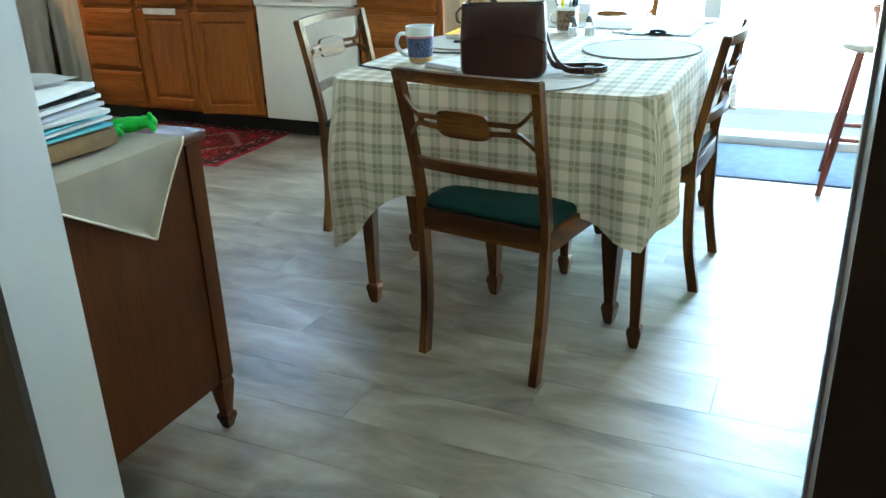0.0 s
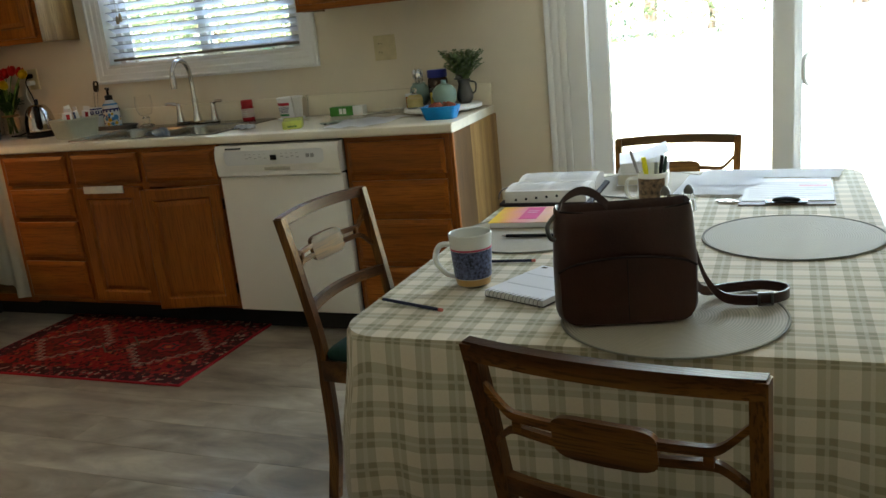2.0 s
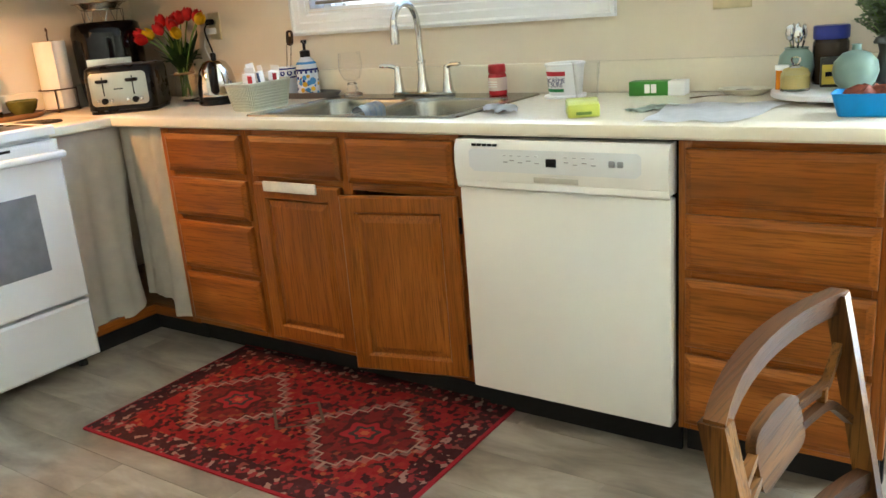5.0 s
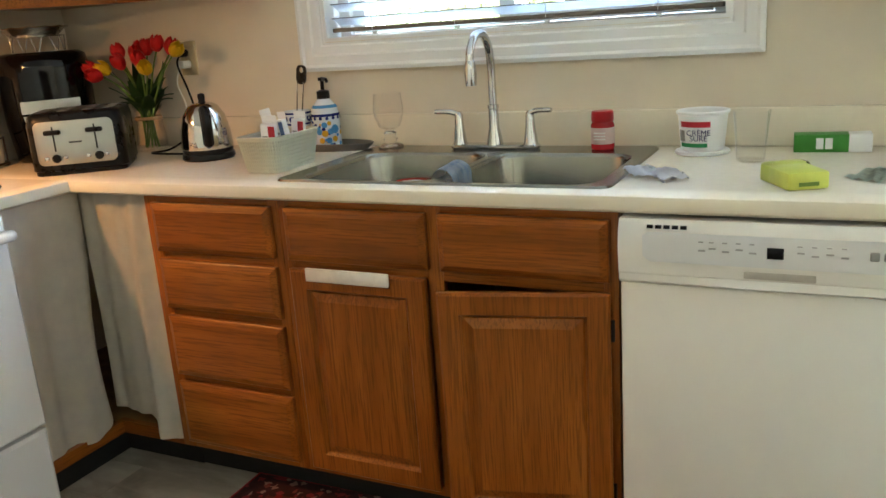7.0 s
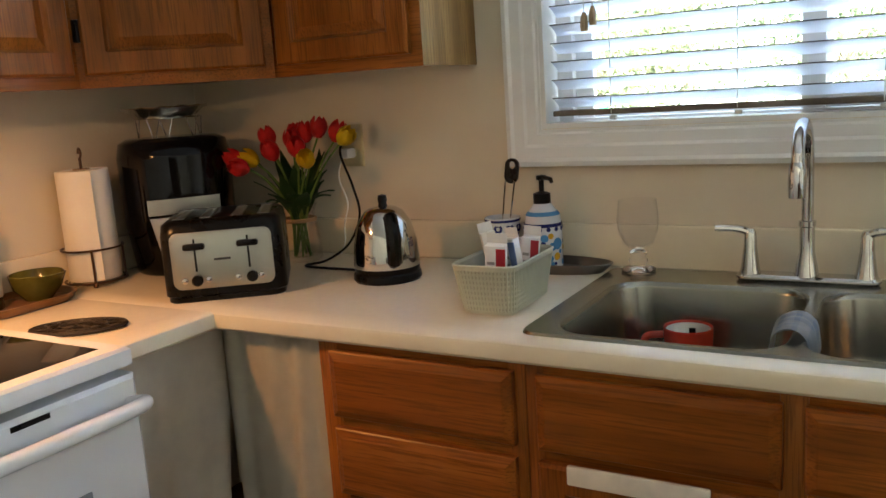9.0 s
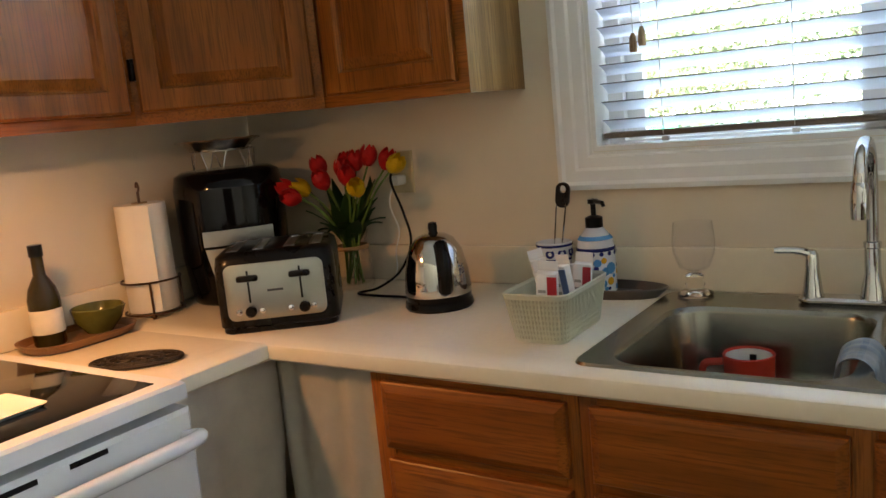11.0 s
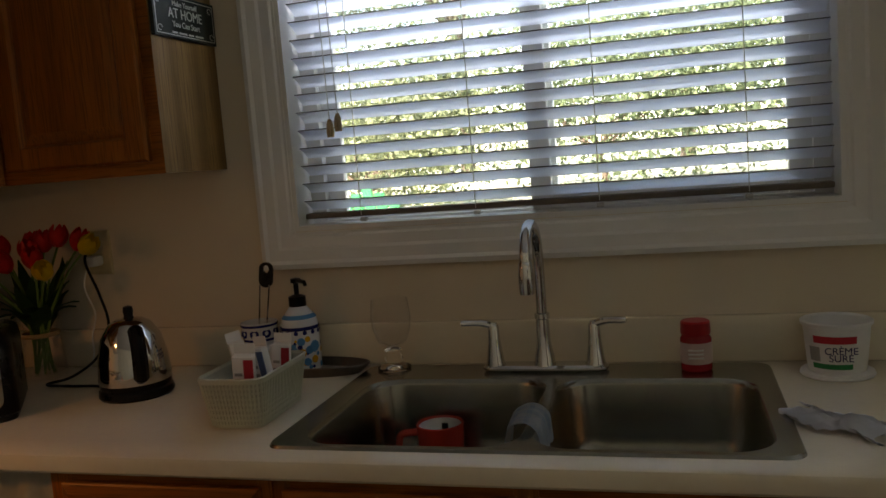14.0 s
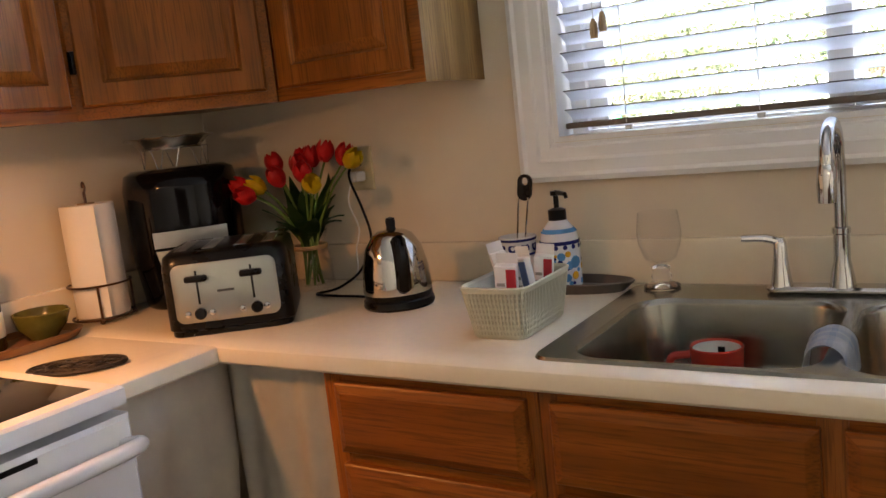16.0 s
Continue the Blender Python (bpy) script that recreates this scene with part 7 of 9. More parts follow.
t = thing("medicine_vial", (2.99, 4.385, BT), "orange medicine vial with a white cap", "vial")
part("vial", lathe(((0, 0), (0.015, 0), (0.015, 0.05), (0, 0.05)), 18, (2.99, 4.385, BT)), plain("amber_plastic", (0.62, 0.20, 0.01), 0.25, relief=0), t)
part("cap", lathe(((0, 0.05), (0.0175, 0.05), (0.0175, 0.062), (0, 0.063)), 18, (2.99, 4.385, BT)), white_paint, t)
solo("utensil_vase", lathe(((0, 0), (0.026, 0), (0.042, 0.02), (0.047, 0.05), (0.042, 0.08), (0.029, 0.094), (0.031, 0.1), (0.028, 0.1), (0.025, 0.09), (0.03, 0.06), (0, 0.05)), 28), celadon, (3.005, 4.475, BT), "celadon green vase holding spoons", "vase", smooth=60)
for k, (dx, dy, h) in enumerate(((-0.014, 0.0, 0.145), (0.0, 0.008, 0.15), (0.014, 0.0, 0.148), (0.005, -0.012, 0.14), (-0.006, -0.01, 0.15))):
    t = thing("spoon", (3.005 + dx, 4.475 + dy, BT + 0.055), "steel spoon standing bowl-up in the green vase", "spoon", "spoons in the vase")
    p0 = Vector((3.005 + dx * 0.3, 4.475 + dy * 0.3, BT + 0.056))
    p1 = Vector((3.005 + dx * 1.3, 4.475 + dy * 1.3, BT + h - 0.03))
    part("handle", tube((p0, p1), 0.003, 6), chrome, t)
    bm = lathe(((0, 0), (0.009, 0.006), (0.013, 0.02), (0.010, 0.038), (0, 0.045)), 12)
    bm.transform(Matrix.Translation(p1) @ Matrix.Rotation(k * 1.1, 4, "Z") @ Matrix.Diagonal((1, 0.35, 1, 1)))
    part("bowl", bm, chrome, t)
t = thing("spread_jar", (3.085, 4.505, BT), "dark jar with a blue screw lid", "jar")
t.matrix_basis = t.matrix_basis @ Matrix.Diagonal((1.1, 1.1, 1.28, 1))
part("jar", lathe(((0, 0), (0.038, 0), (0.041, 0.004), (0.041, 0.085), (0.036, 0.092), (0, 0.092)), 24, (3.085, 4.505, BT)), plain("dark_spread", (0.05, 0.03, 0.018), 0.15, relief=0), t)
part("lid", lathe(((0, 0.092), (0.040, 0.092), (0.041, 0.095), (0.041, 0.116), (0.039, 0.119), (0, 0.119)), 30, (3.085, 4.505, BT)), plain("blue_lid", (0.02, 0.03, 0.22), 0.35), t, "blue screw lid")
t = thing("tin_box", (3.125, 4.435, BT), "dark tin with a yellow printed label", "tin", turn=12)
part("tin", B(-0.05, 0.05, -0.02, 0.02, 0, 0.075, 0.003), plain("dark_tin", (0.03, 0.025, 0.02), 0.4), t)
part("label", B(-0.046, 0.02, -0.0212, -0.0195, 0.008, 0.058), plain("yellow_label", (0.62, 0.45, 0.06), 0.5), t, "yellow label", 0)
part("print_bar", B(-0.038, 0.008, -0.0222, -0.021, 0.028, 0.040), black_plastic, t, "", 0)
solo("green_vase", lathe(((0, 0), (0.028, 0), (0.046, 0.018), (0.054, 0.045), (0.050, 0.07), (0.032, 0.09), (0.012, 0.097), (0.010, 0.108), (0.013, 0.112), (0.009, 0.112), (0.006, 0.098), (0, 0.096)), 30), celadon, (3.17, 4.36, BT), "round celadon green bud vase", "vase", smooth=60)
pewter = plain("pewter", (0.11, 0.105, 0.095), 0.3, 0.9, relief=0.05)
t = thing("pewter_jug", (3.235, 4.44, BT), "small dark pewter jug used as a planter", "jug")
part("body", lathe(((0, 0), (0.024, 0), (0.036, 0.018), (0.038, 0.04), (0.03, 0.066), (0.025, 0.085), (0.030, 0.105), (0.028, 0.106), (0.023, 0.085), (0.02, 0.07), (0, 0.068)), 28, (3.235, 4.44, BT)), pewter, t, "", 60)
part("handle", tube(spline(((3.262, 4.44, BT + 0.095), (3.288, 4.44, BT + 0.085), (3.285, 4.44, BT + 0.05), (3.268, 4.44, BT + 0.04))), 0.004, 8), pewter, t)
part("lid", lathe(((0, 0), (0.020, 0), (0.021, 0.004), (0.016, 0.014), (0.004, 0.02), (0, 0.024)), 20, (3.218, 4.422, BT + 0.1065)), pewter, t, "domed pewter lid")


def sprigs(base, count, length, spread, leaf, mt, name, label, cat, seed, up=1.0):
    """A plant of thin curved stems, each set with pairs of small leaves."""
    r = random.Random(seed)
    t = thing(name, base, label, cat)
    stems, leaves = bmesh.new(), bmesh.new()
    for s in range(count):
        a, out, L = r.uniform(0, 6.28), r.uniform(0.2, 1) * spread, length * r.uniform(0.6, 1.05)
        p0 = Vector(base)
        p1 = p0 + Vector((math.cos(a) * out * 0.4, math.sin(a) * out * 0.4, L * 0.6 * up))
        p2 = p0 + Vector((math.cos(a) * out, math.sin(a) * out, L * up))
        pts = spline((p0, p1, p2), 6)
        tube(pts, 0.0012, 4, stems)
        for i in range(2, len(pts)):
            for side in (0, 1, 2):
                c, ang, w = pts[i], r.uniform(0, 6.28), leaf * r.uniform(0.7, 1.2)
                d = Vector((math.cos(ang), math.sin(ang), r.uniform(0.1, 0.9))).normalized()
                q = d.cross(Vector((0, 0, 1))).normalized() * w * 0.42
                vs4 = [leaves.verts.new(c), leaves.verts.new(c + d * w * 0.5 + q), leaves.verts.new(c + d * w), leaves.verts.new(c + d * w * 0.5 - q)]
                leaves.faces.new(vs4)
    part("stems", stems, stem_green, t)
    tagged(part("leaves", leaves, mt, t, "", 0), "", "", "", "stuff")
    return t


sprigs((3.235, 4.44, BT + 0.07), 85, 0.150, 0.092, 0.018, plain("grey_green_leaf", (0.155, 0.205, 0.105), 0.6, var=0.35, scale=60), "herb_plant", "bushy grey-green herb sprigs standing in the jug", "plant", 8)
t = thing("blue_container", (3.235, 4.14, TOP), "open bright blue plastic container with rust-red scraps", "container", turn=3)
blue_pl = plain("bright_blue_plastic", (0.0, 0.22, 0.55), 0.3, relief=0)
part("tub", loft([rrect(0, 0, w, d, 0.014, z) for z, w, d in ((0, 0.118, 0.075), (0.003, 0.122, 0.079), (0.05, 0.148, 0.100), (0.053, 0.152, 0.104), (0.053, 0.146, 0.098), (0.006, 0.116, 0.073))]), blue_pl, t, "", 40)
bm = loft([[(0.06 * k * math.cos(a) * (1 + 0.15 * math.sin(4 * a)), 0.038 * k * math.sin(a) * (1 + 0.15 * math.cos(3 * a)), z + 0.006 * math.sin(6 * a)) for a in np.linspace(0, 2 * math.pi, 25)[:-1]] for k, z in ((0.85, 0.0), (1, 0.02), (0.85, 0.045), (0.45, 0.056), (0.08, 0.052))])
solo("vegetable_scraps", bm, plain("rust_scraps", (0.22, 0.05, 0.02), 0.7, var=0.5, scale=70, relief=0.9), (3.24, 4.145, TOP + 0.0065), "rust-red vegetable scraps heaped in the blue container", "scraps", smooth=40)

# ---- wicker basket with cleaning bottles ----
WB = (3.500, 4.428, 0)
t = thing("wicker_basket", WB, "brown woven wicker basket with a hoop handle beside the counter", "basket")
wick = wood("wicker", (0.10, 0.045, 0.018), (0.19, 0.095, 0.04), (0.29, 0.155, 0.07), 0, 0.6, 30)
wick_dark = wood("wicker_dark", (0.05, 0.022, 0.01), (0.09, 0.042, 0.018), (0.14, 0.07, 0.03), 0, 0.6, 30)


def basket_ring(z, weave, j):
    f = z / 0.17
    return [(WB[0] + x + weave * (-1) ** (i // 2 + j) * (1 if abs(x) > 0.1 else 0), WB[1] + y + weave * (-1) ** (i // 2 + j) * (1 if abs(x) <= 0.1 else 0), z) for i, (x, y, _) in enumerate(ring_points(0.25 + 0.07 * f, 0.235 + 0.065 * f, 44))]


def ring_points(w, d, n):
    """Evenly spread points round a rounded rectangle."""
    poly = rrect(0, 0, w, d, 0.06, 0, 6)
    cum = [0.0]
    for a, b in zip(poly, poly[1:] + poly[:1]):
        cum.append(cum[-1] + math.dist(a, b))
    out = []
    for k in range(n):
        q = cum[-1] * k / n
        i = max(j for j in range(len(poly)) if cum[j] <= q)
        g = (q - cum[i]) / max(1e-9, cum[i + 1] - cum[i])
        a, b = poly[i], poly[(i + 1) % len(poly)]
        out.append(tuple(a[m] + (b[m] - a[m]) * g for m in range(3)))
    return out


for j in range(10):
    part("weave_ring", tube(basket_ring(0.014 + 0.0155 * j, 0.0035, j), 0.0085, 5, closed=True), wick_dark if j in (3, 4, 5) else wick, t, "", 60)
low, high = basket_ring(0.01, 0, 0), basket_ring(0.158, 0, 0)
for k in range(0, 44, 2):
    a, b = Vector(low[k]), Vector(high[k])
    push = (Vector((a.x, a.y, 0)) - Vector(WB)).normalized() * 0.009
    part("stake", tube((a + push, (a + b) / 2 + push * 1.1, b + push), 0.0055, 5), wick, t)
part("rim", tube(basket_ring(0.17, 0, 0), 0.013, 8, closed=True), wick, t, "thick braided rim", 60)
part("floor_panel", rounded(0.24, 0.225, 0.002, 0.010, 0.05, 0.002, cx=WB[0], cy=WB[1]), wick_dark, t)
part("handle", tube(spline(((WB[0] - 0.01, WB[1] + 0.145, 0.15), (WB[0] - 0.012, WB[1] + 0.125, 0.32), (WB[0] - 0.005, WB[1] + 0.01, 0.425), (WB[0] + 0.02, WB[1] - 0.11, 0.33), (WB[0] + 0.03, WB[1] - 0.148, 0.15))), 0.0095, 8), wick, t, "arched wicker handle", 60)
sb = (3.438, 4.40, 0.0102)
t = thing("spray_bottle", sb, "pale spray bottle with a yellow trigger head in the basket", "spray bottle")
part("bottle", lathe(((0, 0), (0.040, 0), (0.043, 0.004), (0.044, 0.17), (0.036, 0.215), (0.019, 0.262), (0.017, 0.275), (0, 0.275)), 24, sb), plain("pale_bottle", (0.60, 0.63, 0.60), 0.3, relief=0), t)
part("label", lathe(((0.0442, 0.09), (0.0446, 0.091), (0.0446, 0.175), (0.0442, 0.176)), 24, sb), plain("green_label", (0.10, 0.22, 0.07), 0.5), t, "green label")
part("collar", lathe(((0, 0.273), (0.020, 0.273), (0.020, 0.295), (0, 0.295)), 18, sb), plain("green_collar", (0.02, 0.22, 0.04), 0.35), t)
yel = plain("yellow_plastic", (0.75, 0.53, 0.01), 0.35)
part("neck", lathe(((0, 0.294), (0.015, 0.294), (0.017, 0.34), (0, 0.34)), 14, sb), yel, t)
part("trigger_head", loft([[(sb[0] + x, sb[1] + s * g, sb[2] + z) for x, z in ((-0.034, 0.335), (0.016, 0.335), (0.05, 0.375), (0.048, 0.395), (-0.008, 0.392), (-0.040, 0.358))] for s, g in ((-0.012, 0.8), (-0.016, 1), (0.016, 1), (0.012, 0.8))]), yel, t, "yellow trigger head", 30)
part("trigger", tube(spline(((sb[0] + 0.03, sb[1], sb[2] + 0.385), (sb[0] + 0.058, sb[1], sb[2] + 0.36), (sb[0] + 0.056, sb[1], sb[2] + 0.33), (sb[0] + 0.07, sb[1], sb[2] + 0.30))), 0.007, 7), plain("green_trigger", (0.02, 0.25, 0.05), 0.35), t, "green trigger")
solo("brown_caddy", loft([rrect(0, 0, w, d, 0.012, z) for z, w, d in ((0, 0.13, 0.075), (0.285, 0.15, 0.09), (0.285, 0.144, 0.084), (0.01, 0.124, 0.069))]), plain("brown_plastic", (0.035, 0.018, 0.012), 0.45), (3.535, 4.500, 0.0102), "dark brown plastic bin standing in the wicker basket", "bin", smooth=40)
solo("white_cup", lathe(((0, 0), (0.034, 0), (0.042, 0.13), (0.040, 0.13), (0.032, 0.004), (0, 0.004)), 20), white_paint, (3.487, 4.358, 0.0502), "small white plastic cup perched among bottles in the wicker basket", "cup", smooth=40)
can = (3.575, 4.375, 0.0102)
can_green = plain("bright_green_plastic", (0.14, 0.50, 0.03), 0.3, relief=0)
t = thing("watering_can", can, "bright green plastic watering can standing in the basket", "watering can")
part("body", loft([rrect(can[0], can[1], w, d, 0.035, can[2] + z) for z, w, d in ((0, 0.085, 0.08), (0.006, 0.092, 0.086), (0.13, 0.092, 0.086), (0.175, 0.07, 0.066), (0.185, 0.05, 0.048))]), can_green, t, "", 50)
part("handle", tube(spline(((can[0] + 0.03, can[1], can[2] + 0.17), (can[0] + 0.005, can[1] - 0.02, can[2] + 0.235), (can[0] - 0.03, can[1] - 0.01, can[2] + 0.225), (can[0] - 0.04, can[1], can[2] + 0.15))), 0.010, 8), can_green, t)
part("spout", tube(spline(((can[0] - 0.03, can[1] - 0.02, can[2] + 0.06), (can[0] - 0.06, can[1] - 0.03, can[2] + 0.14), (can[0] - 0.085, can[1] - 0.035, can[2] + 0.165))), [0.014, 0.013, 0.013, 0.012, 0.012, 0.011, 0.011, 0.010, 0.010, 0.010, 0.010, 0.010, 0.010], 8), can_green, t)

# ---- things on the table ----
TT = TZ + 0.0022


def mat_weave():
    m, n, l, b = shader("woven_mat", 0.75)
    tc, sp = n.new("ShaderNodeTexCoord"), n.new("ShaderNodeSeparateXYZ")
    l.new(tc.outputs["Object"], sp.inputs[0])
    r = math_node(n, l, "SQRT", math_node(n, l, "ADD", math_node(n, l, "POWER", sp.outputs[0], 2.0), math_node(n, l, "POWER", sp.outputs[1], 2.0)))
    w = math_node(n, l, "SINE", math_node(n, l, "MULTIPLY", r, 1250.0))
    nz = noise_node(n, l, 220, 2)
    c = mix(n, l, (0.21, 0.18, 0.13), (0.43, 0.38, 0.295), math_node(n, l, "ADD", math_node(n, l, "MULTIPLY", w, 0.28), 0.5))
    l.new(mix(n, l, c, (0.2, 0.19, 0.15), mul(n, l, nz.outputs[0], 0.4)), b.inputs["Base Color"])
    bump(n, l, b, w, 0.3, 0.0008)
    return m


weave = mat_weave()
for x, y in ((4.36, 2.325), (4.553, 2.858), (3.955, 2.89), (4.15, 3.46)):
    t = thing("placemat", (x, y, TT), "round grey-beige woven placemat on the tablecloth", "placemat", "placemats on the table")
    part("disc", lathe(((0, 0), (0.183, 0), (0.185, 0.0014), (0.183, 0.003), (0, 0.003)), 56, (x, y, TT)), weave, t)
    part("bound_rim", tube([(x + 0.187 * math.cos(2 * math.pi * k / 56), y + 0.187 * math.sin(2 * math.pi * k / 56), TT + 0.0022) for k in range(56)], 0.0022, 5, closed=True), plain("rim_cord", (0.22, 0.21, 0.17), 0.8) if "rim_cord" not in bpy.data.materials else bpy.data.materials["rim_cord"], t, "darker bound rim")
MT = TT + 0.0032

# leather bag
t = thing("leather_bag", (4.283, 2.318, MT), "dark brown leather shoulder bag standing open on the table", "bag", turn=16.0)
leather = plain("brown_leather", (0.034, 0.0105, 0.005), 0.38, var=0.35, scale=9, grain=320, relief=0.35)
leather_d = plain("dark_lining", (0.012, 0.006, 0.006), 0.8)
secs = []
for z, w, d, r in ((0.0, 0.196, 0.080, 0.03), (0.004, 0.216, 0.092, 0.035), (0.012, 0.231, 0.098, 0.035), (0.024, 0.239, 0.10, 0.035), (0.10, 0.238, 0.098, 0.03), (0.165, 0.230, 0.086, 0.028), (0.195, 0.226, 0.076, 0.026), (0.200, 0.220, 0.068, 0.022), (0.196, 0.212, 0.060, 0.02), (0.17, 0.21, 0.06, 0.02)):
    ring = rrect(0, 0, w, d, r, z, 6)
    secs.append([(x, y, zz - (0.010 * (1 - (x / 0.11) ** 2) if z > 0.18 else 0)) for x, y, zz in ring])
body = part("body", loft(secs), leather, t, "", 60)
pk = loft([[(x, -0.049 - o - 0.006 * (1 - (x / 0.11) ** 2), z) for x, z in [(-0.088, 0.006), (0.088, 0.006), (0.101, 0.012), (0.108, 0.024), (0.110, 0.04), (0.110, 0.092)] + [(0.110 - 0.22 * k / 10, 0.100 + 0.022 * math.sin(math.pi * k / 10) ** 0.6) for k in range(11)] + [(-0.110, 0.092), (-0.110, 0.04), (-0.108, 0.024), (-0.101, 0.012)]] for o in (0, 0.005)])
part("pocket", pk, leather, t, "front pocket", 50)
part("pocket_piping", tube([(0.112 - 0.224 * k / 14, -0.0555 - 0.006 * (1 - ((0.112 - 0.224 * k / 14) / 0.112) ** 2), 0.100 + 0.022 * math.sin(math.pi * k / 14) ** 0.6) for k in range(15)], 0.0022, 6), leather_d, t)
part("centre_seam", tube(((0, -0.0612, 0.012), (0, -0.0612, 0.118)), 0.001, 5), leather_d, t)
part("top_piping", tube([(0.105 - 0.21 * k / 12, -0.034 + 0.0, 0.200 - 0.010 * (1 - ((0.105 - 0.21 * k / 12) / 0.11) ** 2)) for k in range(13)], 0.002, 6), leather_d, t)


def band(points, w, mt, parent, name, label="", thick=0.0016, up=(0, 0, 1)):
    """A flat strap along points, w wide in the upright direction."""
    u = Vector(up) * w / 2
    p = spline(points, 6)
    sec = []
    for i, q in enumerate(p):
        d = (p[min(i + 1, len(p) - 1)] - p[max(i - 1, 0)]).normalized()
        s = d.cross(Vector(up)).normalized() * thick
        sec.append([q - u - s, q + u - s, q + u + s, q - u + s])
    return part(name, loft(sec), mt, parent, label, 60)


band(((-0.108, 0.0, 0.185), (-0.095, 0.03, 0.204), (-0.07, 0.04, 0.216), (-0.045, 0.038, 0.212), (-0.02, 0.03, 0.19)), 0.016, leather, t, "top_handle", up=(0.2, 0.5, 0.8))
strap_p = ((0.114, 0.0, 0.13), (0.122, 0.004, 0.10), (0.14, 0.01, 0.05), (0.17, 0.015, 0.016), (0.22, 0.005, 0.0115), (0.27, 0.02, 0.0115), (0.285, 0.055, 0.0115), (0.25, 0.085, 0.0115), (0.19, 0.08, 0.0115), (0.14, 0.05, 0.02), (0.118, 0.02, 0.06))
band(strap_p, 0.018, leather, t, "shoulder_strap", "narrow brown strap with a buckle")
part("buckle", rings(-0.013, 0.013, -0.012, 0.012, ((0, 0), (0, 0.004), (0.004, 0.004), (0.004, 0)), lambda u, v, h: (0.235 + u, 0.004 - h, 0.0135 + v), cap=False), pewter, t, "dull metal buckle")
part("side_clip", tube(spline(((-0.112, -0.02, 0.19), (-0.125, -0.03, 0.175), (-0.122, -0.03, 0.155), (-0.113, -0.03, 0.15))), 0.004, 7), pewter, t, "metal clip")

# patterned mug
mp_ = (3.945, 2.482, TT)
t = thing("coffee_mug", mp_, "white mug with a blue patterned band and tan foot", "mug")
blue_band = plain("blue_pattern", (0.06, 0.075, 0.14), 0.35, var=1.6, scale=170, relief=0)
part("cup", lathe(((0, 0), (0.030, 0), (0.0345, 0.003), (0.0385, 0.03), (0.0445, 0.108), (0.043, 0.110), (0.041, 0.108), (0.033, 0.012), (0, 0.010)), 36, mp_), plain("mug_glaze", (0.62, 0.63, 0.58), 0.25, var=0.06, relief=0), t)
part("band", lathe(((0.0374, 0.018), (0.0381, 0.0185), (0.0425, 0.076), (0.0420, 0.0765)), 36, mp_), blue_band, t, "blue and white patterned band")
part("red_line", lathe(((0.0422, 0.077), (0.0428, 0.0772), (0.0430, 0.0805), (0.0424, 0.081)), 36, mp_), plain("rose_line", (0.45, 0.05, 0.10), 0.35), t, "rose red line")
part("foot_band", lathe(((0.0347, 0.003), (0.0353, 0.0032), (0.0377, 0.0165), (0.0372, 0.017)), 36, mp_), plain("tan_band", (0.5, 0.30, 0.10), 0.35), t, "tan foot band")
part("coffee", lathe(((0, 0.03), (0.0345, 0.03)), 28, mp_), plain("coffee", (0.03, 0.014, 0.006), 0.1, relief=0), t, "dregs of coffee")
part("handle", tube(spline(((mp_[0] - 0.037, mp_[1] - 0.006, TT + 0.085), (mp_[0] - 0.062, mp_[1] - 0.016, TT + 0.084), (mp_[0] - 0.072, mp_[1] - 0.02, TT + 0.055), (mp_[0] - 0.055, mp_[1] - 0.014, TT + 0.025), (mp_[0] - 0.034, mp_[1] - 0.006, TT + 0.017))), 0.006, 8), plain("mug_handle", (0.72, 0.72, 0.70), 0.25, relief=0), t)

# spiral notebook
t = thing("spiral_notebook", (4.095, 2.455, TT), "white spiral notebook lying closed on the cloth", "notebook", turn=-23.0)
part("page_block", B(-0.07, 0.07, -0.085, 0.095, 0.001, 0.012, 0.001), paper_white, t, "", 0)
part("cover", B(-0.071, 0.071, -0.086, 0.096, 0.012, 0.0135, 0.0004), plain("notebook_cover", (0.60, 0.60, 0.63), 0.4, var=0.02), t, "", 0)
part("back_cover", B(-0.071, 0.071, -0.086, 0.096, 0, 0.001), black_plastic, t, "", 0)
for y in (-0.03, 0.035):
    part("print_bar", B(-0.062, 0.062, y, y + 0.004, 0.0134, 0.0138), plain("cover_line", (0.45, 0.45, 0.48), 0.5) if y < 0 else bpy.data.materials["cover_line"], t, "", 0)
part("mark", B(-0.062, -0.050, 0.080, 0.088, 0.0134, 0.0139), black_plastic, t, "small black mark", 0)
for k in range(14):
    x = -0.064 + 0.128 * k / 13
    part("coil", tube([(x, -0.086 + 0.0075 * math.cos(a), 0.0072 + 0.0075 * math.sin(a)) for a in np.linspace(0, 2 * math.pi, 11)[:-1]], 0.0008, 4, closed=True), plain("coil_wire", (0.2, 0.2, 0.2), 0.4, 0.6) if k == 0 else bpy.data.materials["coil_wire"], t)
    part("punch_hole", B(x - 0.0022, x + 0.0022, -0.081, -0.0765, 0.0134, 0.0138), grey_print, t, "", 0)


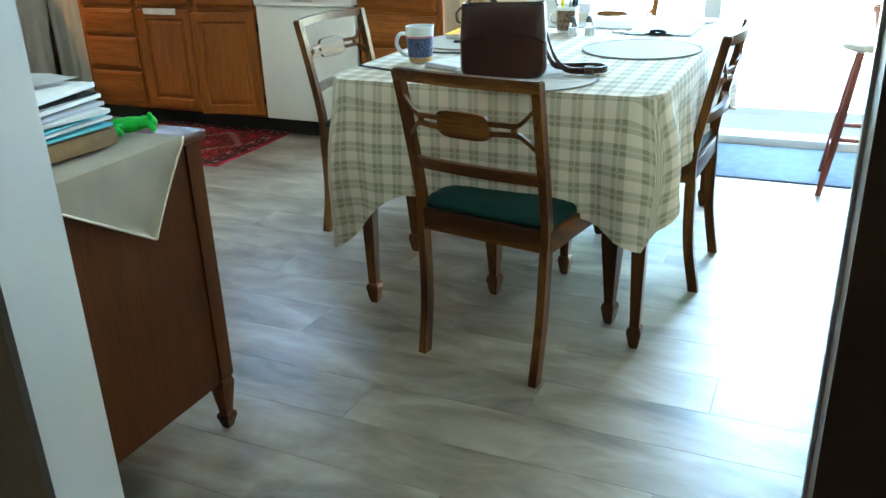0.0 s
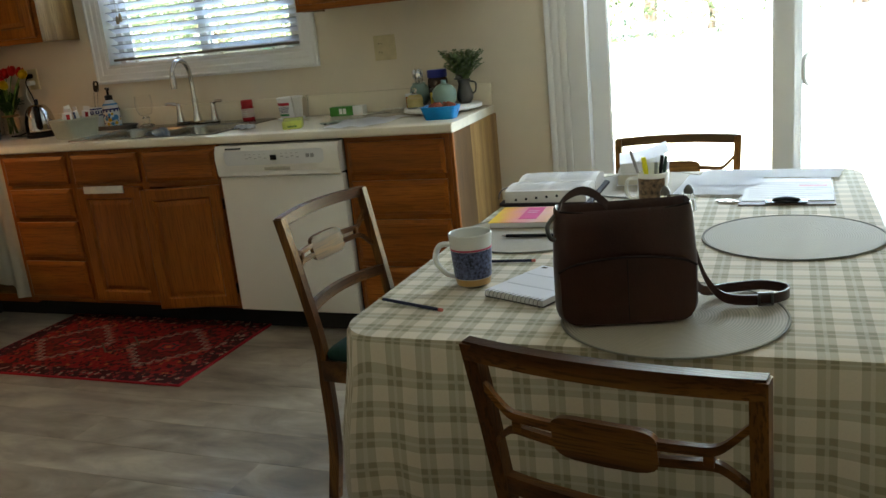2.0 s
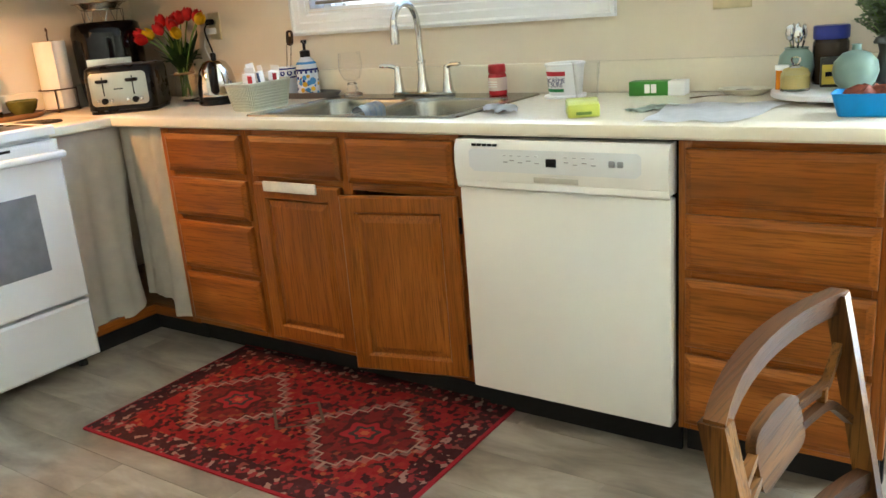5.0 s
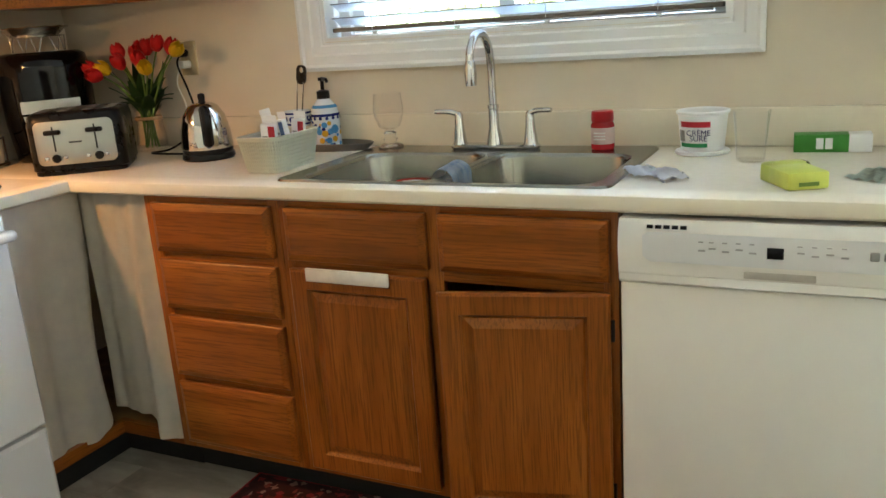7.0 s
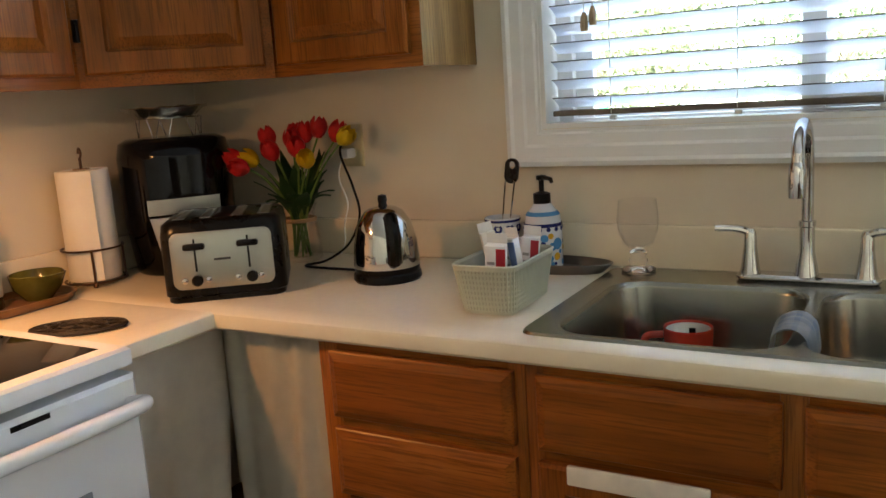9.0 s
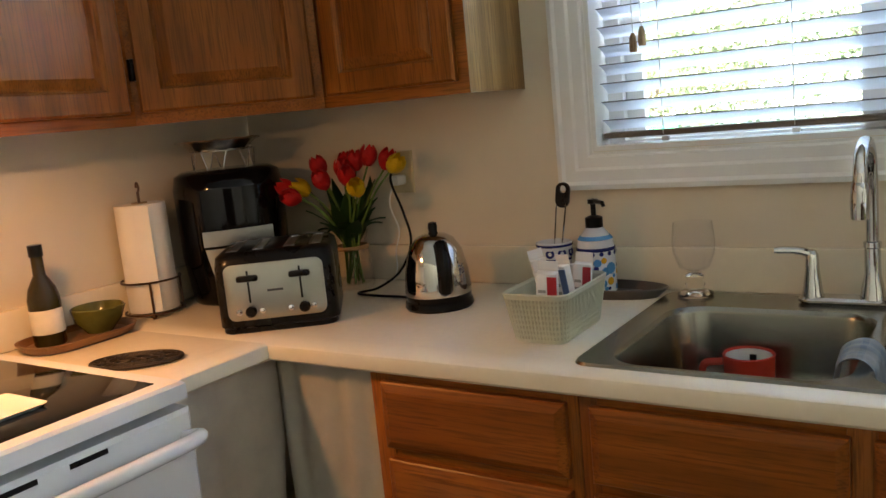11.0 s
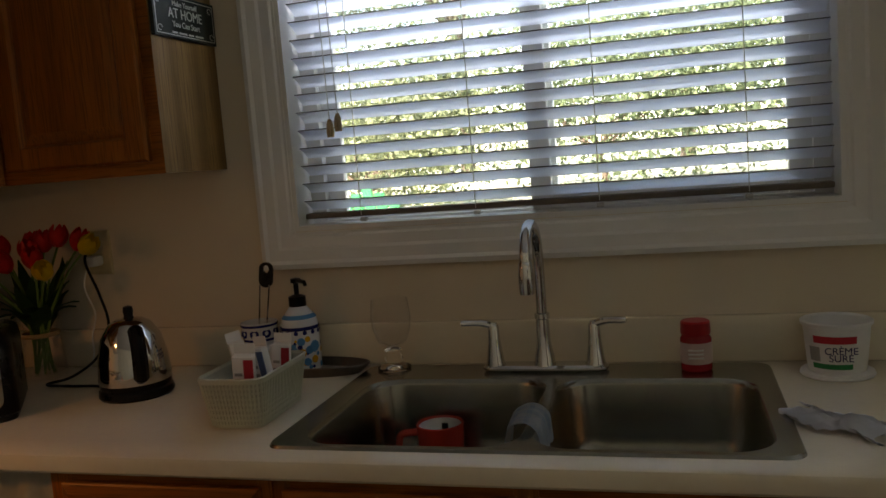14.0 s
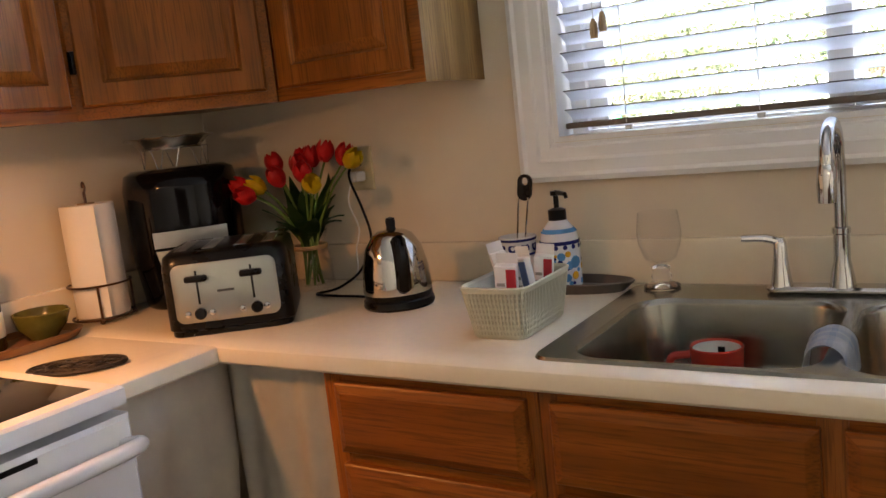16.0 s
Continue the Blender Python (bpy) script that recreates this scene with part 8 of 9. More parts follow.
def stick(a, b, r, mt, name, label, cat, tip=None, end=None, z=TT):
    a, b = Vector((*a, z + r)), Vector((*b, z + r))
    c = (a + b) / 2
    t = thing(name, tuple(c), label, cat)
    part("barrel", tube((a.lerp(b, 0.08), b.lerp(a, 0.05)), r, 6), mt, t)
    part("tip", tube((a.lerp(b, 0.08), a), [r, r * 0.2], 6), tip or black_plastic, t)
    part("end_cap", tube((b.lerp(a, 0.05), b), r, 6), end or black_plastic, t)


tip_wood = plain("pencil_wood", (0.5, 0.34, 0.16), 0.6)
pink_end = plain("coral_end", (0.55, 0.13, 0.10), 0.5)
navy_pencil = plain("navy_lacquer", (0.008, 0.012, 0.04), 0.3, relief=0)
stick((3.783, 2.362), (3.943, 2.307), 0.0036, navy_pencil, "pencil", "dark navy pencil with a coral end on the cloth", "pencil", tip_wood, pink_end)
stick((3.872, 2.622), (4.033, 2.640), 0.0036, navy_pencil, "pencil", "dark navy pencil with a coral end behind the mug", "pencil", tip_wood, pink_end)
stick((3.895, 2.832), (4.036, 2.842), 0.0045, black_plastic, "pen", "black and clear ballpoint pen lying on the placemat", "pen", chrome, black_plastic, MT)

# planner
t = thing("planner", (3.94, 3.015, MT), "spiral planner with a yellow and pink watercolour cover", "planner", turn=3.0)
part("page_block", B(-0.112, 0.112, -0.088, 0.085, 0.001, 0.014, 0.001), paper_white, t, "", 0)


def planner_mat():
    m, n, l, b = shader("planner_cover", 0.35)
    tc, sp = n.new("ShaderNodeTexCoord"), n.new("ShaderNodeSeparateXYZ")
    l.new(tc.outputs["Object"], sp.inputs[0])
    nz = noise_node(n, l, 14, 3)
    f = math_node(n, l, "ADD", math_node(n, l, "MULTIPLY", sp.outputs[0], 4.4), math_node(n, l, "MULTIPLY", nz.outputs[0], 0.35))
    r = ramp(n, ((0.0, (0.75, 0.50, 0.02)), (0.12, (0.75, 0.35, 0.10)), (0.3, (0.72, 0.28, 0.30)), (0.5, (0.72, 0.45, 0.40)), (0.75, (0.72, 0.42, 0.20))))
    l.new(math_node(n, l, "ADD", f, 0.32), r.inputs[0])
    l.new(r.outputs[0], b.inputs["Base Color"])
    return m


part("cover", B(-0.114, 0.114, -0.089, 0.086, 0.014, 0.0155, 0.0004), planner_mat(), t, "yellow, coral and pink cover", 0)
part("title_patch", B(-0.042, 0.005, -0.055, 0.075, 0.0156, 0.0162), plain("magenta_patch", (0.62, 0.05, 0.22), 0.4), t, "magenta patch", 0)
for y in (0.03, 0.012):
    part("print_bar", B(-0.033, -0.006, y, y + 0.008, 0.0163, 0.0166), plain("pale_pink_print", (0.7, 0.4, 0.5), 0.5), t, "", 0)
part("coil", tube([(-0.11 + 0.22 * k / 120, 0.088 + 0.006 * math.cos(k * 1.26), 0.0075 + 0.0072 * math.sin(k * 1.26)) for k in range(121)], 0.0007, 4), bpy.data.materials["coil_wire"], t)

# open thick book in a zip cover
t = thing("open_book", (3.905, 3.345, TT), "thick open book with thumb-index tabs in a dark leather cover", "book", turn=1.0)
part("cover", loft([rrect(0, 0, w, d, 0.02, z) for z, w, d in ((0, 0.262, 0.315), (0.003, 0.272, 0.325), (0.008, 0.268, 0.32))]), leather_d, t, "dark leather zip cover")
for s in (-1, 1):
    sec = []
    for x in (-0.118, 0.118):
        prof = [(s * 0.0015, 0.008), (s * 0.145, 0.008), (s * 0.140, 0.040)] + [(s * (0.140 - 0.1385 * k / 6), 0.040 + 0.008 * math.sin(math.pi * k / 6) - (0.004 if k == 6 else 0)) for k in range(1, 7)]
        sec.append([(x, y, z) for y, z in prof])
    part("page_block", loft(sec), plain("thin_paper", (0.66, 0.63, 0.58), 0.8, var=0.04) if s < 0 else bpy.data.materials["thin_paper"], t, "", 20)
    for col in (-1, 1):
        for k in range(11):
            y = s * (0.02 + 0.0105 * k)
            f = (0.140 - abs(y)) / 0.1385 * 6
            part("print_bar", B(col * 0.055 - 0.046, col * 0.055 + 0.046, y - 0.0014, y + 0.0014, 0.0405 + 0.008 * math.sin(math.pi * f / 6), 0.0409 + 0.008 * math.sin(math.pi * f / 6)), plain("faint_print", (0.52, 0.50, 0.47), 0.8) if "faint_print" not in bpy.data.materials else bpy.data.materials["faint_print"], t, "", 0)
for k in range(7):
    part("index_tab", lathe(((0, 0), (0.0042, 0), (0.004, 0.0008), (0, 0.0008)), 10), black_plastic, t).matrix_basis = pose(-0.085 + 0.03 * k, -0.1432, 0.016 + 0.0025 * k, 84, 0, 0)
part("zip_pull", tube(spline(((-0.135, 0.06, 0.006), (-0.155, 0.02, 0.02), (-0.165, -0.03, 0.018), (-0.16, -0.07, 0.004))), 0.0018, 5), leather_d, t)

# pen mug
pm = (4.215, 3.165, TT)
t = thing("pen_mug", pm, "picture mug full of pens on the table", "mug")
part("cup", lathe(((0, 0), (0.037, 0), (0.039, 0.003), (0.040, 0.094), (0.038, 0.095), (0.036, 0.09), (0.035, 0.008), (0, 0.006)), 28, pm), white_ceramic, t)
part("picture", wrap(-2.6, -0.6, 0.012, 0.082, 0.0392, 0.0399, pm, 14), plain("mug_picture", (0.16, 0.10, 0.05), 0.35, var=0.9, scale=90, relief=0), t, "brown printed picture")
part("handle", tube(spline(((pm[0] - 0.036, pm[1] - 0.005, TT + 0.08), (pm[0] - 0.064, pm[1] - 0.01, TT + 0.075), (pm[0] - 0.066, pm[1] - 0.01, TT + 0.035), (pm[0] - 0.036, pm[1] - 0.005, TT + 0.02))), 0.005, 8), white_ceramic, t)
for a, b, r, mt, lab in (((-0.01, -0.01), (-0.055, -0.01, 0.155), 0.0035, plain("grey_pencil", (0.25, 0.24, 0.24), 0.5), "grey pencil standing in the mug"), ((-0.005, 0.0), (-0.022, -0.005, 0.135), 0.006, plain("marker_yellow", (0.75, 0.68, 0.02), 0.35), "yellow highlighter standing in the mug"), ((0.005, 0.0), (0.01, 0.0, 0.12), 0.004, plain("grey_pen", (0.3, 0.3, 0.3), 0.4), "grey pen standing in the mug"), ((0.01, 0.0), (0.026, 0.0, 0.138), 0.0045, black_plastic, "black pen standing in the mug"), ((0.015, 0.005), (0.036, 0.005, 0.135), 0.004, plain("dark_green_pen", (0.02, 0.06, 0.04), 0.4), "dark green pen standing in the mug")):
    p0, p1 = Vector((pm[0] + a[0], pm[1] + a[1], TT + 0.01)), Vector((pm[0] + b[0], pm[1] + b[1], TT + b[2]))
    o = thing("pen", tuple(p0), lab, "pen", "pens in the mug")
    part("barrel", tube((p0, p0.lerp(p1, 0.75)), r, 7), mt, o)
    part("cap", tube((p0.lerp(p1, 0.7), p1), [r * 1.25, r], 7), mt, o)
for x, y in ((4.255, 3.095), (4.311, 3.112)):
    t = thing("salt_shaker", (x, y, TT), "small glass salt shaker with a dull metal cap", "shaker", "shakers on the table")
    part("glass", lathe(((0, 0), (0.017, 0), (0.019, 0.004), (0.015, 0.04), (0.012, 0.047), (0, 0.047)), 8, (x, y, TT)), clear_glass, t, "", 20)
    part("salt", lathe(((0, 0.003), (0.013, 0.003), (0.0125, 0.028), (0, 0.029)), 12, (x, y, TT)), white_paint, t)
    part("cap", lathe(((0, 0.047), (0.0125, 0.047), (0.0125, 0.056), (0.008, 0.065), (0.003, 0.069), (0, 0.07)), 16, (x, y, TT)), pewter, t, "dull metal cap")
# clipboard with papers, loose sheets, stacked books
t = thing("clipboard", (4.545, 3.325, TT), "clipboard with a steel clip holding printed sheets", "clipboard", turn=-1.0)
part("board", B(-0.115, 0.115, -0.165, 0.155, 0, 0.003, 0.001), plain("hardboard", (0.12, 0.07, 0.04), 0.5), t)
part("printed_sheet", B(-0.108, 0.112, -0.13, 0.16, 0.0032, 0.0055), paper_white, t, "white printed sheets", 0)
part("clip_plate", B(-0.05, 0.05, -0.162, -0.125, 0.0056, 0.008, 0.001), black_plastic, t)
part("clip_lever", tube(spline(((-0.028, -0.14, 0.008), (-0.022, -0.15, 0.012), (0.0, -0.152, 0.015), (0.022, -0.15, 0.012), (0.028, -0.14, 0.008))), 0.006, 8), black_plastic, t)
part("pink_strip", B(0.03, 0.10, 0.04, 0.06, 0.0056, 0.0059), plain("pink_print", (0.7, 0.4, 0.42), 0.6), t, "", 0)
for k in range(9):
    part("print_bar", B(-0.095, -0.095 + 0.14 + 0.04 * (k % 3), -0.10 + 0.024 * k, -0.096 + 0.024 * k, 0.0056, 0.0059), bpy.data.materials["faint_print"], t, "", 0)
for k, cs in enumerate((((4.25, 3.29), (4.44, 3.27), (4.46, 3.55), (4.27, 3.57)), ((4.29, 3.40), (4.47, 3.38), (4.50, 3.62), (4.31, 3.63)), ((4.44, 3.50), (4.68, 3.47), (4.70, 3.60), (4.46, 3.62)))):
    sheet(cs, "paper_sheet", paper_white, "loose white printed sheet lying on the table", "paper", 0.0015, 8, 11 + k, TT + (0.004 if k == 0 else 0.006 if k == 1 else 0.0062))
sheet(((4.165, 3.235), (4.215, 3.23), (4.22, 3.275), (4.17, 3.28)), "paper_note", paper_white, "small white paper note by the pen mug", "note", 0.002, 6, 21, MT)
solo("foil_wrapper", loft([[(0.03 * k * math.cos(a) * (1 + 0.3 * math.sin(3 * a)), 0.012 * k * math.sin(a), z) for a in np.linspace(0, 2 * math.pi, 17)[:-1]] for k, z in ((0.9, 0), (1, 0.004), (0.5, 0.008), (0.1, 0.007))]), foil, (4.40, 3.20, TT), "scrap of crumpled foil wrapper", "wrapper", turn=-20)
for z, w, d, turn, lab in ((0.0, 0.15, 0.21, 6, "thick grey-white paperback at the bottom of a pile"), (0.034, 0.145, 0.20, 10, "white paperback with a lifted cover on the pile")):
    t = thing("book", (4.135, 3.545, MT + z), lab, "book", "books piled on the table", turn=turn)
    part("page_block", B(-w / 2 + 0.002, w / 2 - 0.003, -d / 2 + 0.003, d / 2 - 0.003, 0.0015, 0.0315, 0.001), cream_paper if z == 0 else paper_white, t, "", 0)
    part("cover", B(-w / 2, w / 2, -d / 2, d / 2, 0, 0.0014), paper_white, t, "", 0)
    if z:
        part("front_cover", loft([[(x, y, 0.0318 + 0.03 * max(0, (x + w / 2) / w) ** 2 + o) for x in np.linspace(-w / 2, w / 2, 8) for o in (0,)] + [(x, y, 0.033 + 0.03 * max(0, (x + w / 2) / w) ** 2) for x in np.linspace(w / 2, -w / 2, 8)] for y in (-d / 2, d / 2)]), paper_white, t, "curled white cover", 50)
    else:
        part("front_cover", B(-w / 2, w / 2, -d / 2, d / 2, 0.0318, 0.0335), paper_white, t, "", 0)

# ---- things on the dresser ----
DT = DZ + 0.0005
bm = bmesh.new()
N = 14
g = []
for j in range(N + 1):
    v = j / N                       # across, from the wall side to the front
    g.append([])
    for i in range(2 * N + 1):
        u = i / N                   # 0 to 1 on the top, 1 to 2 down the side
        if u <= 1:
            x, z = 3.50 + (3.878 - 3.50) * u, DZ + 0.003 + 0.0015 * math.sin(9 * u + 5 * v)
            y = 1.02 + (1.455 - 1.02) * (v if u > 0.5 else 0.15 + 0.7 * v)
        else:
            f = u - 1
            x, z = 3.880 + 0.006 * math.sin(3 * f + 4 * v) * f, DZ + 0.002 - 0.185 * f * 1.0
            mid = 1.325
            y0, y1 = 1.02 + (mid - 1.02) * f, 1.455 + (mid - 1.455) * f
            y = y0 + (y1 - y0) * v
        g[-1].append(bm.verts.new((x - 3.7, y - 1.3, z - DZ)))
hems = [[g[j][i].co + Vector((3.702, 1.3, DZ)) for i in range(N, 2 * N + 1)] for j in (0, N)]
for p, q in zip(g, g[1:]):
    for i in range(2 * N):
        bm.faces.new((p[i], p[i + 1], q[i + 1], q[i]))
bmesh.ops.solidify(bm, geom=bm.faces[:], thickness=0.002)
bm.transform(Matrix.Translation((3.7, 1.3, DZ)))
t = thing("table_runner", (3.7, 1.3, DZ), "cream linen runner with a corner hanging off the dresser", "runner")
part("cloth", bm, linen, t, "", 40)
for line in hems:
    part("hem", tube(line, 0.0028, 6), linen, t, "stitched hem", 60)
RT = DZ + 0.006
t = thing("old_book", (3.715, 1.245, RT), "worn tan hardback under a pile of papers", "book", turn=-4.0)
part("page_block", B(-0.125, 0.075, -0.095, 0.10, 0.003, 0.040, 0.001), cream_paper, t, "", 0)
part("cover", loft([[(x, y, z) for x, z in ((-0.13, 0), (0.07, 0), (0.085, 0.006), (0.088, 0.022), (0.085, 0.038), (0.07, 0.044), (-0.13, 0.044), (-0.13, 0.0405), (0.07, 0.0405), (0.07, 0.0035), (-0.13, 0.0035))] for y in (-0.10, 0.105)]), plain("tan_boards", (0.24, 0.15, 0.06), 0.6, var=0.25), t, "tan cloth boards", 40)
cy_folder = plain("cyan_folder", (0.16, 0.50, 0.58), 0.5)
grey_folder = plain("grey_folder", (0.45, 0.46, 0.50), 0.6)
z = RT + 0.0445
for k, (mt, th, tw, dx, lab) in enumerate(((cy_folder, 0.006, -3, 0.0, "cyan paper folder in the pile"), (paper_white, 0.005, 2, 0.0, "white printed letter in the pile"), (cy_folder, 0.004, 5, -0.01, "cyan folder in the pile"), (paper_white, 0.008, -6, 0.0, "thick white letter in the pile"), (grey_folder, 0.007, 4, -0.015, "grey envelope in the pile"), (paper_white, 0.008, 8, -0.02, "thick white letter in the pile"), (black_plastic, 0.004, 3, -0.03, "dark glossy leaflet in the pile"), (paper_white, 0.010, 12, -0.03, "thick white printed booklet in the pile"))):
    bm = B(-0.115, 0.105, -0.10, 0.10, 0, th, 0.0008)
    for v in bm.verts:
        v.co.z += 0.006 * (v.co.x / 0.11) ** 2 * (k % 2)
    solo("document", bm, mt, (3.70 + dx, 1.245, z), lab, "document", "papers piled on the dresser", turn=tw, smooth=0)
    z += th + 0.0065 * (k % 2) + 0.0004
sheet(((3.50, 1.10), (3.70, 1.12), (3.72, 1.36), (3.48, 1.37)), "paper_sheet", paper_white, "white printed sheet on top of the pile", "paper", 0.003, 8, 31, z + 0.006)
# green toy
bm = lathe(((0, -0.06), (0.012, -0.055), (0.022, -0.03), (0.026, 0.0), (0.022, 0.03), (0.018, 0.042), (0.021, 0.055), (0.016, 0.072), (0, 0.078)), 16)
bm.transform(Matrix.Rotation(math.pi / 2, 4, "Y") @ Matrix.Diagonal((0.75, 1, 1, 1)))
for sx, sy in ((0.05, 1), (0.05, -1), (-0.035, 1), (-0.035, -1)):
    tube(spline(((sx * 0.5, sy * 0.015, 0.0), (sx, sy * 0.034, 0.002), (sx + 0.012, sy * 0.045, -0.012))), [0.009] * 6 + [0.008] * 6 + [0.006], 8, bm)
for sy in (-1, 1):
    r = bmesh.ops.create_uvsphere(bm, u_segments=10, v_segments=8, radius=0.008)
    bmesh.ops.translate(bm, verts=r["verts"], vec=(0.06, sy * 0.011, 0.014))
bm.transform(Matrix.Diagonal((0.78, 0.9, 0.9, 1)) @ Matrix.Translation((0, 0, 0.0195)))
solo("frog_toy", bm, plain("green_plush", (0.05, 0.42, 0.03), 0.7, var=0.2, relief=0.4), (3.752, 1.435, RT), "bright green soft frog toy on the runner", "toy", turn=50, smooth=60)
solo("eyeglass_case", loft([rrect(0, 0, w, d, 0.015, zz) for zz, w, d in ((0, 0.03, 0.1), (0.01, 0.045, 0.115), (0.045, 0.045, 0.115), (0.06, 0.03, 0.1))]), black_plastic, (3.655, 1.415, DT), "black glossy case behind the papers", "case", turn=30)
t = thing("pill_bottle", (3.45, 1.40, DT), "orange and white pill bottle on the dresser", "bottle")
part("body", lathe(((0, 0), (0.034, 0), (0.035, 0.003), (0.035, 0.12), (0, 0.12)), 22, (3.45, 1.40, DT)), white_paint, t)
part("label", lathe(((0.0352, 0.03), (0.0356, 0.031), (0.0356, 0.09), (0.0352, 0.091)), 22, (3.45, 1.40, DT)), plain("orange_label", (0.7, 0.14, 0.02), 0.5), t, "orange label")
part("cap", lathe(((0, 0.12), (0.033, 0.12), (0.032, 0.145), (0, 0.147)), 22, (3.45, 1.40, DT)), plain("orange_cap", (0.75, 0.28, 0.02), 0.4), t)

# ---- stool with a plant at the patio door ----
SC = (5.31, 4.02, 0)
t = thing("stool", SC, "red-brown wooden stool with a pale round seat", "stool")
stool_w = wood("stool_wood", (0.12, 0.025, 0.015), (0.19, 0.045, 0.025), (0.26, 0.07, 0.04), 2, 0.4)
part("seat", lathe(((0, 0.60), (0.155, 0.60), (0.168, 0.61), (0.168, 0.628), (0.158, 0.636), (0, 0.634)), 32, SC), plain("pale_seat", (0.55, 0.5, 0.42), 0.45), t)
feet = []
for k in range(4):
    a = math.pi / 4 + math.pi / 2 * k
    f = lambda r, z: Vector((SC[0] + r * math.cos(a), SC[1] + r * math.sin(a), z))
    part("leg", tube((f(0.245, 0), f(0.20, 0.2), f(0.12, 0.60)), [0.012, 0.017, 0.013], 10), stool_w, t)
    feet.append(a)
for k in range(4):
    a, b = feet[k], feet[(k + 1) % 4]
    z, r = (0.17, 0.207) if k % 2 else (0.24, 0.19)
    part("rung", tube(((SC[0] + r * math.cos(a), SC[1] + r * math.sin(a), z), (SC[0] + r * math.cos(b), SC[1] + r * math.sin(b), z)), 0.009, 8), stool_w, t)
t = thing("potted_plant", (SC[0] + 0.02, SC[1], 0.636), "leafy green house plant in a clay pot on the stool", "plant")
part("pot", lathe(((0, 0), (0.06, 0), (0.08, 0.11), (0.088, 0.112), (0.088, 0.135), (0.08, 0.135), (0.076, 0.115), (0, 0.11)), 24, (SC[0] + 0.02, SC[1], 0.636)), plain("clay", (0.32, 0.13, 0.07), 0.8), t)
rnd = random.Random(9)
bm = bmesh.new()
for k in range(46):
    a, L, h = rnd.uniform(0, 6.28), rnd.uniform(0.2, 0.4), rnd.uniform(0.18, 0.36)
    pts = spline(((SC[0] + 0.02, SC[1], 0.75), (SC[0] + 0.02 + 0.5 * L * math.cos(a), SC[1] + 0.5 * L * math.sin(a), 0.75 + h), (SC[0] + 0.02 + L * math.cos(a), SC[1] + L * math.sin(a), 0.75 + h * 0.75)), 5)
    row = []
    for i, q in enumerate(pts):
        w = 0.014 * math.sin(math.pi * (0.08 + 0.9 * i / (len(pts) - 1)))
        s = Vector((-math.sin(a), math.cos(a), 0)) * w
        row.append((bm.verts.new(q - s), bm.verts.new(q + Vector((0, 0, -0.3 * w))), bm.verts.new(q + s)))
    for p, q in zip(row, row[1:]):
        for i in range(2):
            bm.faces.new((p[i], p[i + 1], q[i + 1], q[i]))
tagged(part("leaves", bm, plain("plant_leaf", (0.10, 0.22, 0.03), 0.5, var=0.3), t, "", 60), "", "", "", "stuff")

# ---- garden ----
t = thing("garden_chair", (0.20, 8.0, 0.29), "green slatted garden chair on the lawn", "chair", turn=170.0)
t.matrix_basis = t.matrix_basis @ Matrix.Scale(0.85, 4)
chair_green = plain("garden_green", (0.02, 0.30, 0.10), 0.45)
for k in range(5):
    x = -0.2 + 0.1 * k
    part("back_slat", loft([[(x + dx * (1 if j == 0 else 0.9), 0.12 + 0.32 * z + dy, 0.35 + z) for dx, dy in ((-0.042, 0), (0.042, 0), (0.042, 0.02), (-0.042, 0.02))] for j, z in enumerate((0, 0.66 + 0.06 * (2 - abs(k - 2))))]), chair_green, t, "", 0)
    part("seat_slat", B(-0.25, 0.25, -0.32 + 0.1 * k, -0.24 + 0.1 * k, 0.34, 0.36), chair_green, t, "", 0)
for s in (-1, 1):
    part("arm", B(s * 0.31 - 0.06, s * 0.31 + 0.06, -0.4, 0.28, 0.55, 0.575, 0.005), chair_green, t)
    part("leg", B(s * 0.27 - 0.015, s * 0.27 + 0.015, -0.36, -0.27, 0, 0.55), chair_green, t, "", 0)
    part("leg", B(s * 0.27 - 0.015, s * 0.27 + 0.015, 0.2, 0.29, 0, 0.55), chair_green, t, "", 0)


def ground_height(y):
    return float(np.interp(y, (4.7, 6.3, 8.0, 12.0, 25.0, 300.0), (-0.2, -0.12, 0.29, 0.9, 1.1, 1.1)))


bark = plain("bark", (0.10, 0.075, 0.055), 0.95, relief=0.9, grain=60)


def leaf_mat(name, col):
    m, n, l, b = shader(name, 0.55)
    gi = n.new("ShaderNodeNewGeometry")
    r = ramp(n, ((0.0, tuple(c * 0.45 for c in col)), (0.5, col), (1.0, (col[0] * 1.7, col[1] * 1.6, col[2] * 1.5))))
    l.new(gi.outputs["Random Per Island"], r.inputs[0])
    l.new(r.outputs[0], b.inputs["Base Color"])
    tr, ms = n.new("ShaderNodeBsdfTranslucent"), n.new("ShaderNodeMixShader")
    l.new(r.outputs[0], tr.inputs[0])
    ms.inputs[0].default_value = 0.35
    l.new(b.outputs[0], ms.inputs[1])
    l.new(tr.outputs[0], ms.inputs[2])
    l.new(ms.outputs[0], n["Material Output"].inputs[0])
    return m


leaf_a, leaf_b = leaf_mat("leaf_green", (0.11, 0.15, 0.08)), leaf_mat("leaf_light_green", (0.15, 0.18, 0.10))


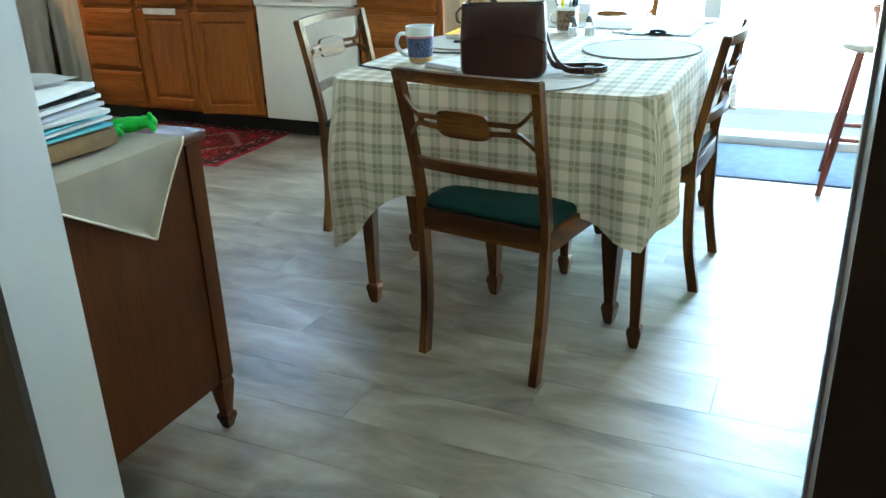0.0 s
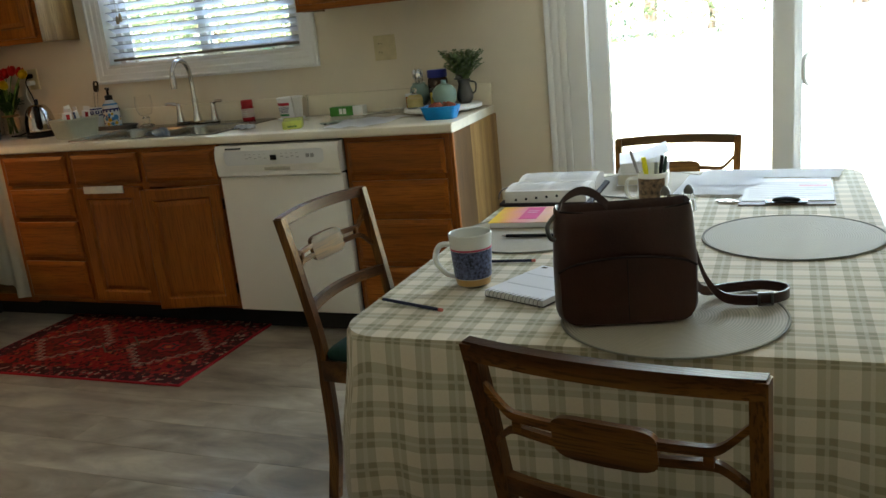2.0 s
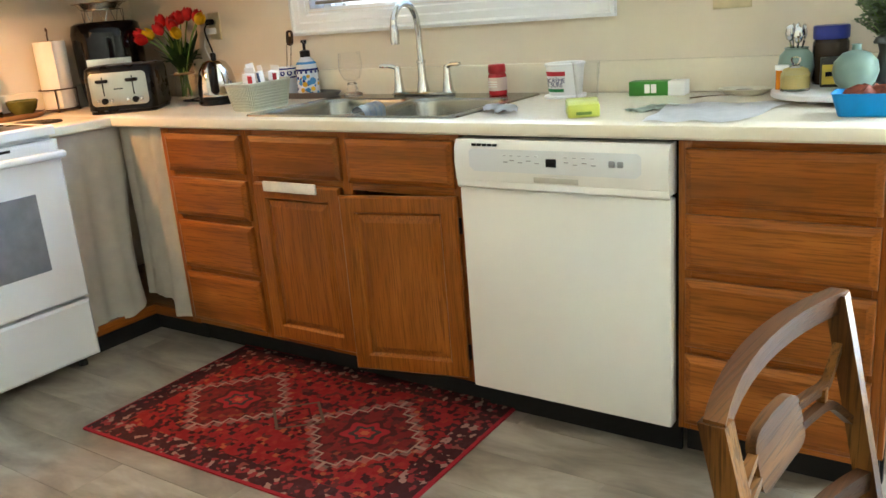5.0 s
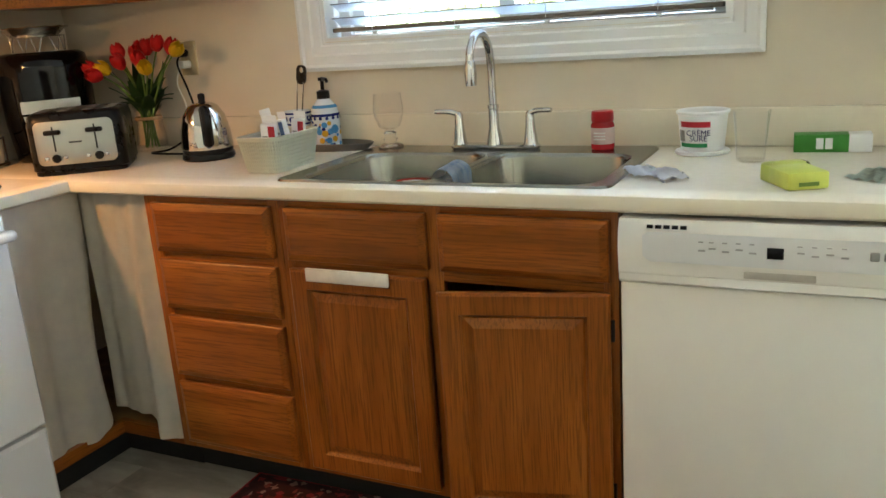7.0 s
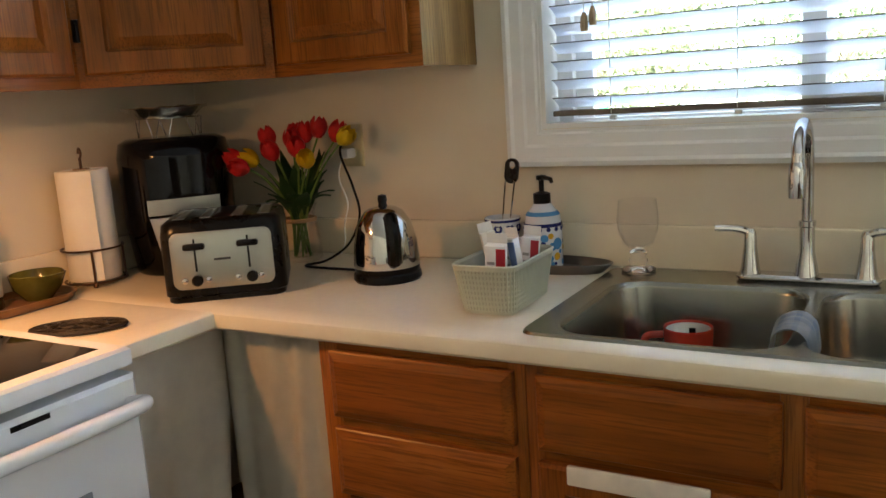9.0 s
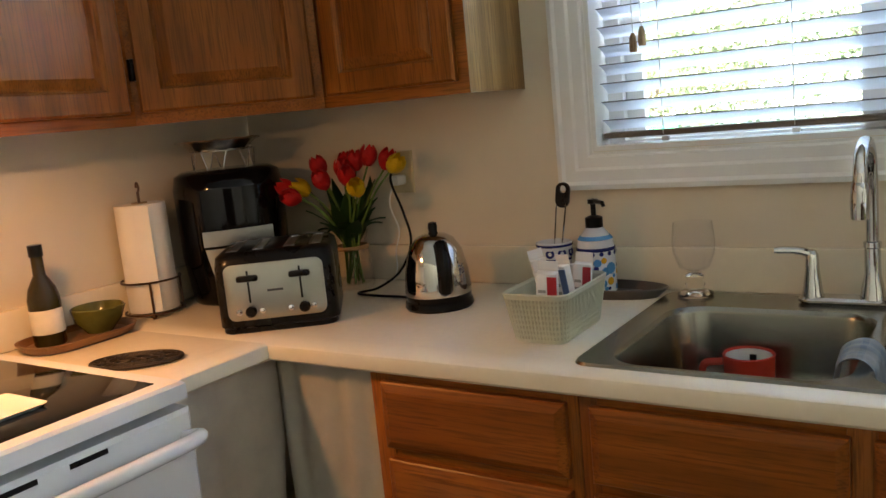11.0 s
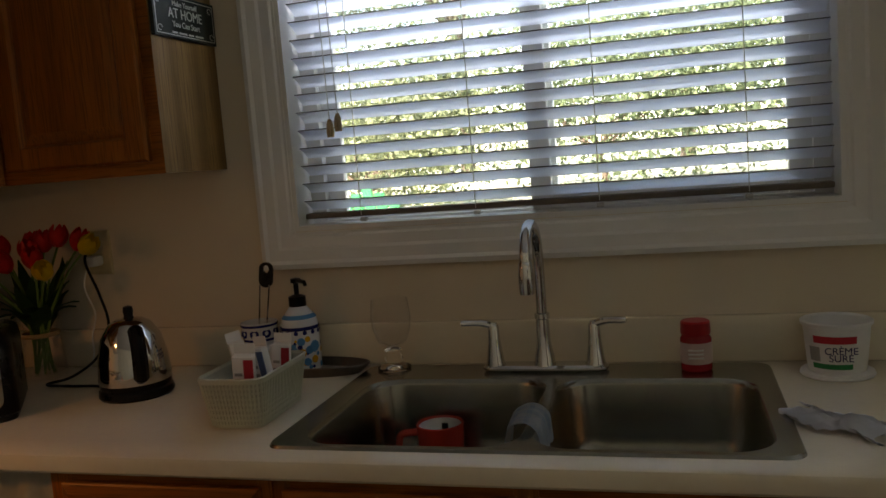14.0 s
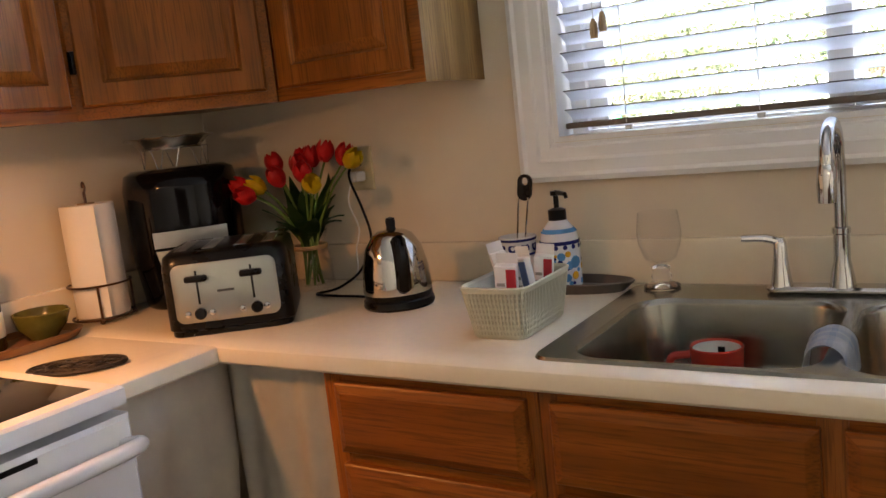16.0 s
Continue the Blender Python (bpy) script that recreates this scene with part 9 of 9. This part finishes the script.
def tree(x, y, height, radius, leaves, mt, seed, shrub=False):
    r = np.random.RandomState(seed)
    z0 = ground_height(y) - 0.05
    t = thing("shrub" if shrub else "tree", (x, y, z0), "leafy green shrub in sunlight on the bank" if shrub else "broad leafy tree in sunlight on the bank", "shrub" if shrub else "tree")
    trunk_h = height * (0.25 if shrub else 0.5)
    bm = tube([(x + 0.05 * math.sin(k), y + 0.05 * math.cos(2 * k), z0 + trunk_h * k / 5) for k in range(6)], [0.02 * height * (1 - 0.1 * k) for k in range(6)], 8)
    part("trunk", bm, bark, t)
    centres = []
    bm = bmesh.new()
    for k in range(16):
        a, e = r.uniform(0, 6.28), r.uniform(-0.1, 1.0)
        d = radius * r.uniform(0.35, 0.95)
        c = np.array((x + d * math.cos(a), y + d * math.sin(a), z0 + trunk_h * 0.7 + (height - trunk_h * 0.7) * (0.15 + 0.8 * r.uniform(0, 1) * (1 - 0.4 * d / radius))))
        centres.append(c)
        tube(((x, y, z0 + trunk_h * r.uniform(0.6, 0.95)), tuple((c + np.array((x, y, z0 + trunk_h))) / 2 + r.uniform(-0.1, 0.1, 3)), tuple(c)), [0.007 * height, 0.004 * height, 0.0015 * height], 5, bm)
    part("limbs", bm, bark, t)
    n = leaves * 5 // 2
    c = np.array(centres)[r.randint(0, len(centres), n)] + r.normal(0, 1, (n, 3)) * radius * 0.22
    c[:, 2] = np.maximum(c[:, 2], z0 + 0.05)
    size = r.uniform(0.02, 0.05, (n, 1)) * (1.0 if shrub else 1.25)
    u = r.normal(0, 1, (n, 3))
    u /= np.linalg.norm(u, axis=1, keepdims=True)
    w = np.cross(u, r.normal(0, 1, (n, 3)))
    w /= np.linalg.norm(w, axis=1, keepdims=True)
    quad = np.stack([c - u * size, c + w * size * 0.5, c + u * size, c - w * size * 0.5], 1) - np.array((x, y, z0))
    me = bpy.data.meshes.new("crown")
    me.from_pydata(quad.reshape(-1, 3).tolist(), [], np.arange(4 * n).reshape(-1, 4).tolist())
    me.materials.append(mt)
    ob = new("crown", me)
    ob.parent = t
    tagged(ob, "", "", "", "stuff")


for k, (x, y, h, r, n, shrub) in enumerate(((-3.6, 12.2, 2.6, 1.9, 7000, True), (-1.2, 11.2, 2.0, 1.5, 6500, True), (1.2, 12.4, 2.3, 1.8, 6500, True), (3.6, 13.2, 2.6, 2.0, 6000, True), (6.4, 13.5, 2.4, 2.0, 6000, True), (9.5, 14.0, 2.8, 2.2, 5000, True), (-6.5, 13.0, 3.0, 2.2, 5000, True), (-5.0, 16.5, 6.5, 2.8, 6000, False), (-1.5, 17.0, 7.0, 3.0, 6500, False), (2.2, 17.5, 6.5, 2.9, 6500, False), (5.8, 18.0, 7.2, 3.0, 8000, False), (9.8, 18.5, 6.8, 3.0, 7000, False), (-9.5, 17.0, 7.0, 3.0, 7000, False), (13.5, 19.0, 7.0, 3.2, 5000, False))):
    tree(x, y, h, r, n, leaf_b if k % 3 == 1 else leaf_a, 40 + k, shrub)

# ---- floor planks, last in the file ----
PL, PW = 1.22, 0.18
plank_meshes = {}


def plank_mesh(length):
    k = round(length, 3)
    if k not in plank_meshes:
        plank_meshes[k] = mesh_of("plank", B(-k / 2 + 0.0003, k / 2 - 0.0003, -PW / 2 + 0.0003, PW / 2 - 0.0003, -0.006, 0.0, 0.0006, seg=1), vinyl, 0)
    return plank_meshes[k]


row, y = 0, HALL_Y + PW / 2
while y < YW:
    lo, hi = (-0.06, XE + 0.06) if y > 0.74 else (3.24, 6.01)
    x = -0.6 + (row * 0.43) % PL - PL
    while x - PL / 2 < hi:
        a, b = max(lo, x - PL / 2), min(hi, x + PL / 2)
        if b - a > 0.02:
            ob = new("plank", plank_mesh(b - a))
            ob.parent = floor
            ob.matrix_basis = Matrix.Translation(((a + b) / 2, y, 0))
        x += PL
    y += PW
    row += 1
